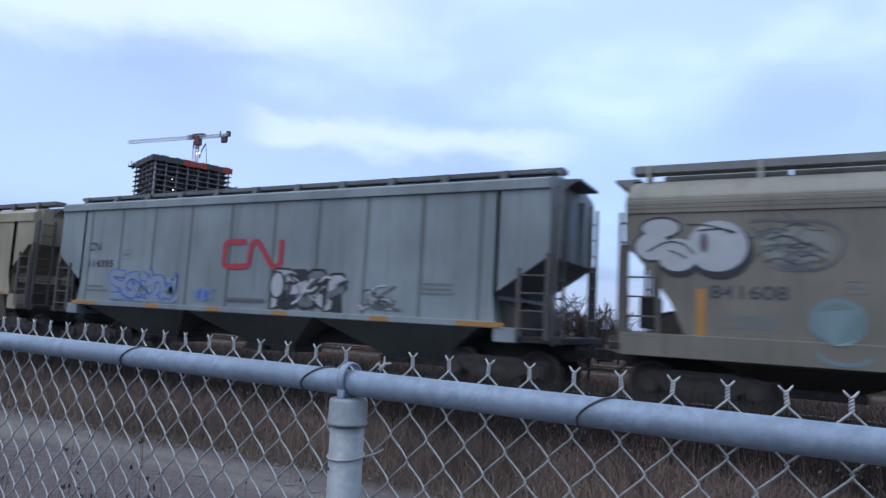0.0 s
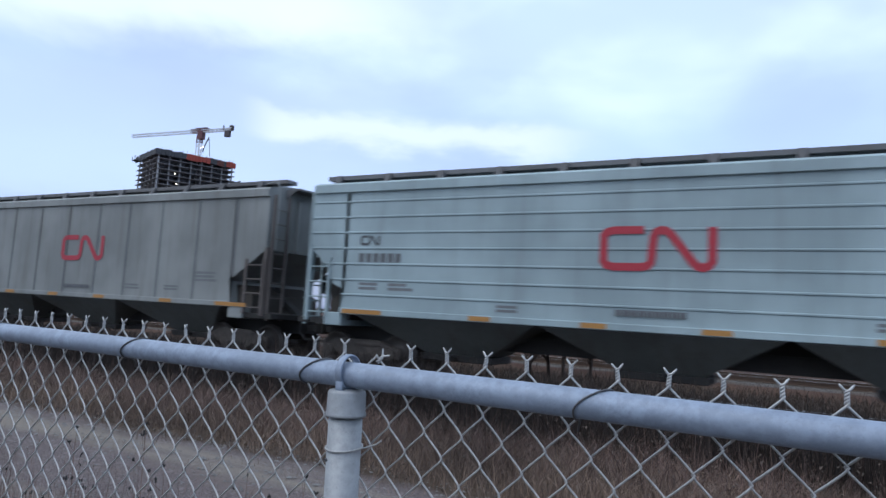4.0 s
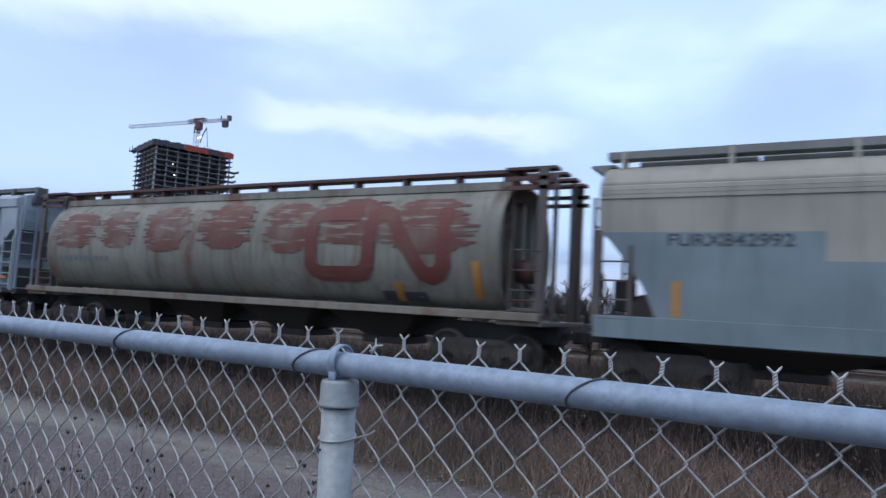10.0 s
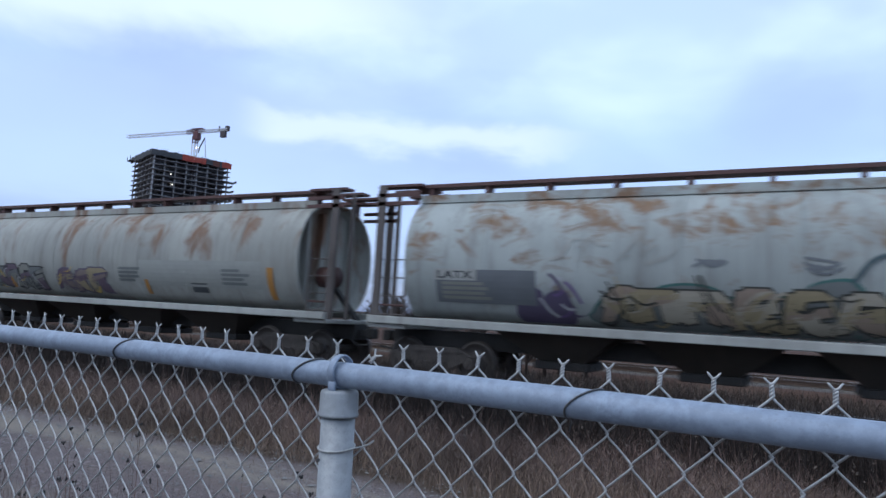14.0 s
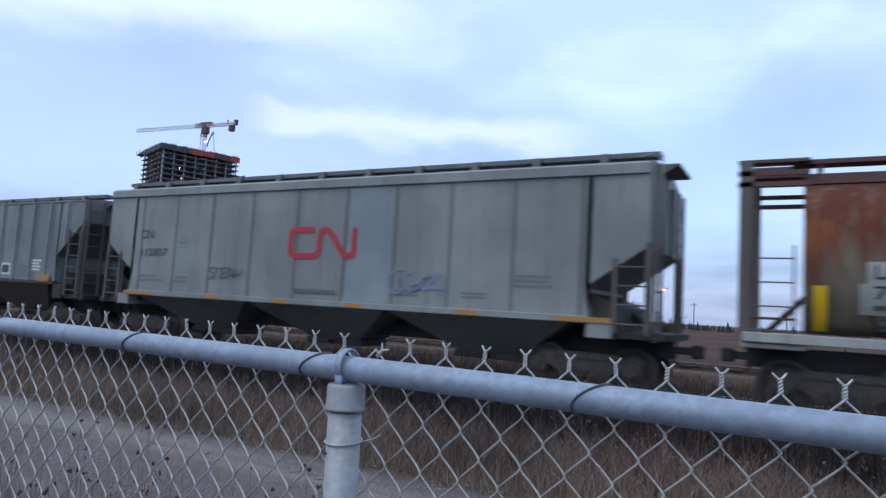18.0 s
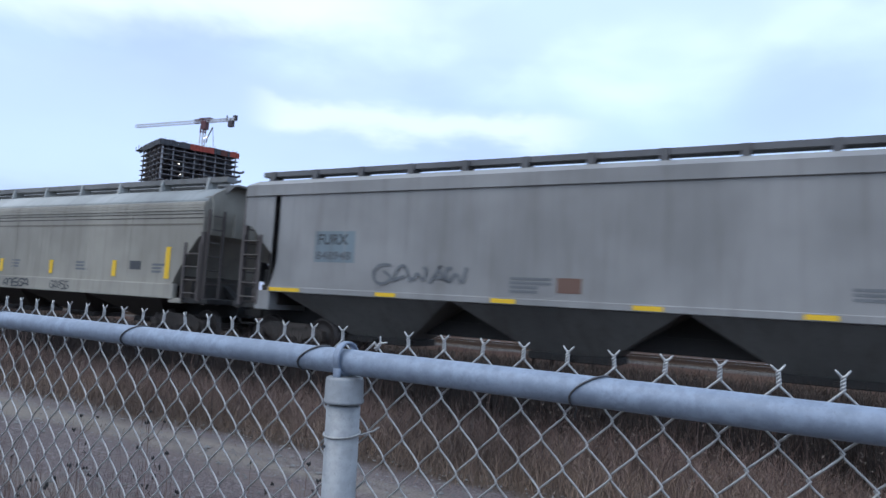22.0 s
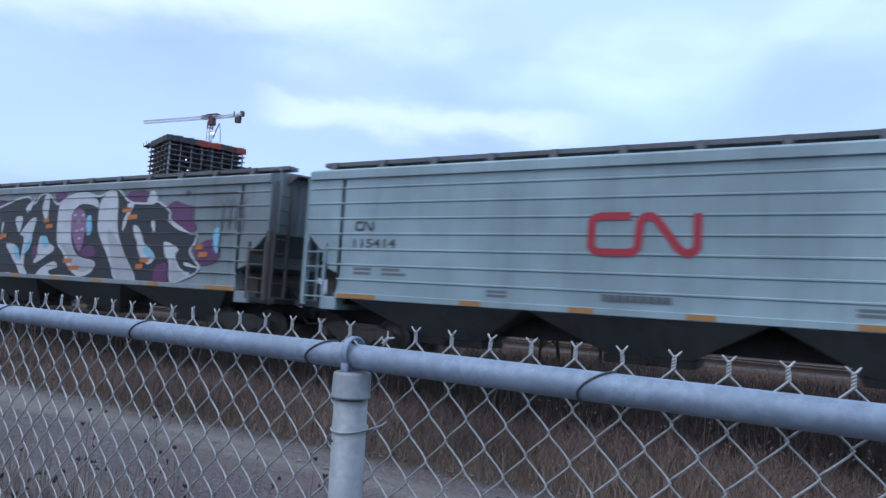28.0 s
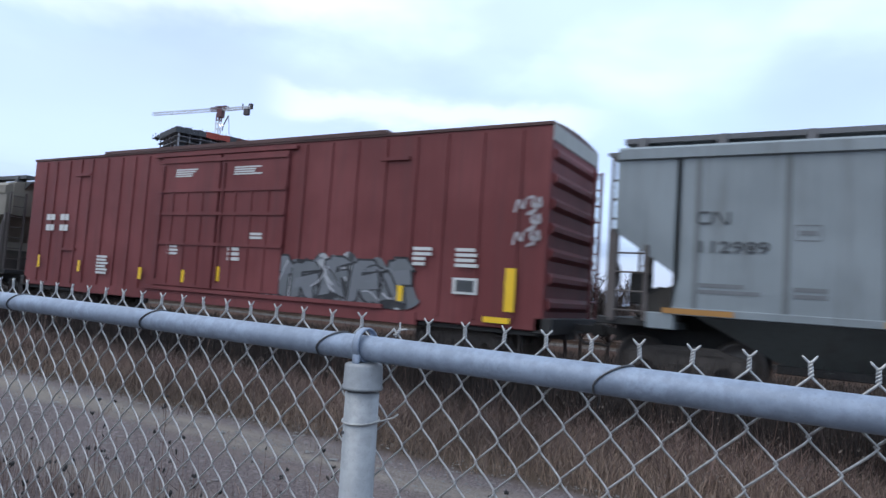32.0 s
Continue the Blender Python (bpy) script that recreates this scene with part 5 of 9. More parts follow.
def hopper(L, R, label, body, roof=None, w=1.58, cut=((0.0, 2.85), (1.2, 2.03)), in_bottom=1.1, z_bot=1.40, eave=4.23, shape="flat", sill=(1.34, 1.48), sill_mat=None,
           rib_mat=None, rib_x=(), rib=(0.10, 0.014), hrib_z=(), bays=3, board=(4.80, 0.95), board_mat=None, supports=1.45, category="railway hopper car", bay_mat=None, sill_full=False, hatch=True):
    """A covered hopper car. The body is one shell whose lower ends are cut back over the bogies."""
    h = (R - L) / 2
    roof = roof or body
    steps = body if body in (pale_grey, cn_blue, cream) else walk_end
    board_mat = board_mat or walk_dark
    car = thing("covered_hopper_car", label, category, "train cars", x=(L + R) / 2 + run(0), y=TRACK_Y, z=RAIL_Z)
    CARS.append((car, (L + R) / 2))
    # section above the side's lower edge: (half-width, height)
    if shape == "flat":
        upper = [(w, eave), (w - 0.02, eave + 0.015)]
        roof_pts = [(w - 0.03, eave - 0.03), (w + 0.065, eave), (w + 0.06, eave + 0.19), (w - 0.05, eave + 0.25), (1.0, eave + 0.36), (0.0, eave + 0.44)]
        top = eave + 0.44
    elif shape == "plain":
        upper = [(w, eave), (w - 0.02, eave + 0.01)]
        roof_pts = [(w - 0.03, eave - 0.03), (w + 0.03, eave), (w + 0.03, eave + 0.05), (w - 0.05, eave + 0.07), (1.0, eave + 0.14), (0.0, eave + 0.20)]
        top = eave + 0.20
    elif shape == "step":
        upper = [(w, eave), (w - 0.02, eave + 0.01)]
        roof_pts = [(w - 0.03, eave - 0.03), (w + 0.05, eave), (w + 0.05, eave + 0.28), (w - 0.06, eave + 0.33), (1.2, eave + 0.47), (0.6, eave + 0.56), (0.0, eave + 0.58)]
        top = eave + 0.58
    else:
        upper = [(w, eave), (w + 0.03, eave + 0.005), (w + 0.03, eave + 0.08), (w + 0.005, eave + 0.085), (w + 0.02, eave + 0.09), (w + 0.02, eave + 0.165), (w - 0.015, eave + 0.17), (w, eave + 0.175), (w - 0.01, eave + 0.25), (w - 0.05, eave + 0.27)]
        roof_pts = [(w - 0.04, eave + 0.25), (w - 0.10, eave + 0.36), (w - 0.30, eave + 0.55), (w - 0.62, eave + 0.72), (0.5, eave + 0.83), (0.0, eave + 0.86)]
        top = eave + 0.86
    xs = [(-h, cut[0][1])]
    for a, z in cut[1:]:
        xs.append((-h + a, z))
    xs += [(-h + in_bottom, z_bot + 0.02), (-h + in_bottom + 0.35, z_bot)]
    st = xs + [(-x, z) for x, z in reversed(xs)]
    rings = []
    for x, zb in st:
        ring = [(x, -w, zb)] + [(x, -a, b) for a, b in upper]
        ring += [(x, a, b) for a, b in reversed(upper)] + [(x, w, zb)]
        rings.append(ring)
    part("body", Geo().loft(rings), body, car)
    ring = [(-a, b) for a, b in roof_pts] + [(a, b) for a, b in reversed(roof_pts[:-1])]
    part("roof", Geo().prism_yz(ring, -h + 0.02, h - 0.02), roof, car, "curved steel roof", shape == "curved")
    if shape == "curved":
        for s in (-1, 1):
            part("end_cap", Geo().prism_yz([(-a * 0.99, b - 0.02) for a, b in roof_pts] + [(a * 0.99, b - 0.02) for a, b in reversed(roof_pts[:-1])] + [(w * 0.97, eave - 0.3), (-w * 0.97, eave - 0.3)], s * (h - 0.015), s * (h + 0.02)), body, car)
    # sill
    sm = sill_mat or body
    xi = -0.05 if sill_full else in_bottom + (0.0 if sill[1] - sill[0] < 0.3 else -0.15)
    part("side_sill", Geo().soft_box(-h + xi, h - xi, -w - 0.045, -w + 0.10, sill[0], sill[1], 0.012), sm, car, "side sill")
    part("side_sill", Geo().soft_box(-h + xi, h - xi, w - 0.10, w + 0.045, sill[0], sill[1], 0.012), sm, car, "side sill")
    # ribs
    rw, rd = rib
    for x in rib_x:
        for s in (-1, 1):
            zc = z_bot + 0.02
            xc = x - h
            g = Geo()
            poly = [(xc - rw / 2, s * (w - 0.005)), (xc - rw / 2 + rd, s * (w + rd)), (xc + rw / 2 - rd, s * (w + rd)), (xc + rw / 2, s * (w - 0.005))]
            d_end = min(x, 2 * h - x)
            lo = sill[1] - 0.02
            for (a0, z0), (a1, z1) in zip(cut, cut[1:]):
                if a0 <= d_end < a1:
                    lo = z0 + (z1 - z0) * (d_end - a0) / (a1 - a0) + 0.03
            g.loft([[(a, b, lo) for a, b in poly], [(a, b, eave - 0.01) for a, b in poly]])
            part("rib", g, rib_mat or body, car)
    for z in hrib_z:
        e = 0.0
        for (a0, z0), (a1, z1) in zip(cut, cut[1:]):
            if z < z0 and z > z1:
                e = a0 + (a1 - a0) * (z0 - z) / (z0 - z1)
        if z <= cut[-1][1]:
            e = in_bottom
        part("rib", Geo().prism_yz([(-w + 0.01, z - 0.045), (-w - 0.022, z - 0.012), (-w - 0.022, z + 0.012), (-w + 0.01, z + 0.03)], -h + e + 0.02, h - e - 0.02), body, car)
    # hopper bays with discharge gates
    span = 2 * (h - in_bottom - 0.35)
    for i in range(bays):
        cx = -span / 2 + span * (i + 0.5) / bays
        hw = span / bays / 2 * 0.985
        zt, zb, k = sill[0] + 0.02, 0.56, 0.36
        g = Geo()
        g.loft([[(cx - hw * k, -0.52, zb), (cx + hw * k, -0.52, zb), (cx + hw * k, 0.52, zb), (cx - hw * k, 0.52, zb)],
                [(cx - hw * 0.97, -w + 0.06, zt - 0.05), (cx + hw * 0.97, -w + 0.06, zt - 0.05), (cx + hw * 0.97, w - 0.06, zt - 0.05), (cx - hw * 0.97, w - 0.06, zt - 0.05)],
                [(cx - hw, -w + 0.05, zt), (cx + hw, -w + 0.05, zt), (cx + hw, w - 0.05, zt), (cx - hw, w - 0.05, zt)]])
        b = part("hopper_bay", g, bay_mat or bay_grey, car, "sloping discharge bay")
        part("gate", Geo().soft_box(cx - hw * k - 0.1, cx + hw * k + 0.1, -0.58, 0.58, 0.40, 0.56, 0.02).tube([(cx, -0.85, 0.48), (cx, -0.5, 0.48)], 0.05, 8), under, b, "dark discharge gate")
    # underframe, ends
    part("centre_sill", Geo().box(-h - 0.25, h + 0.25, -0.30, 0.30, 0.72, 1.06).box(-h + in_bottom, h - in_bottom, -0.22, 0.22, 1.05, max(1.07, sill[0] + 0.03)), under, car, "dark centre sill")
    for s in (-1, 1):
        a, b = sorted((s * (h - in_bottom + 0.02), s * (h + 0.30)))
        part("end_platform", Geo().soft_box(a, b, -1.52, 1.52, 1.08, 1.22, 0.015), under, car, "end platform over the bogie")
        a, b = sorted((s * (h - in_bottom - 0.05), s * (h - in_bottom + 0.45)))
        part("bolster_end", Geo().soft_box(a, b, -w - 0.02, w + 0.02, 1.06, sill[0] + 0.03, 0.02), under if shape == "plain" else sm, car, "jacking pad below the sill")
        for y in (-w + 0.05, w - 0.05):
            part("corner_post", Geo().box(s * h - 0.06, s * h + 0.06, y - 0.05, y + 0.05, 1.15, cut[0][1] + 0.05), steps, car, "corner post")
        lo, hi = sorted((s * (h - 0.62), s * (h - 0.02)))
        part("side_ladder", ladder(lo, hi, 1.18, cut[0][1] - 0.25, -w - 0.01), steps, car, "steel side ladder")
        part("end_ladder", end_ladder(s * (h + 0.11), -w + 0.10, -w + 0.62, 1.05, eave + 0.05), steps, car, "end ladder")
        part("end_ladder", end_ladder(s * (h + 0.11), w - 0.62, w - 0.10, 1.05, eave + 0.05), steps, car, "end ladder")
        for y in (-0.48, 0.48):
            part("end_stiffener", Geo().box(s * h - 0.03, s * h + 0.09, y - 0.065, y + 0.065, cut[0][1], eave + 0.05), body, car)
        part("draft_plate", Geo().prism_xz([(s * (h - 0.05), 1.2), (s * (h - 0.30), 1.2), (s * (h - 1.15), 1.9), (s * (h - 1.05), 1.95)], -0.12, 0.12), under, car)
        # added block: its brown stands for the shaded underside of the slope sheet
        part("end_web", Geo().prism_xz([(s * (h - in_bottom - 0.1), 1.2), (s * (h - in_bottom + 0.5), 1.2), (s * (h - in_bottom + 0.5), 1.68), (s * (h - in_bottom - 0.1), 1.95)], -w + 0.28, w - 0.28), bay_brown, car, "dark filler block for the shaded notch under the slope sheet")
        add_truck(car, s * (h - 1.30))
        add_coupler(car, s * (h + 0.02), s)
    bw = part("brake_wheel", Geo().disc_stack([(-0.02, 0.22), (0.02, 0.22), (0.02, 0.27), (-0.02, 0.27), (-0.02, 0.22)], 18).tube([(-0.22, 0, 0), (0.22, 0, 0)], 0.02, 6).tube([(0, 0, -0.22), (0, 0, 0.22)], 0.02, 6), under, car, "hand brake wheel")
    bw.matrix_basis = pose(-h - 0.20, -0.6, 2.05, 0, 0, 90)
    part("brake_reservoir", Geo().tube([(-h + 0.75, -0.9, 1.62), (-h + 0.75, 0.1, 1.62)], 0.24, 14), under, car, "dark brake reservoir", True)
    part("brake_box", Geo().soft_box(-h + 0.15, -h + 0.5, -0.9, -0.4, 1.5, 2.1, 0.02).tube([(-h + 0.5, -0.7, 1.8), (-h + 1.0, -0.7, 1.7)], 0.03, 6), under, car, "brake gear box")
    # roof walkways and hatches
    zr, yr = board
    for s in (-1, 1):
        y0, y1 = sorted((s * (yr - 0.36), s * yr))
        thick = {"flat": 0.10, "plain": 0.10, "step": 0.13, "curved": 0.15}[shape]
        part("running_board", Geo().box(-h - 0.04, h + 0.04, y0, y1, zr + 0.02 - thick, zr + 0.02), board_mat, car, "roof running board")
        x = -h + 0.25
        while x < h:
            part("board_bracket", Geo().prism_yz([(s * (yr + 0.03), zr + 0.02), (s * (yr - 0.30), zr - 0.03), (s * (yr - 0.22), top - 0.34), (s * (yr + 0.16), top - 0.44 if shape in ("step", "curved") else top - 0.16)], x, x + (0.07 if shape == "curved" else 0.16)), roof if shape == "curved" else walk_dark, car)
            x += supports
    for s in (-1, 1):
        a, b = sorted((s * (h - 0.1), s * (h + 0.40)))
        part("end_walk", Geo().box(a, b, -yr * 0.9, yr * 0.45, zr - 0.27, zr - 0.22), board_mat, car, "crosswise walkway at the roof end")
        part("end_bracket", Geo().prism_xz([(s * h, zr - 0.27), (s * (h + 0.36), zr - 0.27), (s * h, zr - 0.52)], -yr + 0.02, -yr + 0.05), board_mat, car)
        if s > 0 and shape != "plain":
            part("grab_rail", Geo().tube([(s * (h - 0.25), -w + 0.14, eave + 0.36), (s * (h + 0.05), -w + 0.14, eave + 0.42), (s * (h + 0.17), -w + 0.14, eave + 0.25), (s * (h + 0.19), -w + 0.14, eave - 0.4), (s * (h + 0.17), -w + 0.14, cut[0][1])], 0.02, 6), body, car, "bent pipe grab rail")
    if hatch:
        n = 7
        for i in range(n):
            a = -h + 0.5 + (2 * h - 1.0) * i / n
            b = a + (2 * h - 1.0) / n - 0.06
            part("hatch_cover", Geo().prism_yz([(-0.46, top - 0.10), (-0.44, zr - 0.12), (-0.30, zr - 0.07), (0.30, zr - 0.07), (0.44, zr - 0.12), (0.46, top - 0.10)], a, b), board_mat, car)
    return car, h, lambda z: w + 0.047 if z < sill[1] else w


def cylinder_hopper(L, R, label, body, board_mat, sill_mat, eave_mat=None):
    """A cylindrical-sided covered hopper with open end frames."""
    h = (R - L) / 2
    car = thing("cylindrical_hopper_car", label, "railway hopper car", "train cars", x=(L + R) / 2 + run(0), y=TRACK_Y, z=RAIL_Z)
    CARS.append((car, (L + R) / 2))
    W, zc, up, dn = 1.60, 2.72, 1.52, 1.55

    def side(z):
        k = (z - zc) / (up if z > zc else dn)
        return W * max(0.05, 1 - abs(k) ** 2.35) ** (1 / 2.35)

    zs = [1.40, 1.6, 1.9, 2.25, 2.6, 2.95, 3.3, 3.6, 3.85, 4.02, 4.14, 4.21]
    prof = [(side(z), z) for z in zs] + [(0.30, 4.235)]
    ring = [(-a, b) for a, b in prof] + [(a, b) for a, b in reversed(prof)]
    rings = []
    for x, k in ((-h + 0.42, 0.30), (-h + 0.40, 0.90), (-h + 0.38, 0.935), (-h + 0.02, 0.955), (-h, 0.96), (-h, 0.995), (-h + 0.01, 1.0), (-h + 0.06, 1.0), (h - 0.06, 1.0), (h - 0.01, 1.0), (h, 0.995), (h, 0.96), (h - 0.02, 0.955), (h - 0.38, 0.935), (h - 0.40, 0.90), (h - 0.42, 0.30)):
        rings.append([(x, a * k, zc + (b - zc) * k) for a, b in ring])
    part("body", Geo().loft(rings), body, car, "", True)
    for i in range(1, 8):
        x = -h + 2 * h * i / 8
        part("seam", Geo().prism_yz([(a * 1.004, zc + (b - zc) * 1.004) for a, b in ring], x - 0.03, x + 0.03), body, car, "", True)
    part("eave_rail", Geo().box(-h, h, -1.02, -0.96, 4.02, 4.20), eave_mat or body, car, "rail along the roof edge")
    part("side_sill", Geo().soft_box(-h - 0.92, h + 0.92, -1.60, -1.44, 1.20, 1.37, 0.015), sill_mat, car, "pale side sill")
    part("side_sill", Geo().soft_box(-h - 0.92, h + 0.92, 1.44, 1.60, 1.20, 1.37, 0.015), sill_mat, car, "pale side sill")
    part("centre_sill", Geo().box(-h - 0.95, h + 0.95, -0.30, 0.30, 0.72, 1.10), under, car, "dark centre sill")
    for i in range(4):
        cx = -h + 1.9 + (2 * h - 3.8) * (i + 0.5) / 4
        g = Geo().loft([[(cx - 0.5, -0.55, 0.62), (cx + 0.5, -0.55, 0.62), (cx + 0.5, 0.55, 0.62), (cx - 0.5, 0.55, 0.62)],
                        [(cx - 1.4, -1.35, 1.30), (cx + 1.4, -1.35, 1.30), (cx + 1.4, 1.35, 1.30), (cx - 1.4, 1.35, 1.30)]])
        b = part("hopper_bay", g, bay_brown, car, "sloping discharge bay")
        part("gate", Geo().soft_box(cx - 0.6, cx + 0.6, -0.6, 0.6, 0.45, 0.62, 0.02), under, b, "discharge gate")
    for s in (-1, 1):
        xe = s * (h + 0.86)
        a, b = sorted((s * (h - 0.05), s * (h + 0.95)))
        part("end_platform", Geo().soft_box(a, b, -1.50, 1.50, 1.10, 1.20, 0.015), sill_mat, car, "end platform")
        for y, d in ((-1.25, 0.16), (-0.6, 0.05), (0.6, 0.05), (1.25, 0.16)):
            part("end_post", Geo().box(xe - d, xe + 0.05, y - 0.03, y + 0.03, 1.2, 4.42), walk_end, car, "upright end post")
        a, b = sorted((s * (h - 0.1), s * (h + 1.05)))
        g = Geo()
        for i in range(4):
            yy = -1.2 + 0.68 * i
            g.box(a, b, yy, yy + 0.34, 4.40, 4.46)
        part("end_walk", g, board_mat, car, "slatted roof-end walkway")
        for z in (3.95, 4.15):
            for y in (-1.25, 1.25):
                part("end_beam", Geo().box(a, b, y - 0.03, y + 0.03, z, z + 0.09), board_mat, car)
        part("side_ladder", ladder(*sorted((s * (h + 0.14), s * (h + 0.84))), 1.2, 2.9, -1.27, 0.42, 0.014, 0.018), walk_end, car, "side ladder")
        part("slope_brace", Geo().prism_xz([(s * (h + 0.85), 1.2), (s * (h + 0.7), 1.2), (s * (h - 0.05), 2.0), (s * (h - 0.05), 2.15)], -0.08, 0.08), under, car)
        for y in (-0.95, -0.35, 0.35, 0.95):
            part("end_sheet_rib", Geo().box(*sorted((s * (h - 0.41), s * (h - 0.22))), y - 0.06, y + 0.06, 1.45, 3.95), body, car)
        part("grab_rail", Geo().tube([(xe, -1.25, 1.62), (s * (h + 0.1), -1.25, 1.62)], 0.025, 6), board_mat, car)
        add_truck(car, s * (h - 0.62))
        add_coupler(car, s * (h + 0.62), s)
    part("brake_reservoir", Geo().tube([(h + 0.12, -0.75, 2.25), (h + 0.62, -0.75, 2.25)], 0.26, 16), board_mat, car, "round brake reservoir", True)
    for s in (-1, 1):
        part("running_board", Geo().box(-h - 0.2, h + 0.2, *sorted((s * 0.62, s * 1.02)), 4.38, 4.46), board_mat, car, "roof running board")
        x = -h + 0.2
        while x < h:
            part("board_bracket", Geo().box(x, x + 0.09, *sorted((s * 0.70, s * 0.98)), 4.05, 4.39), board_mat, car)
            x += 1.42
    for i in range(7):
        a = -h + 0.6 + (2 * h - 1.2) * i / 7
        part("hatch_cover", Geo().box(a, a + (2 * h - 1.2) / 7 - 0.08, -0.36, 0.36, 4.2, 4.33), eave_mat or sill_mat, car)
    return car, h, side


def tank_car(L, R):
    h = (R - L) / 2
    car = thing("tank_car", "black tank car with yellow reflectors and a railed dome platform", "railway tank car", "train cars", x=(L + R) / 2 + run(0), y=TRACK_Y, z=RAIL_Z)
    CARS.append((car, (L + R) / 2))
    zc, r = 2.50, 1.56
    prof = [(-h - 0.36, 0.3), (-h - 0.34, 0.7), (-h - 0.26, 1.05), (-h - 0.12, 1.29), (-h + 0.10, 1.49), (-h + 0.30, r)]
    prof = prof + [(-0.02, r), (0.02, r)] + [(-x, q) for x, q in reversed(prof)]
    n = 40
    rings = [[(x, q * math.cos(2 * math.pi * k / n), zc + q * math.sin(2 * math.pi * k / n)) for k in range(n)] for x, q in prof]
    part("tank_shell", Geo().loft(rings), tank_black, car, "black cylindrical tank", True)
    for x in (-h + 0.6, -2.1, 2.1, h - 0.6):
        part("weld_seam", Geo().tube([(x, (r - 0.004) * math.cos(a), zc + (r - 0.004) * math.sin(a)) for a in (2 * math.pi * k / 36 for k in range(37))], 0.012, 5), tank_black, car)
    part("jacket_band", Geo().loft([[(x, q * math.cos(2 * math.pi * k / n), zc + q * math.sin(2 * math.pi * k / n)) for k in range(n)] for x, q in ((-0.75, r), (-0.74, r + 0.012), (0.74, r + 0.012), (0.75, r))], caps=False), tank_black, car, "raised centre band", True)

    def side(z):
        return math.sqrt(max(0.01, r * r - (z - zc) ** 2)) + 0.002

    for s in (-1, 1):
        part("saddle", Geo().prism_xz([(s * (h - 1.0), 1.0), (s * (h - 2.2), 1.0), (s * (h - 2.0), 1.9), (s * (h - 1.2), 1.9)], -1.0, 1.0), under, car, "tank saddle")
        a, b = sorted((s * (h - 2.4), s * (h + 0.72)))
        part("stub_sill", Geo().box(a, b, -0.3, 0.3, 0.75, 1.12), under, car)
        a, b = sorted((s * (h - 0.35), s * (h + 0.62)))
        part("end_platform", Geo().soft_box(a, b, -1.45, 1.45, 1.02, 1.12, 0.015), under, car, "end platform")
        part("grab_rail", Geo().tube([(s * (h - 0.35), -1.42, 1.1), (s * (h - 0.33), -1.42, 2.05), (s * (h + 0.45), -1.42, 2.05), (s * (h + 0.5), -1.42, 1.1)], 0.025, 6), under, car, "bent grab rail")
        part("side_ladder", ladder(*sorted((s * (h - 0.1), s * (h + 0.35))), 0.55, 1.5, -1.42, 0.3), under, car)
        add_truck(car, s * (h - 0.95))
        add_coupler(car, s * (h + 0.35), s)
    part("running_rail", Geo().tube([(-h, -1.47, 1.02), (h, -1.47, 1.02)], 0.03, 6), under, car)
    part("bottom_outlet", Geo().tube([(0, 0, 1.0), (0, 0, 0.6)], 0.16, 12), under, car)
    part("side_ladder", ladder(-0.24, 0.24, 1.0, 3.0, -1.59, 0.36, 0.012, 0.02), tank_black, car, "middle ladder to the dome")
    plat = part("dome_platform", Geo().soft_box(-1.85, 0.25, -0.6, 0.6, 4.02, 4.07, 0.01), walk_dark, car, "dome platform")
    part("manway", Geo().tube([(-0.9, 0, 3.9), (-0.9, 0, 4.2)], 0.3, 18).tube([(-0.9, 0, 4.2), (-0.9, 0, 4.27)], [0.33, 0.28], 18), walk_dark, car, "round manway cover")
    for x0, x1 in ((-1.83, -1.42), (-0.8, 0.18)):
        g = Geo()
        for y in (-0.58, 0.58):
            g.tube([(x0, y, 4.05), (x0 - 0.02, y, 4.85), (x0 + 0.12, y, 4.92), (x1 - 0.12, y, 4.92), (x1 + 0.02, y, 4.85), (x1, y, 4.05)], 0.02, 6)
            g.tube([(x0, y, 4.5), (x1, y, 4.5)], 0.024, 6)
        g.tube([(x0, -0.58, 4.86), (x0, 0.58, 4.86)], 0.018, 6)
        part("dome_railing", g, pole_grey, car, "bent pipe railing round the dome")
    part("relief_valve", Geo().tube([(1.6, 0, 3.9), (1.6, 0, 4.25)], 0.1, 10), walk_dark, car)
    return car, h, side


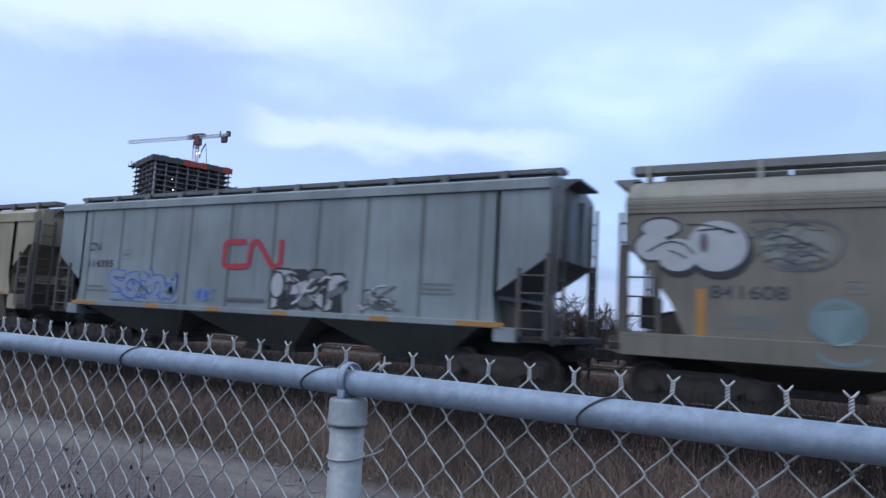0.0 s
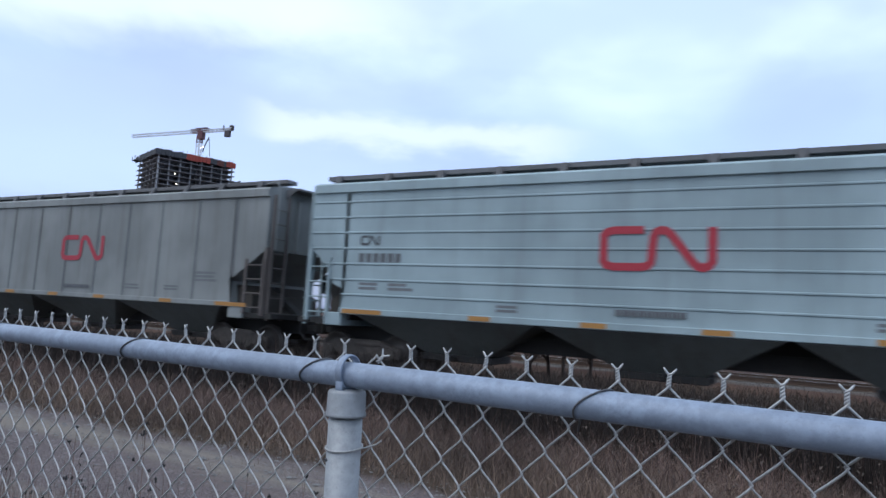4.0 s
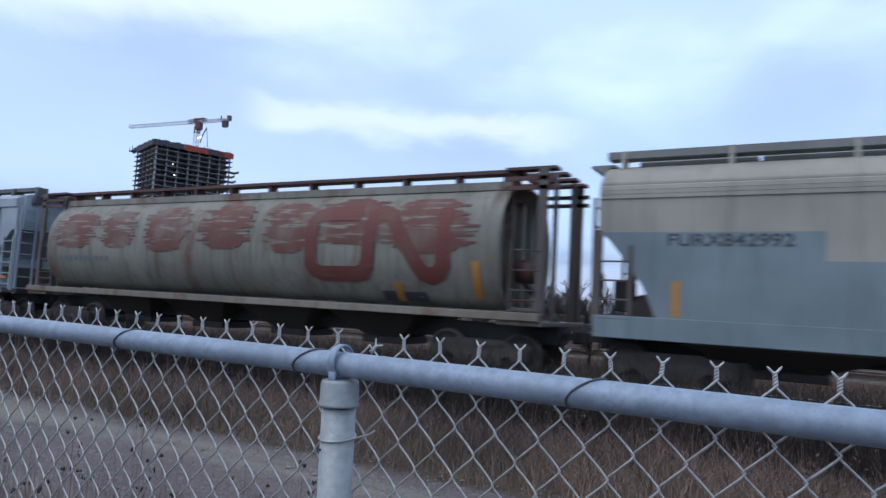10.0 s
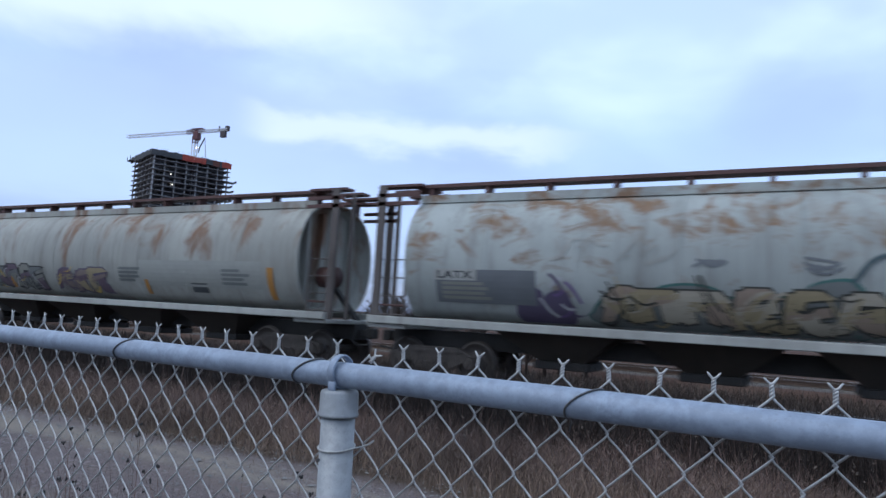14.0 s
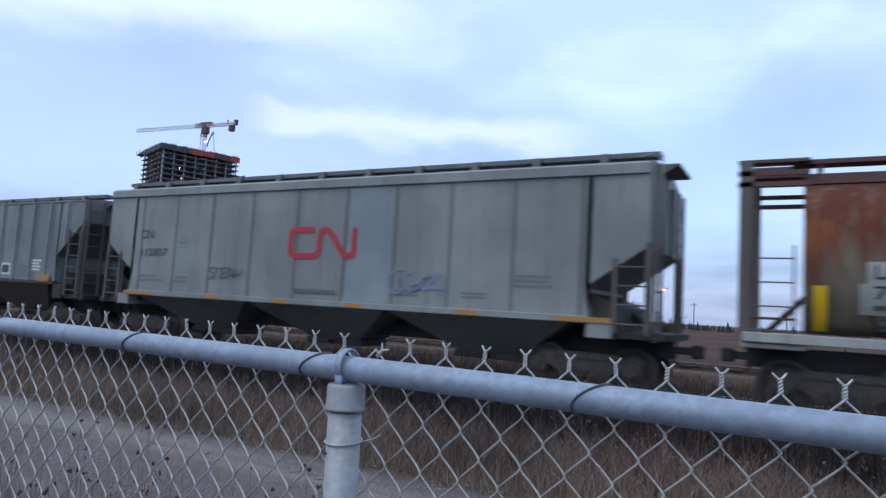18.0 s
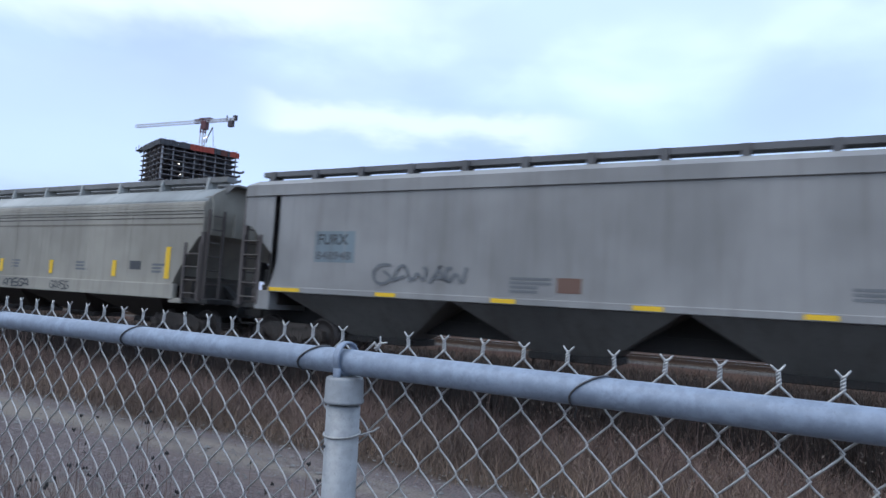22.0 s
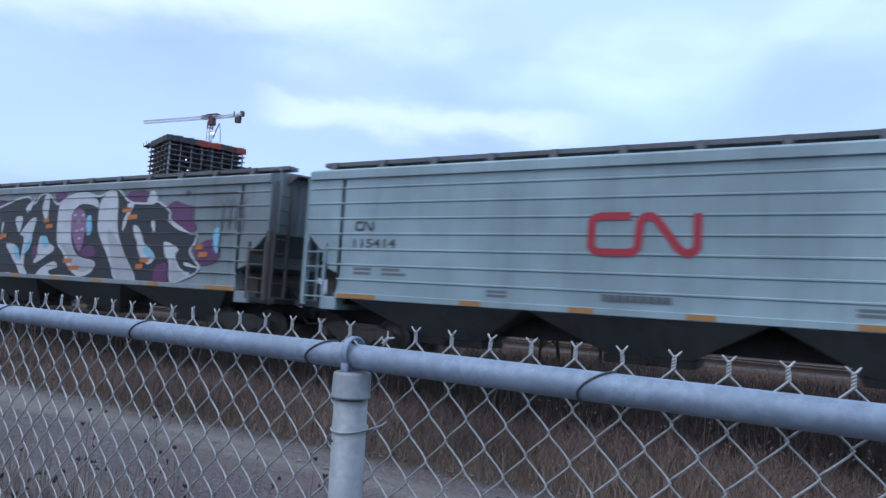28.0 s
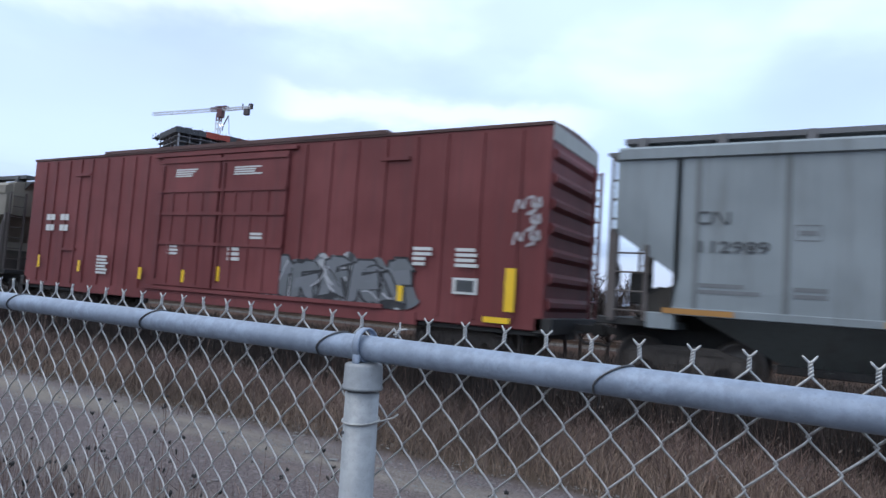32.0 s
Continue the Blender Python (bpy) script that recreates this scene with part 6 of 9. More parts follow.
def boxcar(L, R):
    h = (R - L) / 2
    car = thing("boxcar", "tall oxide-red boxcar with two ribbed sliding doors and grey spray lettering", "railway boxcar", "train cars", x=(L + R) / 2 + run(0), y=TRACK_Y - 0.02, z=RAIL_Z)
    CARS.append((car, (L + R) / 2))
    w = 1.525
    part("body", Geo().soft_box(-h, h, -w, w, 0.80, 5.06, 0.02), box_red, car)
    part("roof", Geo().prism_yz([(-w - 0.03, 5.05), (-w - 0.03, 5.12), (-0.8, 5.19), (0, 5.22), (0.8, 5.19), (w + 0.03, 5.12), (w + 0.03, 5.05)], -h, h), walk_rust, car, "low ridged roof")
    part("roof_trim", Geo().box(-h + 4.0, h - 4.15, -w - 0.05, -w + 0.3, 5.10, 5.20), walk_rust, car, "raised trim over the doors")
    rx = [0.75, 1.35, 2.1, 2.75, 3.35, 4.15, 4.9, 5.55, 6.2, 12.45, 13.3, 14.1, 14.95, 15.8, 16.6, 17.5, 18.4]
    for x in rx:
        part("rib", Geo().prism_xz([(x - h - 0.055, 0.95), (x - h + 0.055, 0.95), (x - h + 0.055, 4.98), (x - h - 0.055, 4.98)], -w - 0.035, -w + 0.01), box_red, car)
    for x0, x1 in ((6.95, 9.42), (9.50, 11.95)):
        d = part("door", Geo().soft_box(x0 - h, x1 - h, -w - 0.075, -w + 0.01, 1.12, 4.86, 0.015), box_red, car, "ribbed oxide-red sliding door")
        for z in (2.35, 3.20, 3.86, 4.72):
            part("door_rail", Geo().box(x0 - h - 0.1, x1 - h, -w - 0.115, -w - 0.07, z - 0.045, z + 0.045), box_red, d)
        for k in range(1, 4):
            xx = x0 - h + (x1 - x0) * k / 4
            part("door_rib", Geo().box(xx - 0.04, xx + 0.04, -w - 0.10, -w - 0.07, 1.2, 3.85), box_red, d)
        part("lock_bar", Geo().tube([(x0 - h + 0.14, -w - 0.11, 1.3), (x0 - h + 0.14, -w - 0.11, 4.6)], 0.025, 8), box_red, d)
    part("door_track", Geo().box(6.6 - h, 15.2 - h, -w - 0.10, -w + 0.01, 1.00, 1.10), box_red, car, "lower door track")
    part("door_track", Geo().box(6.6 - h, 12.2 - h, -w - 0.10, -w + 0.01, 4.88, 4.98), box_red, car, "upper door track")
    part("side_sill", Geo().box(3.0 - h, h - 3.0, -w - 0.03, -w + 0.05, 0.70, 0.98), box_red, car)
    for x, z in ((2.55, 4.45), (14.85, 4.45), (2.1, 2.0)):
        part("bracket", Geo().box(x - h, x - h + 0.8, -w - 0.07, -w, z, z + 0.09), box_red, car)
    for s in (-1, 1):
        for i in range(7):
            z = 1.2 + i * 0.52
            part("end_corrugation", Geo().loft([[(s * (h - 0.01), y, z), (s * (h + 0.09), y, z + 0.10), (s * (h + 0.09), y, z + 0.20), (s * (h - 0.01), y, z + 0.30)] for y in (-w + 0.12, w - 0.12)]), box_red, car)
        part("end_top_plate", Geo().box(*sorted((s * (h - 0.005), s * (h + 0.025))), -w + 0.02, w - 0.02, 4.74, 5.08), sill_pale, car, "pale plate at the end's top")
        part("end_ladder", end_ladder(s * (h + 0.17), w - 0.6, w - 0.12, 0.9, 4.6), box_red, car)
        part("end_sill", Geo().soft_box(*sorted((s * (h - 0.2), s * (h + 0.2))), -w, w, 0.75, 1.08, 0.02), under, car)
        add_truck(car, s * (h - 2.1))
        add_coupler(car, s * (h + 0.1), s)
    part("centre_sill", Geo().box(-h - 0.1, h + 0.1, -0.3, 0.3, 0.62, 0.95), under, car)
    part("under_floor", Geo().box(-h + 0.1, h - 0.1, -w + 0.1, w - 0.1, 0.7, 0.82), under, car)
    return car, h, lambda z: w

FLAT_RIBS = (1.49, 2.94, 4.36, 5.85, 7.38, 8.90, 10.31, 11.74, 13.24, 14.68)
FLAT_AMBER = ((0.95, 2.15), (4.35, 4.85), (6.75, 7.25), (9.05, 9.55), (12.0, 12.5), (14.2, 15.3))


def grey_flat(L, R, label, body=None, mark_mat=None, number=""):
    """The plain grey three-bay hopper with shallow ribs and a red band emblem."""
    body = body or cn_grey
    car, h, side = hopper(L, R, label, body, roof=body, rib_x=FLAT_RIBS, rib_mat=grey_rib, sill_mat=body, board_mat=walk_mid, board=(4.76, 1.02), supports=1.46)
    emblem(car, 7.22 - h, 9.18 - h, 2.55, 3.2, mark_mat or red_band, side)
    emblem(car, 1.5 - h, 2.02 - h, 3.01, 3.21, ink, side, 0.016, 0.04)
    if number:
        stencil(car, 1.53 - h, 2.68 - h, 2.48, 2.70, number, ink, side, 0.016)
    else:
        lettering(car, 1.45 - h, 2.65 - h, 2.48, 2.68, 6, ink_mid, side)
    lettering(car, 7.45 - h, 8.75 - h, 1.64, 1.74, 9, ink_mid, side, 0.024, 0.12)
    small_print(car, 1.55 - h, 2.6 - h, 1.72, 1.95, 2, ink_pale, side, 1)
    small_print(car, 3.05 - h, 3.8 - h, 1.72, 1.95, 2, ink_pale, side, 2)
    small_print(car, 13.3 - h, 14.2 - h, 1.95, 2.25, 3, ink_pale, side, 3)
    small_print(car, 12.1 - h, 12.7 - h, 1.68, 1.84, 2, ink_pale, side, 4)
    small_print(car, 10.4 - h, 11.2 - h, 1.66, 1.84, 2, ink_pale, side, 5)
    mark(car, "data_panel", [rect(3.05 - h, 3.45 - h, 2.72, 2.74), rect(3.05 - h, 3.45 - h, 2.98, 3.0), rect(3.05 - h, 3.07 - h, 2.74, 2.98), rect(3.43 - h, 3.45 - h, 2.74, 2.98), rect(3.12 - h, 3.38 - h, 2.82, 2.9)], ink_pale, "outlined data panel", side)
    reflectors(car, [(a - h, b - h, 1.36, 1.46) for a, b in FLAT_AMBER], amber, lambda z: 1.58 + 0.045)
    return car, h, side


H_RIBS = (4.0, 3.63, 3.26, 2.89, 2.52, 2.15, 1.80)


def banded(L, R, label, body=None, emb=True, number=""):
    """The pale blue-grey hopper with level ribs along its sides."""
    body = body or cn_blue
    car, h, side = hopper(L, R, label, body, roof=body, hrib_z=H_RIBS, sill_mat=body, board_mat=walk_mid, board=(4.75, 1.05), supports=1.46,
                          cut=((0.0, 2.92), (0.45, 2.5), (0.62, 2.36), (0.72, 2.05), (1.1, 1.9)), in_bottom=1.0)
    if emb:
        emblem(car, 7.2 - h, 9.15 - h, 2.55, 3.25, red_band, side, 0.027)
        emblem(car, 1.5 - h, 1.98 - h, 2.98, 3.16, ink, side, 0.006, 0.06)
        if number:
            stencil(car, 1.45 - h, 2.65 - h, 2.56, 2.77, number, ink, side)
        else:
            lettering(car, 1.45 - h, 2.65 - h, 2.56, 2.77, 6, ink_mid, side)
        lettering(car, 7.45 - h, 8.75 - h, 1.62, 1.74, 9, ink_mid, side, 0.024, 0.12)
        for i, x in enumerate((1.5, 2.3, 5.0, 11.6)):
            small_print(car, x - h, x + 0.7 - h, 1.9 if i < 2 else 1.55, 2.1 if i < 2 else 1.72, 2, ink_pale, side, i)
    reflectors(car, [(a - h, b - h, 1.36, 1.46) for a, b in ((1.1, 2.2), (4.4, 4.9), (6.8, 7.3), (9.0, 9.5), (11.6, 12.1), (14.0, 15.1))], amber, lambda z: 1.58 + 0.045)
    return car, h, side


STEP_CUT = ((0.0, 3.22), (0.25, 3.19), (1.2, 2.27))


def stepped(L, R, label, body, roof=None, sill_mat=None, board_mat=None, ref=amber, bays=3, bay_mat=None):
    """A smooth-sided three-bay hopper with a raised roof edge."""
    car, h, side = hopper(L, R, label, body, roof=roof or body, cut=STEP_CUT, in_bottom=1.0, z_bot=1.60, eave=3.98, shape="step", sill=(1.52, 1.66), sill_mat=sill_mat or body,
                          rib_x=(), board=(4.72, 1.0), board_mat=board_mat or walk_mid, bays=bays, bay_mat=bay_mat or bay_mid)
    for x in (1.62, 3.3, 5.0, 6.75, 8.5, 10.3, 12.0, 13.7, 15.3):
        if x < 2 * h - 0.5:
            part("weld_seam", Geo().box(x - h - 0.012, x - h + 0.012, -1.586, -1.57, 1.7, 3.95), body, car)
    reflectors(car, [(a - h, b - h, 1.545, 1.635) for a, b in ((1.05, 2.05), (4.3, 4.85), (7.2, 7.75), (10.1, 10.65), (12.9, 13.4), (15.0, 16.0))], ref, lambda z: 1.58 + 0.045)
    return car, h, side


CURVE_CUT = ((0.0, 3.0), (0.2, 2.86), (0.5, 2.48), (0.85, 1.98))


def curved(L, R, label, body, roof=None, sill_mat=None, board_mat=None, strips=yellow, spots=None, sill_full=True, sill=(1.0, 1.42)):
    """A curved-shoulder four-bay hopper with a deep side sill."""
    car, h, side = hopper(L, R, label, body, roof=roof or body, cut=CURVE_CUT, in_bottom=1.1, z_bot=sill[1] - 0.06, eave=3.64, shape="curved", sill=sill, sill_mat=sill_mat or body,
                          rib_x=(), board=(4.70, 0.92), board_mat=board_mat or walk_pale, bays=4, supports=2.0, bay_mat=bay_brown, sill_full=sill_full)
    for x in (1.9, 3.9, 5.9, 7.9, 9.9, 11.9, 13.9):
        part("weld_seam", Geo().box(x - h - 0.035, x - h + 0.035, -1.587, -1.57, 1.6, 3.62), body, car)
    if spots is None:
        spots = ((1.35, 1.55, 1.75, 2.5), (4.0, 4.2, 1.72, 2.15), (7.1, 7.3, 1.72, 2.15), (10.0, 10.2, 1.72, 2.15), (13.2, 13.4, 1.72, 2.2), (15.55, 15.75, 1.72, 2.62))
    reflectors(car, [(a - h, b - h, c, d) for a, b, c, d in spots], strips, lambda z: 1.588)
    return car, h, side


def smooth_path(pts, rounds=2):
    for _ in range(rounds):
        out = [pts[0]]
        for p, q in zip(pts, pts[1:]):
            out.append((p[0] * 0.75 + q[0] * 0.25, p[1] * 0.75 + q[1] * 0.25))
            out.append((p[0] * 0.25 + q[0] * 0.75, p[1] * 0.25 + q[1] * 0.75))
        out.append(pts[-1])
        pts = out
    return pts


def cloud(car, side, x0, x1, z0, z1, material, seed, lobes=7, lift=0.02, label="faded sprayed colour field", ragged=0.16):
    """A sprayed field with a lobed upper edge, laid on the car's side in small quads."""
    rng = random.Random(seed)
    n, rows = 56, 7
    amp = [rng.uniform(0.6, 1.0) for _ in range(lobes + 1)]
    qs = []

    def edge(u):
        k = min(lobes - 1, int(u * lobes))
        v = u * lobes - k
        lobe = amp[k] * (1 - ragged * 1.6 + ragged * 1.6 * math.sin(math.pi * v) ** 0.6)
        ends = min(1.0, u * 9, (1 - u) * 9) ** 0.5
        return z0 + (z1 - z0) * lobe * ends

    def low(u):
        ends = min(1.0, u * 12, (1 - u) * 12) ** 0.5
        return z0 + (z1 - z0) * 0.18 * (1 - ends)

    for i in range(n):
        u0, u1 = i / n, (i + 1) / n
        a0, a1, b0, b1 = low(u0), low(u1), max(low(u0) + 0.01, edge(u0)), max(low(u1) + 0.01, edge(u1))
        for j in range(rows):
            k0, k1 = j / rows, (j + 1) / rows
            qs.append([(x0 + (x1 - x0) * u0, a0 + (b0 - a0) * k0), (x0 + (x1 - x0) * u1, a1 + (b1 - a1) * k0), (x0 + (x1 - x0) * u1, a1 + (b1 - a1) * k1), (x0 + (x1 - x0) * u0, a0 + (b0 - a0) * k1)])
    return mark(car, "spray_field", qs, material, label, side, lift)


def spray(car, side, x0, x1, z0, z1, letters, fill, line, seed, back=None, shine=None, fat=0.55, lift=0.018, rim=1.5):
    """Spray-painted shapes: bent overlapping strokes with an outline and small highlights. Abstract, no words."""
    rng = random.Random(seed)
    hgt = z1 - z0
    step = (x1 - x0) / letters
    strokes = []
    forms = ([(-0.9, -0.9), (-0.9, 0.6), (-0.1, 0.95), (0.95, 0.4), (0.1, 0.0), (0.9, -0.5), (0.5, -0.95)],
             [(0.95, 0.9), (-0.5, 0.95), (-0.95, 0.1), (-0.6, -0.9), (0.6, -0.95), (0.95, -0.2), (0.0, 0.15)],
             [(-1.0, 0.95), (-0.6, -0.9), (0.0, 0.4), (0.5, -0.95), (1.0, 0.9), (0.6, 0.95)],
             [(0.9, 0.9), (-0.8, 0.95), (-0.9, 0.25), (0.85, -0.05), (0.8, -0.95), (-0.95, -0.85)],
             [(-0.95, -0.95), (-0.2, 0.95), (0.25, 0.9), (0.9, -0.95), (0.3, -0.2), (-0.5, -0.3)])
    kind = rng.randrange(5)
    for i in range(letters):
        cx, w = x0 + (i + 0.5) * step, step * 0.56
        kind = (kind + rng.randrange(1, 4)) % 5
        pts = forms[kind][::rng.choice((1, -1))]
        if rng.random() < 0.4:
            pts = [(-a, b) for a, b in pts]
        sk = rng.uniform(-0.2, 0.3)
        q = [(cx + (a + sk * b + rng.gauss(0, 0.2)) * w, z0 + hgt * (0.5 + 0.43 * (b + rng.gauss(0, 0.16)))) for a, b in pts]
        strokes.append(smooth_path(q))
    wid = min(step, hgt) * 0.30 * fat / 0.55
    if back:
        cloud(car, side, x0 - 0.2, x1 + 0.2, z0 - 0.02, z1 + 0.12, back, seed + 500, letters + 1, lift)
    if line:
        for i, s in enumerate(strokes):
            mark(car, "spray_outline", ribbon(s, wid * rim), line, "sprayed outline", side, lift + 0.002 + 0.0004 * i)
    for i, s in enumerate(strokes):
        mark(car, "spray_fill", ribbon(s, wid), fill[i % len(fill)], "fat sprayed letter-like shape", side, lift + 0.008 + 0.0004 * i)
    if shine:
        for s in strokes:
            mark(car, "spray_highlight", ribbon([(a + wid * 0.15, b + wid * 0.18) for a, b in s[2:7]], wid * 0.16), shine, "thin sprayed highlight", side, lift + 0.015)


def scribble(car, side, x0, x1, z0, z1, material, seed, w=0.06, loops=4, lift=0.024):
    """A thin looping sprayed scrawl."""
    rng = random.Random(seed)
    pts = []
    n = loops * 8
    for i in range(n + 1):
        u = i / n
        a = u * loops * 6.283
        pts.append((x0 + (x1 - x0) * (u * 0.85 + 0.08 + 0.09 * math.sin(a)), z0 + (z1 - z0) * (0.5 + 0.42 * math.cos(a + 0.7 * rng.gauss(0, 0.4)))))
    mark(car, "spray_scrawl", ribbon(pts, w), material, "thin looping sprayed scrawl", side, lift)


def strokes_on(car, side, x0, x1, z0, z1, paths, w, outer, inner, core=0.3, lift=0.012):
    """Hand-sprayed strokes given in the unit square: a band with a thin line of the ground left down its middle."""
    for i, p in enumerate(paths):
        q = smooth_path([(x0 + (x1 - x0) * u, z0 + (z1 - z0) * v) for u, v in p], 1)
        mark(car, "spray_stroke", ribbon(q, w), outer, "sprayed stroke", side, lift + 0.0005 * i)
        if inner:
            mark(car, "spray_core", ribbon(q, w * core), inner, "", side, lift + 0.006 + 0.0005 * i)


def oval(cx, cz, rx, rz, n=26, lean=0.0):
    return [(cx + rx * math.cos(a) + lean * math.sin(a), cz + rz * math.sin(a)) for a in (2 * math.pi * k / n for k in range(n))]


def bubble(car, side, x, z, rx, rz, fill, line, lift, edge=0.045, drop=0.0):
    """A fat sprayed bubble with a dark rim, heavier below."""
    mark(car, "spray_outline", [oval(x + drop * 0.5, z - drop, rx + edge, rz + edge)], line, "dark sprayed rim", side, lift)
    mark(car, "spray_bubble", [oval(x, z, rx, rz)], fill, "fat sprayed bubble shape", side, lift + 0.003)


def wild(car, side, x0, x1, z0, z1, n, fills, line, seed, lift=0.014, rim=0.045):
    """Angular interlocking sprayed shapes: leaning stems, slanted arms and pointed tips, each with a rim. No words."""
    rng = random.Random(seed)
    step, H = (x1 - x0) / n, z1 - z0
    for i in range(n):
        cx, lean = x0 + (i + 0.5) * step, rng.uniform(-0.25, 0.35) * step
        w = step * rng.uniform(0.26, 0.36)
        lo, hi = z0 + H * rng.uniform(0.0, 0.12), z0 + H * rng.uniform(0.82, 1.0)
        mid = lo + (hi - lo) * rng.uniform(0.4, 0.62)
        quads = [[(cx - step * 0.42, lo), (cx - step * 0.42 + w, lo + H * 0.06), (cx - step * 0.36 + w + lean, hi), (cx - step * 0.46 + lean, hi - H * 0.08)],
                 [(cx + step * 0.10, lo + H * rng.uniform(0, 0.15)), (cx + step * 0.10 + w, lo), (cx + step * 0.05 + w - lean * 0.6, mid + H * 0.12), (cx - step * 0.10 - lean * 0.6, mid)],
                 [(cx - step * 0.35, mid - H * 0.12), (cx + step * 0.55, mid + H * rng.uniform(-0.1, 0.15)), (cx + step * 0.50, mid + H * 0.24), (cx - step * 0.30, mid + H * 0.10)],
                 [(cx - step * 0.30 + lean, hi - H * 0.24), (cx + step * 0.62, hi - H * rng.uniform(0.05, 0.3)), (cx + step * 0.34, hi), (cx - step * 0.30 + lean, hi)]]
        if rng.random() < 0.5:
            quads.append([(cx + step * 0.2, lo + H * 0.1), (cx + step * 0.62, lo + H * 0.02), (cx + step * 0.5, lo + H * 0.3), (cx + step * 0.25, lo + H * 0.26)])
        grown = []
        for q in quads:
            mx, mz = sum(p[0] for p in q) / 4, sum(p[1] for p in q) / 4
            grown.append([(x + math.copysign(rim, x - mx), min(z1 + 0.04, max(z0 - 0.02, z + math.copysign(rim, z - mz)))) for x, z in q])
        mark(car, "spray_outline", grown, line, "sprayed outline", side, lift + 0.0012 * i)
        for k, q in enumerate(quads):
            mark(car, "spray_fill", [q], fills[(i + k) % len(fills)], "", side, lift + 0.0030 + 0.0012 * i + 0.0002 * k)


def streaks(car, side, x0, x1, z0, z1, count, materials, seed, length=0.5, width=0.07, lift=0.03, tilt=0.5):
    """Short curved sprayed strokes that overlap."""
    rng = random.Random(seed)
    for k in range(count):
        x, z, e = rng.uniform(x0 + length / 2, x1 - length / 2), rng.uniform(z0, z1), rng.uniform(-tilt, tilt)
        l = length * rng.uniform(0.5, 1.1)
        pts = [(x - l / 2, max(z0, z - l * e)), (x, min(z1, z + l * 0.25 * rng.choice((-1, 1)))), (x + l / 2, min(z1, max(z0, z + l * e)))]
        mark(car, "spray_stroke", ribbon(smooth_path(pts), width * rng.uniform(0.5, 1.2)), materials[k % len(materials)], "", side, lift + 0.0003 * k)


def spray_paint(name, c):
    return plain(name, c, 0.5, 0, 0.14, 3.0, 0.0)


sp_black = spray_paint("spray_black", (0.022, 0.022, 0.026))
sp_white = spray_paint("spray_white", (0.58, 0.58, 0.60))
sp_silver = spray_paint("spray_silver", (0.42, 0.42, 0.44))
sp_blue = spray_paint("spray_blue", (0.06, 0.12, 0.46))
sp_pale_blue = spray_paint("spray_pale_blue", (0.30, 0.36, 0.52))
sp_green = spray_paint("spray_green", (0.035, 0.28, 0.14))
sp_lime = spray_paint("spray_lime", (0.34, 0.46, 0.18))
sp_purple = spray_paint("spray_purple", (0.16, 0.10, 0.24))
sp_cyan = spray_paint("spray_cyan", (0.24, 0.52, 0.66))
sp_orange = spray_paint("spray_orange", (0.55, 0.17, 0.045))
sp_gold = spray_paint("spray_gold", (0.52, 0.36, 0.09))
sp_grey = spray_paint("spray_grey", (0.14, 0.15, 0.16))
sp_brown = spray_paint("spray_brown", (0.16, 0.085, 0.06))
sp_red = spray_paint("spray_red", (0.30, 0.04, 0.05))
sp_mint = spray_paint("spray_mint", (0.33, 0.38, 0.33))
sp_teal_dark = spray_paint("spray_dark_teal", (0.05, 0.085, 0.095))
spray_dusk = spray_paint("spray_dusk_purple", (0.10, 0.08, 0.13))
taupe_mural = spray_paint("spray_taupe", (0.27, 0.25, 0.215))
sp_chalk = spray_paint("spray_chalk_white", (0.37, 0.34, 0.35))
sp_ink_blue = spray_paint("spray_ink_blue", (0.03, 0.038, 0.055))
sp_lilac = spray_paint("spray_dull_lilac", (0.30, 0.30, 0.36))
sp_grey_plum = spray_paint("spray_grey_plum", (0.135, 0.095, 0.125))
sp_faint_teal = spray_paint("spray_faint_teal", (0.165, 0.235, 0.25))
sp_olive_pale = spray_paint("spray_pale_olive", (0.225, 0.225, 0.195))
sp_leaf = spray_paint("spray_leaf_green", (0.045, 0.20, 0.12))
sp_grey_tag = spray_paint("spray_dull_grey", (0.19, 0.19, 0.185))
sp_grey_teal = spray_paint("spray_grey_teal", (0.15, 0.20, 0.185))
sp_plum_soft = spray_paint("spray_soft_plum", (0.125, 0.035, 0.11))
sp_plum_pale = spray_paint("spray_pale_plum", (0.26, 0.13, 0.24))
sp_peach = spray_paint("spray_faded_peach", (0.32, 0.20, 0.15))
sp_halo = spray_paint("spray_pale_pink", (0.21, 0.165, 0.15))
sp_haze_blue = spray_paint("spray_haze_blue", (0.26, 0.28, 0.40))
sp_deep_blue = spray_paint("spray_deep_blue", (0.10, 0.125, 0.34))
sp_mid_blue = spray_paint("spray_mid_blue", (0.15, 0.18, 0.42))
sp_dull_slate = spray_paint("spray_dull_slate", (0.165, 0.175, 0.19))
sp_faint_blue = spray_paint("spray_faint_blue", (0.19, 0.245, 0.33))
sp_teal_edge = spray_paint("spray_teal_edge", (0.05, 0.14, 0.125))
sp_dull_grey = spray_paint("spray_flat_grey", (0.155, 0.165, 0.16))
sp_straw_dull = spray_paint("spray_dull_straw", (0.30, 0.245, 0.15))
sp_peach_dull = spray_paint("spray_dull_peach", (0.30, 0.23, 0.18))
sp_olive_dark = spray_paint("spray_dark_olive", (0.05, 0.05, 0.042))
sp_pale_haze = spray_paint("spray_pale_haze", (0.235, 0.285, 0.36))
sp_pale_panel = spray_paint("pale_repaint", (0.30, 0.305, 0.28))
sp_sand = spray_paint("spray_sand", (0.38, 0.34, 0.27))
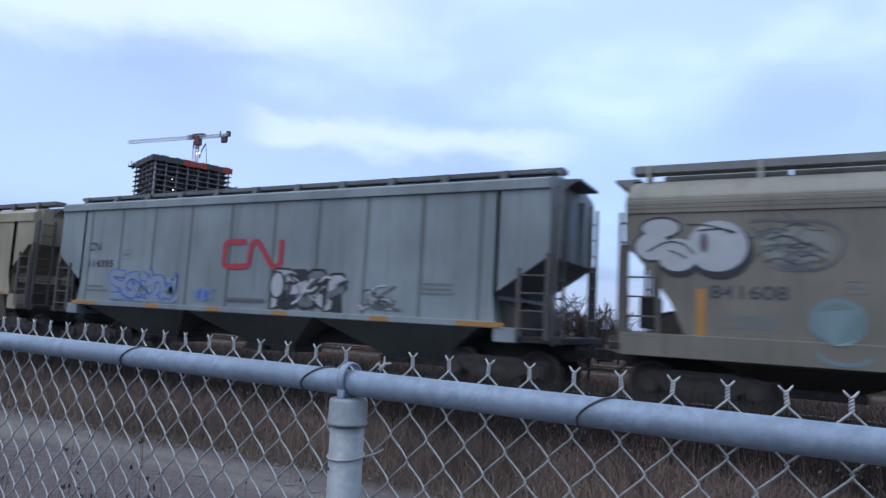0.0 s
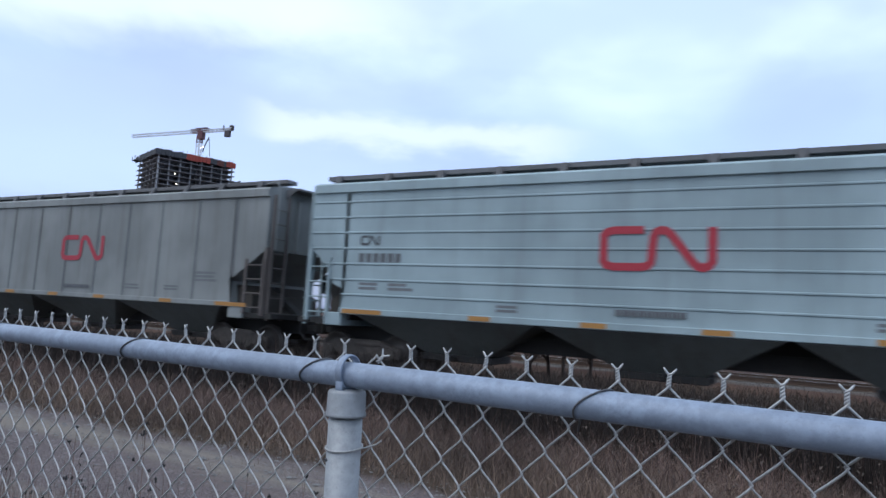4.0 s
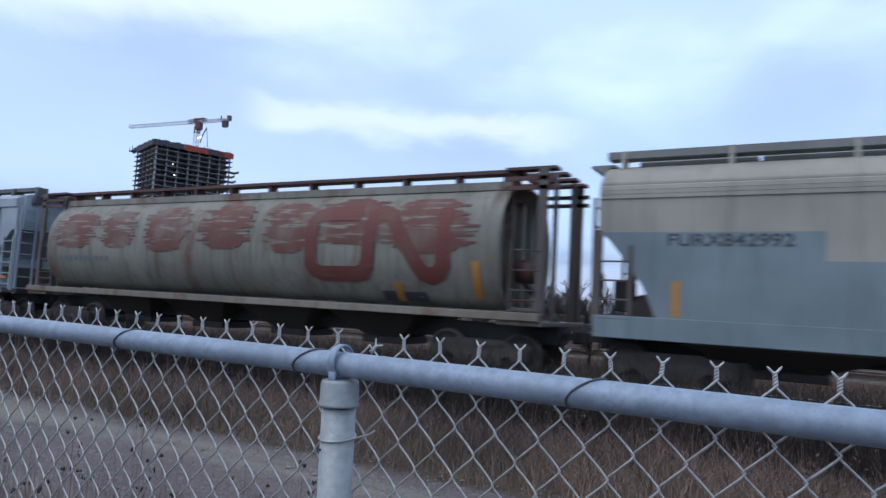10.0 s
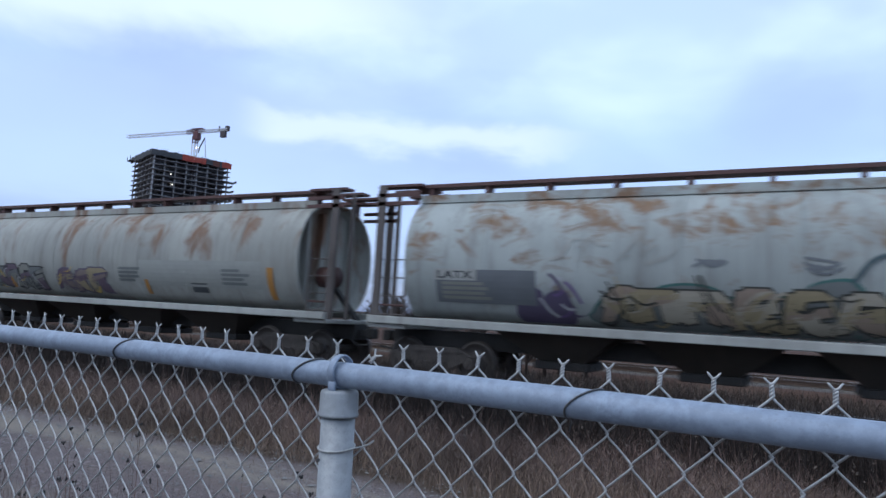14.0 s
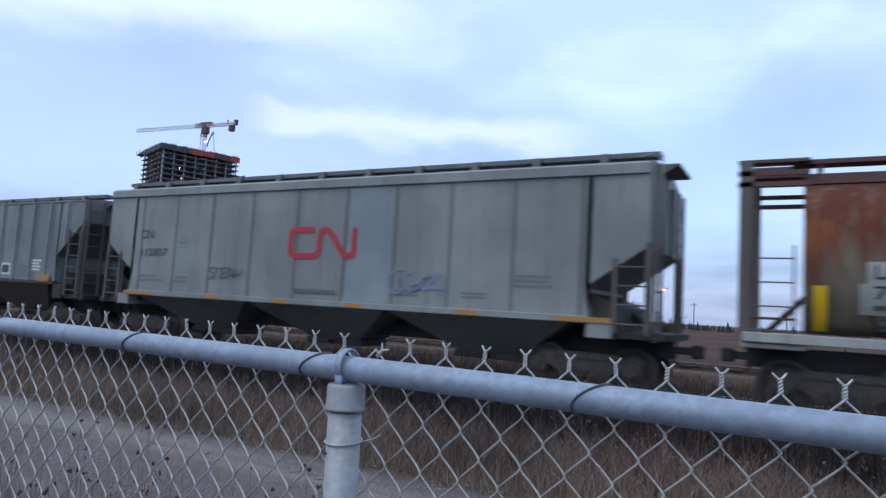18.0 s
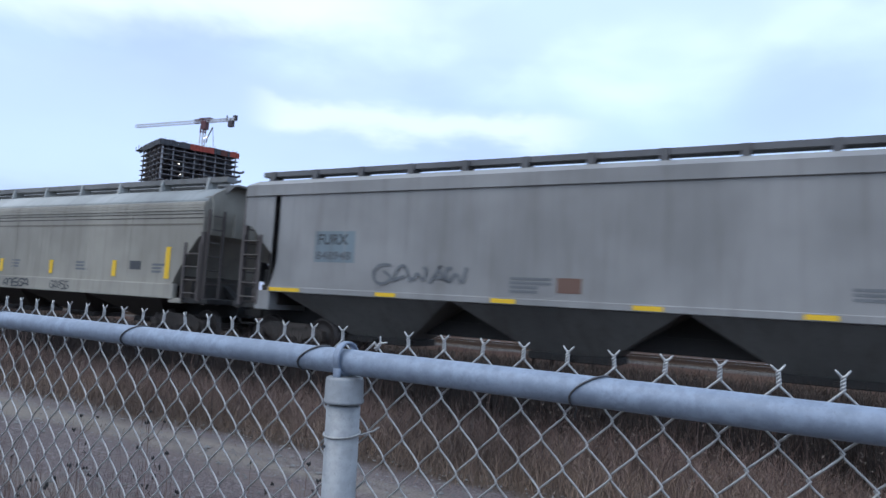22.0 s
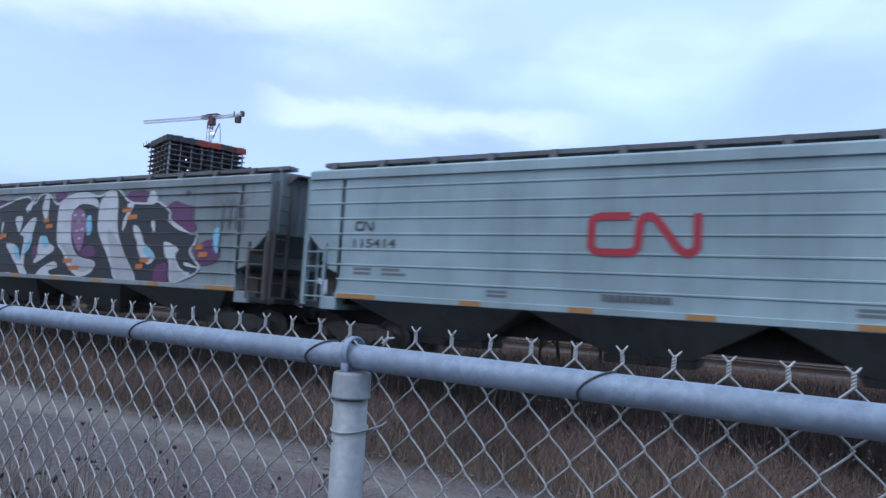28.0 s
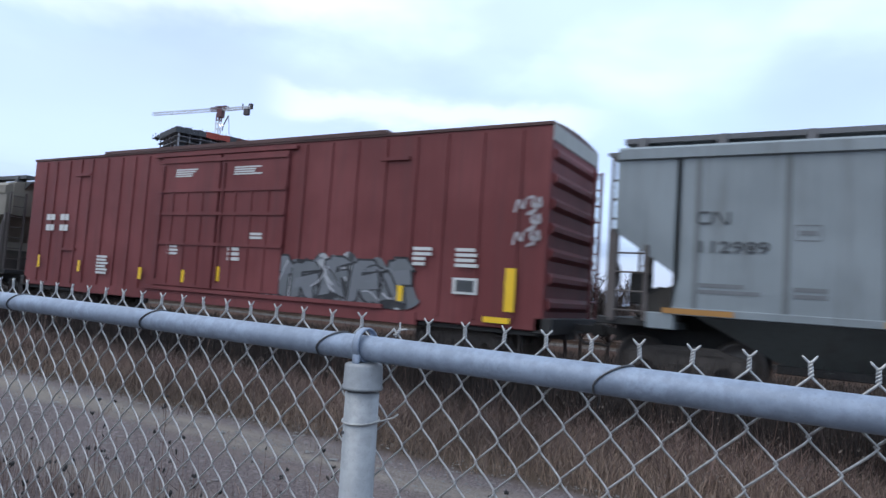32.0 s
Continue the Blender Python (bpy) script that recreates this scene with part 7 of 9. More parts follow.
sp_straw = spray_paint("spray_straw", (0.36, 0.29, 0.17))

def peel_material(name, top, bare, amount):
    """Old paint scraped off in level streaks."""
    m = bpy.data.materials.new(name)
    nt, bsdf, N, Lk = node_kit(m)
    tc = N("ShaderNodeTexCoord")
    a = noise_fac(nt, tc.outputs["Object"], 1.5, 5, 0.6, (0.55, 1, 5.5))
    b = noise_fac(nt, tc.outputs["Object"], 1.1, 3, 0.5)
    col = blend(nt, ramped(nt, a, amount, amount + 0.1), top, bare)
    col = blend(nt, times(nt, ramped(nt, b, 0.45, 0.7), 0.5), col, bare)
    Lk(col, bsdf.inputs["Base Color"])
    bsdf.inputs["Roughness"].default_value = 0.65
    return m


peel_red = peel_material("peeling_red", (0.125, 0.042, 0.032), (0.20, 0.19, 0.155), 0.55)
peel_dark = peel_material("peeling_dark_red", (0.13, 0.03, 0.024), (0.13, 0.07, 0.05), 0.62)

P_ = dict(black=(0.022, 0.022, 0.026), white=(0.56, 0.56, 0.58), silver=(0.38, 0.39, 0.40), blue=(0.07, 0.11, 0.36), pale=(0.27, 0.33, 0.48), lime=(0.34, 0.44, 0.20), purple=(0.20, 0.16, 0.31),
          plum=(0.14, 0.045, 0.11), teal=(0.07, 0.22, 0.23), cyan=(0.24, 0.50, 0.62), orange=(0.46, 0.19, 0.08), gold=(0.48, 0.38, 0.11), grey=(0.13, 0.14, 0.15), brown=(0.13, 0.07, 0.055), straw=(0.34, 0.29, 0.19),
          peach=(0.40, 0.29, 0.21), mint=(0.33, 0.38, 0.33), rust=(0.2, 0.075, 0.04))


def tones(*names):
    return [P_[n] for n in names]


mu_pastel = mural_material("mural_purple_and_gold", [(0.24, 0.19, 0.36), (0.46, 0.36, 0.08), (0.30, 0.30, 0.40), (0.20, 0.16, 0.30), (0.44, 0.18, 0.08), (0.30, 0.38, 0.20), (0.24, 0.22, 0.33)], 2.6, 0.6, 0.6, (0.2, 0.18, 0.24), 0.05)
mu_leaf = mural_material("mural_grey_green_leaves", [(0.24, 0.235, 0.215), (0.19, 0.18, 0.23), (0.28, 0.285, 0.28), (0.17, 0.15, 0.19), (0.23, 0.22, 0.2), (0.26, 0.265, 0.29)], 2.4, 1.9, 0.75, (0.12, 0.11, 0.15), 0.05)
mu_brown = mural_material("mural_brown_orange", tones("brown", "rust", "grey", "brown", "peach", "brown"), 2.0, 0.7, 0.5, (0.07, 0.05, 0.045), 0.04)
mu_rusty = mural_material("mural_pale_on_rust", [(0.20, 0.195, 0.165), (0.12, 0.122, 0.12), (0.22, 0.215, 0.185), (0.16, 0.13, 0.10), (0.20, 0.20, 0.18)], 1.9, 0.8, 0.65, (0.05, 0.05, 0.048), 0.06)
mu_sea = mural_material("mural_sea_green", [(0.20, 0.20, 0.17), (0.075, 0.095, 0.10), (0.22, 0.22, 0.20), (0.15, 0.155, 0.14), (0.06, 0.085, 0.10)], 1.7, 1.2, 0.6, (0.08, 0.085, 0.085), 0.05)
mu_lime = mural_material("mural_lime", tones("lime", "mint", "lime"), 1.6, 0.7, 0.5, (0.2, 0.27, 0.13), 0.03)
mu_grey = mural_material("mural_grey", tones("grey", "grey", "silver", "grey", "black"), 1.7, 0.8, 0.5, (0.04, 0.042, 0.045), 0.05)

GREY_LABEL = "grey covered hopper car with shallow ribs and a red band emblem"
BAND_LABEL = "pale blue-grey covered hopper car with level ribs and a red emblem"


def paint_mural(car, h, side):
    """The large black, white and plum mural: flat shapes laid over one another."""
    def rounded(pts):
        out = []
        for (ax, az), (bx, bz) in zip(pts, pts[1:] + pts[:1]):
            out += [(ax * 0.8 + bx * 0.2, az * 0.8 + bz * 0.2), (ax * 0.2 + bx * 0.8, az * 0.2 + bz * 0.8)]
        return out

    def shape(material, lift, *pts, round_it=True, edge=None, ew=0.05):
        p = [(x - h, z) for x, z in pts]
        if round_it:
            p = rounded(rounded(p))
        mark(car, "mural_shape", [p], material, "", side, lift)
        if edge:
            mark(car, "mural_edge", ribbon(p + p[:2], ew), edge, "", side, lift + 0.003)

    ground = [(2.15, 3.4), (2.7, 3.65), (4.9, 4.2), (5.35, 3.8), (5.7, 4.2), (6.15, 4.2), (6.7, 3.75), (7.15, 4.05), (8.15, 4.2), (8.9, 4.0), (9.45, 4.2), (9.85, 4.25), (10.4, 3.8), (11.25, 3.75), (11.7, 3.85), (12.35, 3.5), (12.25, 3.3), (13.2, 2.85), (13.55, 2.9), (13.45, 2.6), (13.2, 2.35),
              (13.85, 1.85), (12.5, 1.4), (9.9, 1.38), (7.3, 1.5), (5.8, 1.4), (3.7, 1.4), (1.45, 1.5), (2.25, 2.15), (2.35, 2.9)]
    shape(sp_plum_soft, 0.026, (1.1, 2.45), (1.25, 3.25), (1.85, 3.5), (2.2, 3.2), (2.3, 2.6), (1.9, 1.95), (1.25, 1.8))
    shape(sp_plum_soft, 0.026, (12.0, 3.6), (12.5, 3.85), (12.9, 3.7), (13.3, 3.65), (13.25, 3.3), (13.5, 3.0), (13.15, 2.8), (12.6, 3.0), (12.1, 3.3))
    shape(sp_plum_soft, 0.026, (13.3, 2.45), (14.0, 2.75), (14.45, 2.6), (14.45, 2.1), (13.7, 1.95))
    shape(sp_plum_soft, 0.026, (10.2, 4.15), (11.3, 4.18), (11.35, 3.7), (10.4, 3.7))
    shape(sp_plum_soft, 0.026, (12.88, 4.05), (13.0, 4.12), (13.12, 4.02), (12.98, 3.92))
    shape(sp_plum_soft, 0.026, (2.5, 3.65), (2.7, 4.0), (3.4, 4.05), (3.8, 3.9), (3.0, 3.6))
    shape(sp_black, 0.029, *ground, edge=sp_white, ew=0.06)
    shape(sp_plum_soft, 0.034, (6.45, 4.2), (7.2, 4.22), (7.15, 4.0), (6.7, 3.85))
    for pts in (((6.75, 3.6), (6.95, 4.0), (7.75, 4.2), (8.4, 4.15), (8.9, 3.9), (8.95, 3.65), (8.55, 3.78), (7.95, 3.82), (7.5, 3.5), (7.65, 2.55), (8.05, 2.12), (9.1, 2.0), (8.85, 1.6), (8.2, 1.45), (7.6, 1.75), (7.25, 2.25), (6.85, 2.5)),
                ((8.95, 3.9), (9.35, 4.15), (9.85, 4.2), (9.95, 2.95), (10.35, 2.3), (11.2, 1.4), (10.0, 1.42), (9.8, 1.9), (9.45, 2.35), (8.95, 2.95)),
                ((12.1, 2.7), (12.85, 2.45), (12.65, 2.25), (12.95, 1.85), (13.5, 1.75), (12.5, 1.4), (12.45, 2.1), (12.25, 2.2)),
                ((11.2, 3.72), (11.35, 4.12), (11.55, 4.16), (11.75, 3.85), (11.55, 3.72)),
                ((10.7, 3.15), (11.0, 3.05), (11.3, 2.55), (11.1, 2.45), (10.75, 2.85)), ((11.45, 3.25), (11.7, 3.25), (11.7, 2.8)),
                ((10.9, 2.6), (11.25, 2.6), (11.7, 2.35), (11.85, 2.15), (11.55, 1.92), (11.15, 2.15)),
                ((2.1, 3.85), (2.5, 3.95), (2.4, 3.45), (2.65, 3.05), (2.35, 2.85), (2.1, 3.3)), ((2.6, 2.95), (3.05, 2.85), (3.2, 2.4), (3.05, 1.8), (2.45, 1.65), (2.4, 2.05), (2.9, 2.25)),
                ((3.7, 2.55), (4.65, 2.45), (4.95, 1.45), (4.45, 1.9)), ((4.2, 3.42), (4.8, 3.47), (4.6, 2.75)), ((4.8, 3.72), (5.5, 4.18), (5.05, 3.5)),
                ((5.2, 3.35), (5.6, 3.42), (5.45, 2.85), (5.08, 2.4), (5.05, 1.75), (5.4, 1.45), (4.7, 1.5), (4.85, 2.1), (4.95, 2.75), (4.6, 2.8)),
                ((5.9, 2.85), (6.35, 2.58), (6.9, 2.35), (5.95, 1.92), (5.6, 1.82), (5.8, 2.35)), ((5.82, 3.6), (5.95, 4.18), (6.25, 4.18), (6.2, 3.2)),
                ((5.75, 1.4), (6.1, 1.72), (6.85, 1.98), (7.1, 1.75), (6.45, 1.62), (6.9, 1.4)), ((3.65, 1.4), (4.2, 1.52), (4.5, 1.4)), ((3.4, 3.2), (3.6, 3.3), (3.5, 2.7)), ((3.1, 3.4), (3.25, 3.45), (3.2, 2.9)),
                ((10.2, 2.85), (10.42, 3.3), (10.72, 3.82), (10.3, 3.78), (10.42, 3.6), (10.18, 3.25)), ((13.05, 2.1), (13.8, 1.9), (13.1, 1.95)), ((12.1, 3.35), (12.6, 3.0), (13.3, 2.85), (12.6, 3.1))):
        shape(sp_white, 0.036, *pts)
    shape(sp_silver, 0.039, (9.4, 3.1), (9.93, 2.75), (10.4, 2.25), (11.1, 1.45), (10.05, 1.45), (9.8, 2.0))
    shape(sp_silver, 0.039, (7.0, 2.5), (7.35, 2.3), (7.75, 1.85), (8.3, 1.6), (8.9, 1.75), (9.05, 1.97), (8.1, 2.08), (7.6, 2.5))
    shape(sp_silver, 0.039, (12.5, 2.1), (12.65, 2.2), (12.9, 1.8), (13.3, 1.68), (12.55, 1.45))
    shape(sp_plum_pale, 0.041, (7.5, 3.5), (7.85, 3.68), (8.2, 3.62), (8.42, 3.25), (8.32, 2.6), (8.15, 2.2), (7.7, 2.7))
    shape(sp_plum_soft, 0.041, (8.1, 2.2), (8.5, 2.5), (8.9, 2.45), (9.0, 2.15), (8.5, 2.02))
    shape(sp_plum_soft, 0.041, (11.8, 1.9), (12.4, 2.1), (12.45, 1.4), (11.8, 1.4))
    shape(sp_plum_soft, 0.041, (5.55, 2.55), (5.85, 2.3), (5.75, 1.95), (5.5, 2.05))
    for pts in (((8.35, 3.4), (8.62, 3.47), (8.72, 2.85), (8.45, 2.75)), ((11.2, 2.42), (11.45, 2.5), (11.8, 2.22), (11.55, 2.12)), ((5.0, 2.4), (5.48, 2.85), (5.38, 2.35), (5.0, 2.1)), ((5.9, 2.68), (6.25, 2.82), (6.5, 2.45), (6.2, 2.35)), ((4.3, 2.42), (4.68, 2.38), (4.78, 1.95), (4.55, 2.0)),
                ((2.12, 3.8), (2.42, 3.88), (2.32, 3.4), (2.5, 3.1), (2.35, 2.9), (2.14, 3.3)), ((14.15, 2.95), (14.4, 3.1), (14.4, 2.25), (14.2, 2.5))):
        shape(sp_cyan, 0.044, *pts)
    rng = random.Random(4)
    for x, z in ((7.68, 3.4), (7.9, 3.2), (8.1, 3.4), (7.85, 2.9), (8.12, 2.95), (8.0, 2.65)):
        shape(sp_white, 0.046, (x, z), (x + 0.14, z + 0.03), (x + 0.12, z + 0.09), (x + 0.03, z + 0.07), round_it=False)
    for x0, z0, x1, z1 in ((3.3, 2.62, 3.85, 2.72), (6.0, 3.2, 6.55, 3.05), (7.35, 1.9, 8.2, 1.72), (10.15, 3.5, 10.85, 3.32), (11.0, 1.82, 11.55, 2.05), (13.5, 2.42, 14.0, 2.25)):
        m = ((x0 + x1) / 2, (z0 + z1) / 2)
        shape(sp_orange, 0.048, (x0, z0), (m[0] + 0.05, z0 + 0.02), (m[0] + 0.05, z0 + 0.16), (x0, z0 + 0.14), round_it=False)
        shape(sp_orange, 0.048, (m[0] - 0.1, z1 - 0.04), (x1, z1 - 0.02), (x1, z1 + 0.12), (m[0] - 0.1, z1 + 0.10), round_it=False)
    # thin grey strips drawn over the mural as the shadows of the level ribs
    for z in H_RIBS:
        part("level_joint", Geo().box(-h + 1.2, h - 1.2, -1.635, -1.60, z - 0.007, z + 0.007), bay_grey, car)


def build_train():
    # leading cars first: the train runs towards +x
    car, h, s = curved(251.85, 269.0, "weathered beige hopper car with black and white sprayed shapes", taupe_dark, roof=roof_dull, strips=amber, spots=((1.28, 1.44, 1.4, 2.25), (7.0, 7.2, 1.5, 2.0), (12.0, 12.2, 1.5, 2.0)))
    for x, z, rx, rz, d in ((0.50, 3.02, 0.30, 0.26, 0.0), (0.95, 2.86, 0.35, 0.30, 0.07), (0.64, 3.36, 0.33, 0.17, 0.0), (1.62, 3.02, 0.50, 0.46, 0.09)):
        bubble(car, s, x - h, z, rx, rz, sp_silver, sp_black, 0.008 + 0.004 * x, 0.045, d)
    mark(car, "spray_hole", [oval(1.40 - h, 3.08, 0.07, 0.18)], sp_grey_plum, "dark sprayed slot", s, 0.024)
    for k, pts in enumerate(([(0.42, 2.92), (0.75, 3.12), (1.05, 3.08), (1.25, 2.86)], [(0.8, 2.95), (1.0, 2.86), (1.1, 2.80)], [(1.1, 3.42), (1.5, 3.40), (1.9, 3.24)], [(1.3, 3.30), (1.7, 3.34), (1.92, 3.26)])):
        mark(car, "spray_stroke", ribbon(smooth_path([(x - h, z) for x, z in pts]), 0.025), sp_black, "", s, 0.026 + 0.001 * k)
    rim_pts = [(2.15, 3.45), (2.45, 3.5), (2.8, 3.42), (3.1, 3.46), (3.45, 3.36), (3.6, 3.1), (3.5, 2.8), (3.25, 2.62), (2.95, 2.60), (2.55, 2.68)]
    mark(car, "spray_stroke", ribbon(smooth_path([(x - h, z) for x, z in rim_pts]), 0.05), ink_mid, "dark sprayed outline", s, 0.010)
    mark(car, "spray_field", [oval(2.85 - h, 3.02, 0.55, 0.33)], sp_olive_pale, "faint pale sprayed patch", s, 0.008)
    streaks(car, s, 2.1 - h, 3.4 - h, 2.66, 3.44, 26, [ink_mid, ink, ink_pale], 14, 0.55, 0.035, 0.012, 0.35)
    stencil(car, 1.5 - h, 2.75 - h, 2.08, 2.33, "841608", ink, s)
    bubble(car, s, 3.45 - h, 1.76, 0.34, 0.32, sp_grey_teal, sp_faint_teal, 0.010, 0.07)
    mark(car, "spray_stroke", ribbon([(x, z) for x, z in oval(3.55 - h, 1.24, 0.36, 0.16)[13:]], 0.07), sp_faint_teal, "faint teal sprayed ring", lambda z: 1.627, 0.008)
    spray(car, s, 4.2 - h, 6.5 - h, 1.45, 2.05, 4, [sp_faint_teal], None, 13, None, None, 0.3, 0.012)
    small_print(car, 1.75 - h, 2.7 - h, 1.55, 1.82, 2, sp_dull_grey, s, 9)
    mark(car, "data_panel", [rect(3.55 - h, 3.85 - h, 2.22, 2.24), rect(3.55 - h, 3.85 - h, 2.42, 2.44), rect(3.6 - h, 3.8 - h, 2.31, 2.35)], ink_pale, "faint data panel", s)

    car, h, s = grey_flat(234.15, 250.35, "grey hopper car with red emblem, blue and black sprayed shapes", number="114395")
    cloud(car, s, 2.7 - h, 5.6 - h, 1.52, 2.42, sp_pale_haze, 7, 5, 0.020)
    spray(car, s, 2.75 - h, 5.5 - h, 1.55, 2.35, 5, [sp_pale_haze], sp_blue, 7, None, None, 0.62, 0.022, 1.35)
    streaks(car, s, 2.8 - h, 5.4 - h, 1.56, 2.3, 12, [sp_blue], 71, 0.4, 0.035, 0.040, 0.8)
    bubble(car, s, 6.55 - h, 1.80, 0.22, 0.15, sp_blue, sp_faint_blue, 0.02, 0.05)
    scribble(car, s, 6.0 - h, 7.1 - h, 1.6, 2.0, sp_faint_blue, 8, 0.05, 3)
    wild(car, s, 8.95 - h, 11.2 - h, 1.5, 2.5, 4, [sp_silver, sp_black, sp_grey], sp_black, 9, 0.020, 0.06)
    bubble(car, s, 9.15 - h, 2.1, 0.2, 0.3, sp_silver, sp_black, 0.030, 0.05)
    streaks(car, s, 9.0 - h, 11.2 - h, 1.55, 2.45, 16, [sp_black, sp_silver, sp_white], 91, 0.45, 0.045, 0.036, 0.7)
    streaks(car, s, 11.4 - h, 12.9 - h, 1.6, 2.15, 16, [ink, ink_mid, sp_silver], 10, 0.45, 0.05, 0.024, 0.6)

    car, h, s = stepped(215.41, 232.59, "rust-stained cream covered hopper car with three bays", beige, bay_mat=bay_beige)
    stencil(car, 2.58 - h, 3.65 - h, 2.85, 3.13, "SMW", ink, s)
    stencil(car, 2.58 - h, 3.88 - h, 2.3, 2.57, "851150", ink, s)
    spray(car, s, 9.6 - h, 11.2 - h, 1.8, 2.6, 3, [sp_grey], None, 12, None, None, 0.28)
    scribble(car, s, 0.25 - h, 1.2 - h, 2.9, 3.5, ink, 5, 0.05, 2)
    for i, x in enumerate((8.4, 12.8, 14.6)):
        small_print(car, x - h, x + 0.5 - h, 1.9, 2.2, 3, ink_pale, s, i)
    mark(car, "data_panel", [rect(13.7 - h, 14.15 - h, 1.98, 2.2)], ink, "dark data panel", s)

    car, h, s = hopper(197.11, 213.94, "oxide-red covered hopper car with white emblem and white sprayed letters", oxide, cut=((0.0, 3.0), (0.4, 2.8), (1.3, 2.15)), in_bottom=1.1, z_bot=1.2, eave=4.0, shape="step",
                       sill=(1.06, 1.2), board=(4.78, 0.98), board_mat=walk_dark, bays=4, bay_mat=bay_brown)
    emblem(car, 13.1 - h, 15.1 - h, 2.38, 2.95, white_band, s, 0.012, 0.17)
    strokes_on(car, s, 4.5 - h, 12.5 - h, 2.4, 3.72, (
        [(0.0, 0.90), (0.05, 0.92), (0.105, 0.92)], [(0.012, 0.90), (0.012, 0.55)], [(0.075, 0.90), (0.055, 0.60), (0.06, 0.32)], [(0.0, 0.34), (0.04, 0.36), (0.085, 0.36)],
        [(0.115, 0.92), (0.13, 0.60), (0.165, 0.48)], [(0.205, 0.92), (0.17, 0.50), (0.12, 0.06)], [(0.115, 0.08), (0.17, 0.12), (0.20, 0.06)],
        [(0.215, 0.10), (0.24, 0.50), (0.25, 0.92)], [(0.25, 0.92), (0.32, 0.90), (0.335, 0.60), (0.27, 0.50)], [(0.30, 0.50), (0.345, 0.12)], [(0.25, 0.12), (0.33, 0.02), (0.39, 0.06)],
        [(0.385, 0.92), (0.46, 0.93), (0.525, 0.90)], [(0.51, 0.90), (0.50, 0.68)], [(0.395, 0.88), (0.395, 0.45), (0.43, 0.08), (0.465, 0.08)], [(0.465, 0.08), (0.50, 0.40), (0.455, 0.44)],
        [(0.555, 0.92), (0.555, 0.45), (0.595, 0.08)], [(0.595, 0.08), (0.645, 0.45), (0.645, 0.92)], [(0.645, 0.90), (0.75, 0.94), (0.87, 0.93)], [(0.855, 0.92), (0.855, 0.66)],
        [(0.71, 0.78), (0.71, 0.40), (0.72, 0.06), (0.77, 0.06)], [(0.70, 0.56), (0.80, 0.60)], [(0.80, 0.12), (0.87, 0.50), (0.95, 0.42), (0.94, 0.12), (0.84, 0.10), (0.78, 0.20)], [(-0.055, 0.14), (-0.045, 0.44), (-0.02, 0.10), (0.0, 0.34)]),
        0.27, sp_chalk, None, 0.10, 0.010)
    streaks(car, s, 4.6 - h, 11.8 - h, 2.5, 3.65, 34, [oxide], 19, 0.3, 0.018, 0.03, 1.2)
    arch = smooth_path([(7.0 - h, 1.22), (7.02 - h, 1.75), (7.3 - h, 2.05), (7.8 - h, 2.08), (8.4 - h, 2.04), (9.2 - h, 2.0), (9.85 - h, 2.12), (10.3 - h, 1.85), (10.75 - h, 1.45), (11.0 - h, 1.22)])
    mark(car, "spray_field", [arch], sp_ink_blue, "dark sprayed field", s, 0.008)
    mark(car, "spray_outline", ribbon(arch, 0.09), sp_silver, "silver sprayed outline", s, 0.011)
    for k in range(9):
        x = 7.35 + 0.38 * k
        mark(car, "spray_stroke", ribbon(smooth_path([(x - 0.12 - h, 1.3), (x - 0.1 - h, 1.75 if k < 7 else 1.5), (x + 0.12 - h, 1.95 if k < 7 else 1.65), (x + 0.16 - h, 1.5), (x + 0.34 - h, 1.32)]), 0.07), sp_silver if k % 2 else sp_grey, "", s, 0.014 + 0.0004 * k)
    streaks(car, s, 7.2 - h, 10.3 - h, 1.35, 1.95, 14, [sp_silver, sp_ink_blue], 23, 0.4, 0.05, 0.020, 0.3)
    for k in range(8):
        mark(car, "spray_bubble", [oval(7.25 + 0.48 * k - h, 1.135, 0.19, 0.05)], sp_ink_blue, "", lambda z: 1.627, 0.007)
        mark(car, "spray_stroke", ribbon(oval(7.25 + 0.48 * k - h, 1.135, 0.21, 0.06)[12:], 0.035), sp_silver, "", lambda z: 1.627, 0.010)
    scribble(car, s, 11.1 - h, 11.9 - h, 1.5, 2.1, sp_pale_blue, 24, 0.05, 4, 0.010)
    strokes_on(car, s, 1.75 - h, 3.0 - h, 1.25, 2.25, ([(0.05, 0.8), (0.5, 0.98), (0.95, 0.9), (0.98, 0.4), (0.8, 0.05)], [(0.1, 0.55), (0.5, 0.72), (0.75, 0.55), (0.55, 0.3), (0.3, 0.45)], [(0.0, 0.75), (0.1, 0.4)]), 0.17, sp_green, None, 0.3, 0.012)
    stencil(car, 3.0 - h, 4.0 - h, 2.70, 2.97, "NOKL", stencil_white, s)
    stencil(car, 3.0 - h, 4.3 - h, 2.08, 2.34, "853049", stencil_white, s)
    lettering(car, 4.6 - h, 5.9 - h, 1.62, 1.76, 9, stencil_white, s, 0.006, 0.12)
    for i, x in enumerate((11.2, 12.4, 13.4, 3.0)):
        small_print(car, x - h, x + 0.6 - h, 1.6, 1.9, 3, stencil_white, s, i)
    reflectors(car, [(a - h, b - h, 1.09, 1.18) for a, b in ((1.2, 2.0), (3.3, 3.8), (6.8, 7.3), (12.0, 12.5), (14.6, 15.6))], amber, lambda z: 1.625)

    banded(179.47, 195.73, BAND_LABEL)
    grey_flat(162.2, 178.0, GREY_LABEL, cn_grey2)

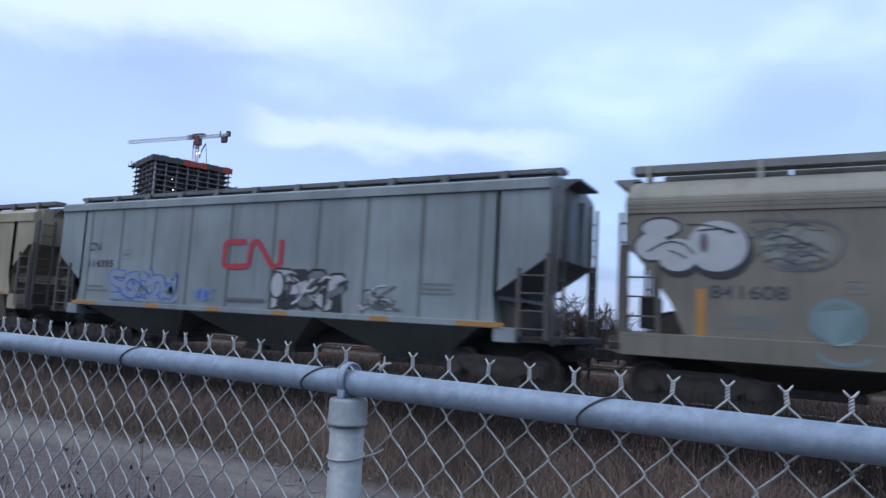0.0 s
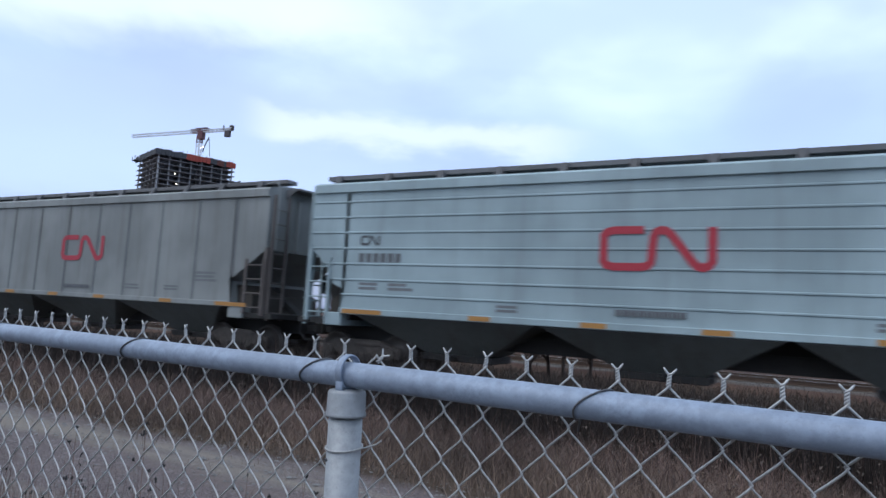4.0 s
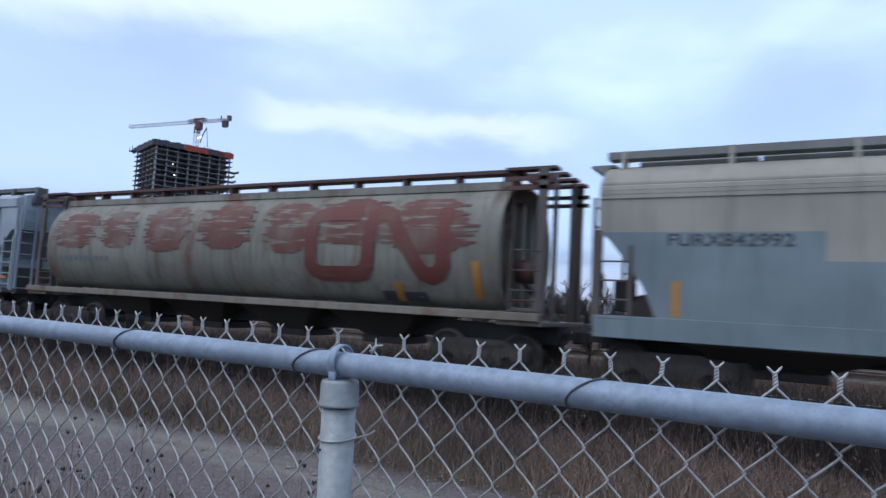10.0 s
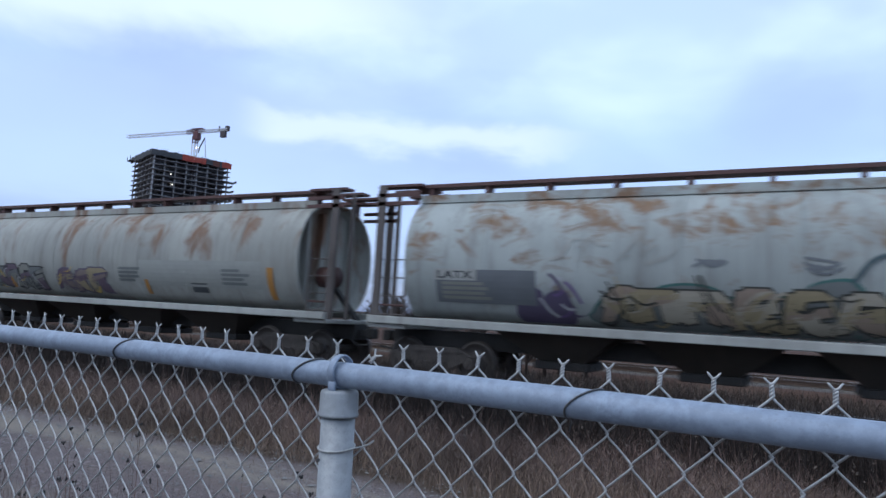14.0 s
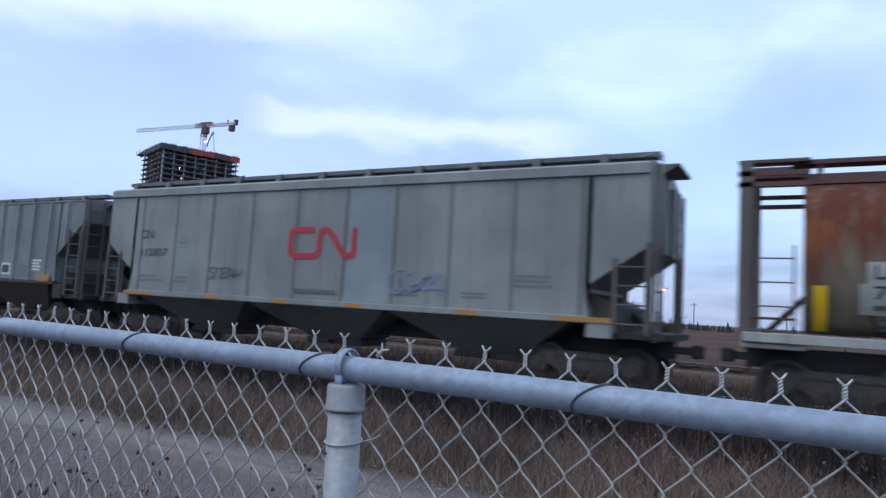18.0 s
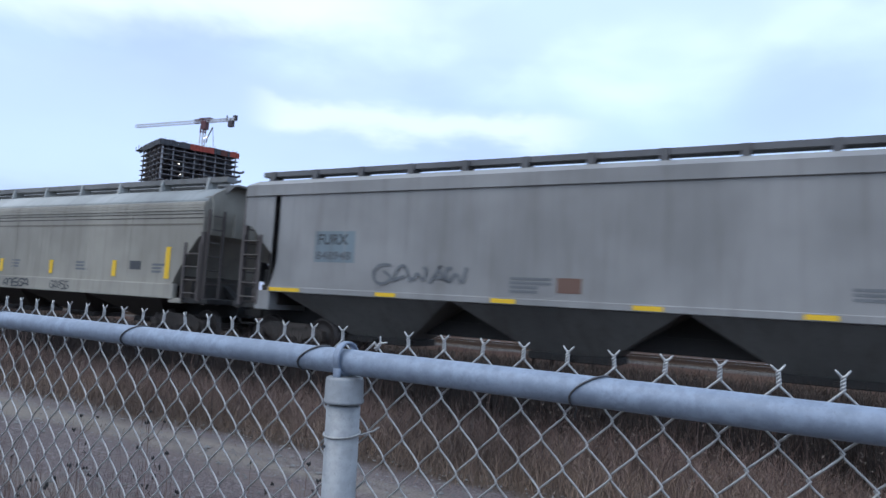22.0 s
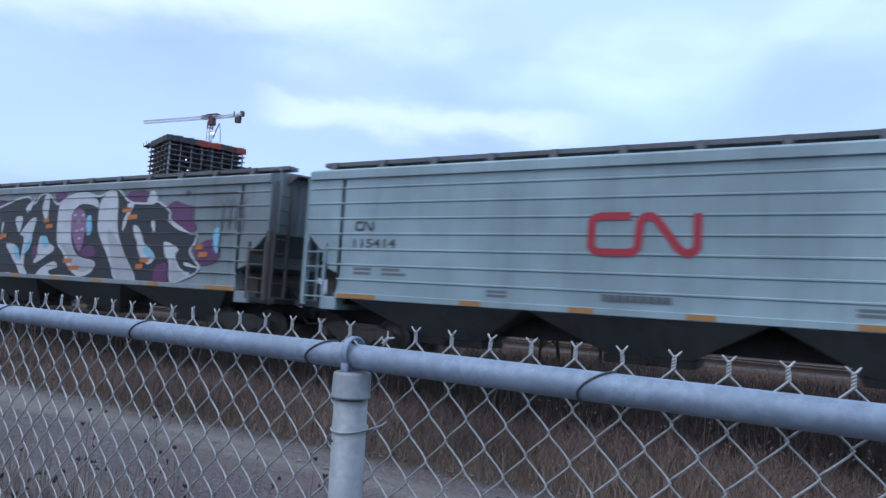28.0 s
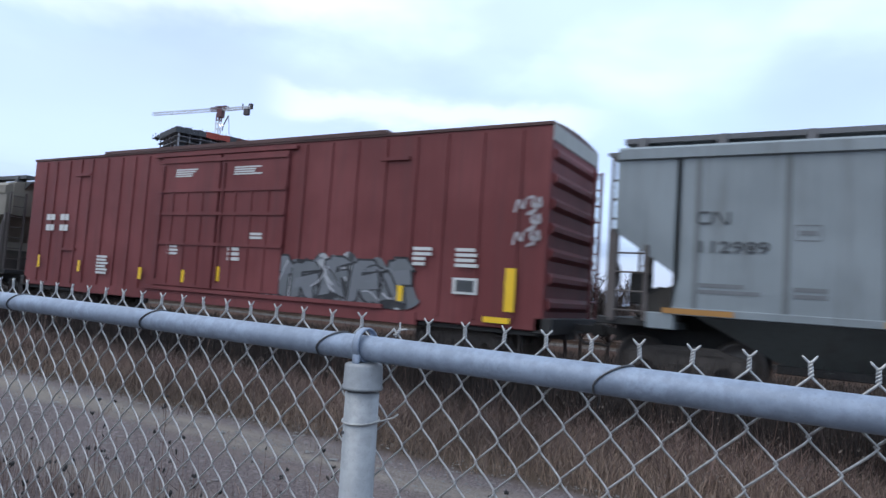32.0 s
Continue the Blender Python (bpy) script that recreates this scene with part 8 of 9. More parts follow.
    car, h, s = curved(143.6, 161.0, "weathered taupe hopper car with black outlined sprayed shapes", taupe_plain, roof=roof_pale, strips=amber, spots=((1.2, 1.36, 1.5, 2.3), (15.9, 16.1, 1.5, 2.2)))
    mark(car, "pale_patch", [rect(1.65 - h, 2.75 - h, 2.35, 2.75), rect(1.65 - h, 2.9 - h, 1.85, 2.2)], sill_pale, "pale painted patch", s, 0.005)
    stencil(car, 1.72 - h, 2.65 - h, 2.42, 2.68, "NDYX", ink, s, 0.009)
    stencil(car, 1.72 - h, 2.85 - h, 1.9, 2.16, "843113", ink, s, 0.009)
    spray(car, s, 5.0 - h, 8.9 - h, 1.15, 2.3, 4, [ink], None, 33, None, None, 0.16, 0.010)
    spray(car, s, 5.2 - h, 8.7 - h, 1.25, 2.2, 5, [ink_pale], None, 36, None, None, 0.10, 0.010)
    bulb = [(12.3 + 0.42 * math.cos(a) - h, 1.92 + 0.36 * math.sin(a)) for a in (math.pi * 2 * k / 22 for k in range(22))]
    halo = [(12.3 + 0.50 * math.cos(a) - h, 1.92 + 0.43 * math.sin(a)) for a in (math.pi * 2 * k / 22 for k in range(22))]
    mark(car, "spray_bulb", [halo], ink_mid, "sprayed dark ring", s, 0.010)
    mark(car, "spray_bulb", [bulb], taupe_light, "pale sprayed bulb shape", s, 0.013)
    mark(car, "spray_bulb", [rect(12.05 - h, 12.55 - h, 1.42 - 0.09 * k, 1.47 - 0.09 * k) for k in range(3)], ink_mid, "dark sprayed bands", s, 0.013)
    mark(car, "spray_bulb", [rect(12.18 - h, 12.44 - h, 1.04, 1.2)], sp_silver, "pale sprayed stub", s, 0.015)
    reflectors(car, ((6.42 - h, 6.62 - h, 1.5, 1.95), (8.87 - h, 9.07 - h, 1.32, 1.85)), yellow, lambda z: 1.63 if z < 1.45 else 1.60)
    reflectors(car, ((4.25 - h, 4.42 - h, 1.42, 1.85), (11.08 - h, 11.28 - h, 1.42, 1.8), (13.22 - h, 13.42 - h, 1.42, 1.8)), amber, lambda z: 1.60)
    mark(car, "data_panel", [rect(15.0 - h, 15.5 - h, 1.55, 1.8)], ink, "dark data panel", s)

    grey_flat(126.43, 142.5, GREY_LABEL, number="113689")
    car, h, s = grey_flat(108.98, 124.96, "grey covered hopper car with red emblem and green sprayed shapes", number="114179")
    mark(car, "spray_field", [smooth_path([(14.55 - h, 2.95), (14.75 - h, 3.2), (15.2 - h, 3.42), (15.9 - h, 3.5), (15.95 - h, 2.98), (15.4 - h, 2.62), (14.75 - h, 2.2), (14.62 - h, 2.5)], 1)], sp_mint, "pale sprayed fan", s, 0.020)
    for k, (x, z) in enumerate(((14.78, 2.82), (15.03, 2.98), (15.28, 3.08), (15.53, 3.16), (15.78, 3.22))):
        mark(car, "spray_stroke", ribbon(smooth_path([(x - 0.12 - h, z + 0.18), (x - h, z - 0.02), (x + 0.08 - h, z - 0.28)]), 0.12), sp_leaf, "green sprayed stroke", s, 0.024 + 0.0005 * k)
        mark(car, "spray_stroke", ribbon([(x - 0.08 - h, z - 0.12), (x + 0.14 - h, z - 0.02)], 0.09), sp_leaf, "", s, 0.028 + 0.0005 * k)
    spray(car, s, 12.1 - h, 14.6 - h, 1.62, 2.25, 4, [sp_faint_teal], None, 42, None, None, 0.17)
    spray(car, s, 12.2 - h, 14.5 - h, 1.68, 2.2, 5, [sp_faint_teal], None, 43, None, None, 0.12)

    car, h, s = curved(90.81, 107.71, "two-tone taupe and faded blue hopper car", taupe_light, sill_mat=blue_patch, strips=amber, spots=[(x - 0.08, x + 0.08, 1.45, t) for x, t in ((1.44, 2.1), (5.04, 1.85), (6.86, 1.82), (8.68, 1.85), (12.34, 1.95), (15.63, 2.3))])
    mark(car, "blue_field", [[(-h + 1.08, 1.425), (h - 1.08, 1.425), (h - 0.8, 2.05), (h - 0.5, 2.5), (-h + 3.8, 2.5), (-h + 3.8, 3.0), (-h + 0.02, 3.0), (-h + 0.2, 2.86), (-h + 0.5, 2.48), (-h + 0.85, 1.98)]], blue_patch, "faded blue lower paint", s, 0.0095)
    stencil(car, 1.28 - h, 3.35 - h, 2.73, 2.97, "FURX842992", ink, s, 0.014)
    scribble(car, s, 7.15 - h, 7.85 - h, 1.5, 2.1, sp_red, 6, 0.07, 3, 0.03)
    mark(car, "data_panel", [rect(13.65 - h, 14.2 - h, 1.52, 1.84)], stencil_white, "white framed data panel", s, 0.014)
    mark(car, "data_panel", [rect(13.70 - h, 13.9 - h, 1.57, 1.79), rect(13.95 - h, 14.15 - h, 1.57, 1.79)], ink, "dark data panel", s, 0.018)
    mark(car, "dark_streak", [rect(10.7 - h, 10.8 - h, 2.9, 3.45)], ink_pale, "dark streak", s)

    car, h, s = cylinder_hopper(72.91, 88.73, "faded cylindrical hopper car with a large peeling red emblem", cyl_rust, walk_rust, sill_rusty)
    emblem(car, 10.85 - h, 14.5 - h, 2.05, 3.5, peel_dark, s, 0.03, 0.36)
    rng = random.Random(17)

    def leaf(x0, x1, z0, z1, lift):
        """A worn painted patch: level scraped strips of uneven length within a rounded outline."""
        n, m, qs = 24, (x0 + x1) / 2, []
        for k in range(n):
            a, b = z0 + (z1 - z0) * k / n, z0 + (z1 - z0) * (k + 1) / n
            half = (x1 - x0) / 2 * (1 - abs(2 * (k + 0.5) / n - 1) ** 5) ** 0.5
            l, r = m - half * rng.uniform(0.6, 1.12), m + half * rng.uniform(0.6, 1.12)
            qs += [[(l - h, a), (m - h, a), (m - h, b), (l - h, b)], [(m - h, a), (r - h, a), (r - h, b), (m - h, b)]]
        mark(car, "faded_leaf", qs, peel_red, "peeling red leaf-like patch", s, lift)

    for x0, x1, z0, z1 in ((0.35, 2.4, 2.6, 3.7), (2.6, 4.25, 2.6, 3.75), (4.6, 6.5, 2.52, 3.82), (6.9, 8.85, 2.6, 3.85), (9.2, 10.95, 2.52, 3.85), (10.8, 13.0, 2.75, 3.9), (12.8, 15.25, 2.56, 3.82)):
        leaf(x0, x1, z0, z1, 0.010 + 0.0005 * x0)
    lettering(car, 0.7 - h, 3.2 - h, 2.22, 2.36, 10, ink_pale, s, 0.008, 0.3)
    reflectors(car, ((13.2 - h, 13.4 - h, 1.48, 1.9), (15.2 - h, 15.4 - h, 1.6, 2.4)), amber, s, 0.02)
    mark(car, "data_panel", [rect(12.8 - h, 14.0 - h, 1.48, 1.7)], ink, "dark data panel", s)

    car, h, s = stepped(54.79, 71.0, "light grey covered hopper car with amber reflectors", pale_grey, sill_mat=pale_grey, board_mat=walk_mid, ref=amber, bay_mat=bay_light)
    stencil(car, 2.0 - h, 3.1 - h, 2.85, 3.08, "EAWX", ink_mid, s)
    stencil(car, 2.0 - h, 3.0 - h, 2.3, 2.55, "1909", ink_mid, s)
    for i, x in enumerate((2.0, 6.0, 8.8, 9.5, 12.4)):
        small_print(car, x - h, x + 0.6 - h, 1.72, 1.92, 2, ink_pale, s, i)

    car, h, s = tank_car(41.69, 53.93)
    stencil(car, 0.9 - h, 2.45 - h, 2.0, 2.22, "WFRX 119036", stencil_white, s, 0.012)
    mark(car, "data_panel", [rect(2.5 - h, 2.72 - h, 2.0, 2.02), rect(2.5 - h, 2.72 - h, 2.2, 2.22), rect(2.5 - h, 2.52 - h, 2.02, 2.2), rect(2.7 - h, 2.72 - h, 2.02, 2.2), rect(2.56 - h, 2.66 - h, 2.06, 2.16)], stencil_white, "outlined data panel", s, 0.012)
    small_print(car, 0.9 - h, 2.4 - h, 1.66, 1.9, 2, stencil_white, s, 2, 0.012)
    small_print(car, 2.9 - h, 3.7 - h, 1.8, 1.92, 1, stencil_white, s, 3, 0.012)
    small_print(car, 4.1 - h, 5.0 - h, 1.72, 1.9, 2, stencil_white, s, 4, 0.012)
    small_print(car, 7.2 - h, 8.0 - h, 1.82, 1.9, 1, stencil_white, s, 6, 0.012)
    small_print(car, 8.8 - h, 9.5 - h, 1.85, 2.05, 2, stencil_white, s, 7, 0.012)
    for i in range(3):
        mark(car, "data_panel", [rect(9.5 + 0.40 * i - h, 9.86 + 0.40 * i - h, 2.25, 2.68)], sp_silver, "grey data panel", s, 0.012)
    reflectors(car, ((0.16 - h, 0.32 - h, 1.85, 2.75), (2.75 - h, 2.95 - h, 2.0, 2.5), (6.0 - h, 6.2 - h, 2.1, 2.6), (8.38 - h, 8.55 - h, 2.1, 2.62)), amber, s, 0.014)
    reflectors(car, ((10.72 - h, 10.92 - h, 1.85, 2.85),), amber, s, 0.014)

    car, h, s = cylinder_hopper(23.51, 39.13, "pale cylindrical hopper car with rust and a wide sprayed mural", cyl_pale, walk_rust, sill_pale)
    cloud(car, s, 2.6 - h, 3.9 - h, 1.42, 2.35, spray_dusk, 50, 2, 0.010)
    cloud(car, s, 4.1 - h, 9.1 - h, 1.42, 2.50, sp_teal_edge, 51, 4, 0.010, ragged=0.12)
    cloud(car, s, 4.15 - h, 9.05 - h, 1.42, 2.44, sp_dull_grey, 51, 4, 0.013, ragged=0.12)
    wild(car, s, 4.3 - h, 9.0 - h, 1.44, 2.26, 6, [sp_peach_dull, sp_straw_dull, sp_sand], sp_olive_dark, 56, 0.016, 0.035)
    streaks(car, s, 4.3 - h, 8.9 - h, 1.5, 2.15, 26, [sp_olive_dark, sp_straw, sp_sand], 57, 0.5, 0.05, 0.030, 1.0)
    streaks(car, s, 3.0 - h, 4.2 - h, 1.5, 2.3, 8, [sp_purple, sp_silver, spray_dusk], 58, 0.4, 0.06, 0.016, 0.8)
    streaks(car, s, 3.2 - h, 6.6 - h, 2.6, 3.1, 16, [sill_pale], 59, 0.4, 0.05, 0.010, 0.8)
    for x in (6.0, 7.75):
        streaks(car, s, x - h, x + 0.75 - h, 2.58, 2.72, 6, [sp_grey], int(x), 0.5, 0.05, 0.012, 0.1)
    small_print(car, 0.95 - h, 2.2 - h, 1.8, 2.2, 4, sp_olive_pale, s, 3, 0.016)
    mark(car, "pale_patch", [rect(0.78 - h, 1.78 - h, 2.22, 2.46)], sill_pale, "pale lettering patch", s, 0.018)
    stencil(car, 0.86 - h, 1.7 - h, 2.26, 2.42, "LATX", ink, s, 0.024)
    cloud(car, s, 8.9 - h, 14.9 - h, 1.42, 2.35, mu_brown, 53, 7, 0.012)
    wild(car, s, 9.0 - h, 14.7 - h, 1.46, 2.5, 7, [sp_brown, sp_grey_tag, sp_peach_dull, sp_brown], sp_olive_dark, 153, 0.014, 0.03)
    for i, x in enumerate((8.9, 9.8, 10.7, 11.6, 12.5, 13.4)):
        top = 2.75 + 0.09 * math.sin(i * 2.3)
        path = smooth_path([(x - 0.35 - h, 2.35), (x - 0.1 - h, top), (x + 0.3 - h, top + 0.1), (x + 0.62 - h, top - 0.1), (x + 0.72 - h, 2.3)])
        mark(car, "spray_stroke", ribbon(path, 0.07), sp_teal_dark, "dark sprayed arch line", s, 0.036 + 0.0006 * i)
        mark(car, "spray_stroke", ribbon([(x + 0.45 - h, top - 0.2), (x + 0.62 - h, top + 0.2)], 0.05), sp_teal_dark, "", s, 0.040 + 0.0006 * i)
    mark(car, "grey_patch", [rect(0.8 - h, 3.1 - h, 1.75, 2.45)], sp_grey, "grey painted-out patch", s, 0.012)
    for x0, x1 in ((11.2, 12.6), (12.85, 14.2), (9.6, 10.4)):
        mark(car, "data_panel", [rect(x0 - h, x1 - h, 1.62, 2.15)], sill_pale, "pale data panel", s, 0.045)
        small_print(car, x0 + 0.1 - h, x1 - 0.1 - h, 1.68, 2.1, 5, ink_pale, s, int(x0), 0.05)

    car, h, s = cylinder_hopper(4.44, 20.42, "pale cylindrical hopper car with rust stains and faded sprayed shapes", cyl_tan, walk_rust, sill_pale)
    wild(car, s, 2.6 - h, 5.4 - h, 1.55, 2.35, 4, [sp_dull_grey, sp_grey_plum, sp_olive_pale], sp_black, 61, 0.012, 0.04)
    wild(car, s, 6.0 - h, 8.6 - h, 1.55, 2.35, 3, [sp_grey_plum, sp_halo, sp_straw_dull], spray_dusk, 62, 0.012, 0.04)
    streaks(car, s, 2.6 - h, 5.4 - h, 1.6, 2.3, 10, [sp_silver, sp_gold, sp_black], 63, 0.4, 0.05, 0.024, 0.8)
    streaks(car, s, 6.0 - h, 8.6 - h, 1.6, 2.3, 10, [sp_grey_plum, sp_gold, sp_halo], 64, 0.4, 0.05, 0.024, 0.8)
    for i, x in enumerate((9.2, 13.4)):
        small_print(car, x - h, x + 1.0 - h, 1.9, 2.35, 4, sp_dull_grey, s, 70 + i, 0.012)
    mark(car, "pale_patch", [rect(10.1 - h, 14.8 - h, 1.85, 2.55)], sp_pale_panel, "paler repainted band", s, 0.006)
    reflectors(car, ((15.0 - h, 15.2 - h, 1.6, 2.4), (10.3 - h, 10.45 - h, 1.6, 2.0), (3.5 - h, 3.7 - h, 1.6, 1.95)), amber, s, 0.015)
    mark(car, "data_panel", [rect(12.2 - h, 12.8 - h, 1.7, 1.95)], ink, "dark data panel", s)

    car, h, s = stepped(-13.8, 2.7, "cream-white covered hopper car with dark stencils", cream, sill_mat=cream, board_mat=walk_mid, bay_mat=bay_light)
    stencil(car, 2.0 - h, 3.45 - h, 2.9, 3.17, "WFRX", ink, s)
    stencil(car, 2.0 - h, 4.0 - h, 2.35, 2.64, "849700", ink, s)
    small_print(car, 2.0 - h, 3.3 - h, 1.9, 2.1, 2, ink_pale, s, 1)

    car, h, s = cylinder_hopper(-31.1, -15.92, "heavily rusted cylindrical hopper car with pale sprayed shapes", cyl_red, walk_rust, sill_pale, walk_rust)
    cloud(car, s, 2.6 - h, 9.9 - h, 1.42, 2.5, mu_rusty, 71, 8, 0.010, ragged=0.3)
    cloud(car, s, 9.8 - h, 14.7 - h, 1.42, 2.2, mu_sea, 72, 6, 0.012, ragged=0.4)
    wild(car, s, 1.0 - h, 14.6 - h, 1.42, 2.36, 13, [sp_grey_tag, sp_dull_grey, sp_olive_pale], sp_olive_dark, 73, 0.013, 0.05)
    streaks(car, s, 1.2 - h, 14.4 - h, 1.5, 2.3, 40, [sp_olive_dark, sp_grey_tag, sp_silver], 74, 0.55, 0.06, 0.030, 0.8)
    part("vent_box", Geo().soft_box(-3.1, -2.6, -0.95, -0.6, 4.44, 4.58, 0.02), sp_red, car, "small red roof box")
    mark(car, "pale_patch", [rect(0.9 - h, 1.9 - h, 2.25, 2.6), rect(0.8 - h, 3.25 - h, 1.75, 2.25)], sill_pale, "pale lettering patch", s, 0.044)
    stencil(car, 1.0 - h, 1.75 - h, 2.32, 2.54, "LATX", ink, s, 0.050)
    stencil(car, 1.0 - h, 1.8 - h, 2.0, 2.22, "7033", ink, s, 0.050)
    small_print(car, 1.0 - h, 2.9 - h, 1.8, 1.92, 1, ink_mid, s, 4, 0.050)
    reflectors(car, [(a - h, a + 0.2 - h, 1.45, b) for a, b in ((0.15, 2.2), (3.37, 1.75), (5.87, 1.8), (8.7, 1.8), (11.65, 1.85), (14.82, 2.3))], yellow, s, 0.055)
    mark(car, "data_panel", [rect(12.4 - h, 12.9 - h, 1.75, 2.05)], ink, "dark data panel", s, 0.03)

    car, h, s = grey_flat(-49.59, -33.62, "grey covered hopper car with a red emblem and pale blue scrawls", cn_grey2, number="112837")
    spray(car, s, 10.2 - h, 11.7 - h, 1.7, 2.3, 3, [sp_faint_blue], None, 81, None, None, 0.16)
    spray(car, s, 10.3 - h, 11.6 - h, 1.72, 2.25, 2, [sp_faint_blue], None, 181, None, None, 0.12)
    spray(car, s, 4.4 - h, 5.6 - h, 1.88, 2.22, 5, [ink], None, 82, None, None, 0.2)
    mark(car, "repainted_panel", [rect(9.0 - h, 10.2 - h, 1.5, 4.2)], grey_panel, "bluish repainted panel", s, 0.004)

    car, h, s = hopper(-68.3, -50.99, "dull grey ribbed hopper car with many tall side ribs", ribbed_grey, cut=((0.0, 3.5), (1.28, 2.40)), in_bottom=1.2, z_bot=1.55, eave=4.17, shape="plain", sill=(1.50, 1.62),
                       rib_x=[0.75 + 0.93 * i for i in range(18)], rib=(0.14, 0.10), rib_mat=ribbed_lit_rib, sill_mat=bay_brown, board=(4.48, 0.95), board_mat=walk_mid, bay_mat=bay_bronze)
    reflectors(car, [(x - 0.25 - h, x + 0.25 - h, 1.6, 1.74) for x in (1.96, 4.3, 6.85, 9.62, 12.3)], amber, lambda z: 1.66)
    reflectors(car, [(15.3 - h, 15.9 - h, 1.58, 1.82)], amber, lambda z: 1.66)
    mark(car, "data_panel", [rect(12.95 - h, 13.5 - h, 1.75, 2.15)], stencil_white, "white framed data panel", s, 0.01)
    mark(car, "data_panel", [rect(13.02 - h, 13.43 - h, 1.82, 2.08)], ink, "dark data panel", s, 0.016)
    mark(car, "dark_patch", [rect(13.95 - h, 14.55 - h, 1.68, 2.1)], ink_pale, "dark patch", s, 0.01)
    scribble(car, s, 11.2 - h, 11.6 - h, 1.9, 2.3, ink_pale, 84, 0.05, 2, 0.01)
    scribble(car, s, 8.3 - h, 9.6 - h, 3.1, 3.7, sp_peach, 85, 0.12, 2, 0.01)
    streaks(car, s, 7.4 - h, 8.2 - h, 1.8, 2.1, 7, [sp_faint_blue, sp_faint_teal], 86, 0.5, 0.04, 0.012, 0.3)
    streaks(car, s, 9.2 - h, 10.0 - h, 1.75, 2.1, 7, [sp_faint_teal, sp_grey_teal], 87, 0.5, 0.04, 0.012, 0.3)
    mark(car, "dark_patch", [rect(12.2 - h, 12.55 - h, 3.1, 3.5)], sp_grey, "dark painted-out patch", s, 0.01)
    for i, x in enumerate((3.61, 4.54, 5.47, 6.40)):
        lettering(car, x - h, x + 0.72 - h, 2.46, 2.68, 3, ink_pale, s)
        small_print(car, x - h, x + 0.65 - h, 1.85, 2.2, 4, ink_pale, s, 60 + i, 0.008)
    small_print(car, 14.7 - h, 15.3 - h, 1.9, 2.3, 4, stencil_white, s, 7, 0.01)

    car, h, s = hopper(-87.24, -69.86, "rusted grey hopper car with a bright blue and green sprayed mural", ic_rust, cut=((0.0, 3.15), (0.5, 2.75), (1.0, 2.2), (1.3, 1.65)), in_bottom=1.35, z_bot=1.25, eave=4.02, shape="step", sill=(1.18, 1.30),
                       board=(4.78, 0.95), board_mat=walk_dark, bays=4)
    cloud(car, s, 7.4 - h, 9.5 - h, 1.24, 2.0, mu_lime, 91, 3, 0.008, ragged=0.3)
    cloud(car, s, 13.1 - h, 15.6 - h, 1.24, 1.95, mu_lime, 97, 3, 0.008, ragged=0.35)
    dome = [(9.35, 1.3), (8.95, 1.75), (8.85, 2.05), (9.1, 2.35), (9.6, 2.62), (10.3, 2.82), (11.3, 2.84), (12.3, 2.70), (13.0, 2.58), (13.38, 2.2), (13.45, 1.7), (13.2, 1.28)]

    def ringed(k, dx=0.0):
        return smooth_path([(11.2 + dx + (x - 11.2) * k - h, 1.26 + (z - 1.26) * k) for x, z in dome], 2)

    mark(car, "spray_field", [ringed(1.06)], sp_halo, "pale pink sprayed halo", s, 0.011)
    mark(car, "spray_field", [ringed(0.995)], sp_ink_blue, "dark sprayed rim", s, 0.014)
    mark(car, "spray_field", [ringed(0.97)], sp_haze_blue, "lilac sprayed letters", s, 0.017)
    cloud(car, s, 9.1 - h, 13.3 - h, 1.27, 2.42, sp_mid_blue, 98, 5, 0.020, ragged=0.12)
    cloud(car, s, 9.3 - h, 13.25 - h, 1.27, 1.85, sp_deep_blue, 99, 6, 0.023, ragged=0.15)
    gaps = (([(9.0, 2.05), (9.5, 1.90), (9.95, 2.02)], 0.17), ([(9.4, 2.35), (9.8, 2.45), (10.1, 2.40)], 0.07), ([(10.12, 2.78), (10.0, 2.2), (9.85, 1.75), (10.0, 1.4)], 0.07), ([(10.35, 2.32), (10.8, 2.36)], 0.12), ([(10.35, 1.95), (10.75, 2.0)], 0.12), ([(10.95, 2.8), (10.9, 2.2), (10.95, 1.4)], 0.07),
            ([(11.25, 2.45), (11.3, 2.15)], 0.12), ([(11.25, 1.85), (11.2, 1.45)], 0.10), ([(11.55, 2.75), (11.6, 2.2), (11.72, 1.45)], 0.09), ([(11.8, 2.1), (11.86, 1.5)], 0.12), ([(12.15, 2.15), (12.1, 1.5)], 0.12), ([(12.42, 2.7), (12.38, 2.1), (12.45, 1.4)], 0.07), ([(12.78, 2.15), (12.82, 1.65)], 0.16), ([(9.5, 1.5), (9.8, 1.35)], 0.08))
    for k, (pts, w) in enumerate(gaps):
        mark(car, "spray_stroke", ribbon(smooth_path([(x - h, z) for x, z in pts]), w), sp_ink_blue, "dark gap between sprayed letters", s, 0.027 + 0.0006 * k)
    rng = random.Random(44)
    for i in range(9):
        x = 0.95 + 1.92 * i
        for k in range(5):
            dx, top, w = rng.gauss(0, 0.09), rng.uniform(2.7, 3.85), rng.uniform(0.03, 0.08)
            mark(car, "pale_streak", [[(x + dx - w * 2.2 - h, 1.9), (x + dx + w * 2.2 - h, 1.9), (x + dx + w - h, (top + 1.9) / 2), (x + dx + w * 0.25 - h, top), (x + dx - w * 0.25 - h, top), (x + dx - w - h, (top + 1.9) / 2)]], ic_bare, "pale washed streak in the rust", s, 0.003 + 0.0004 * k)
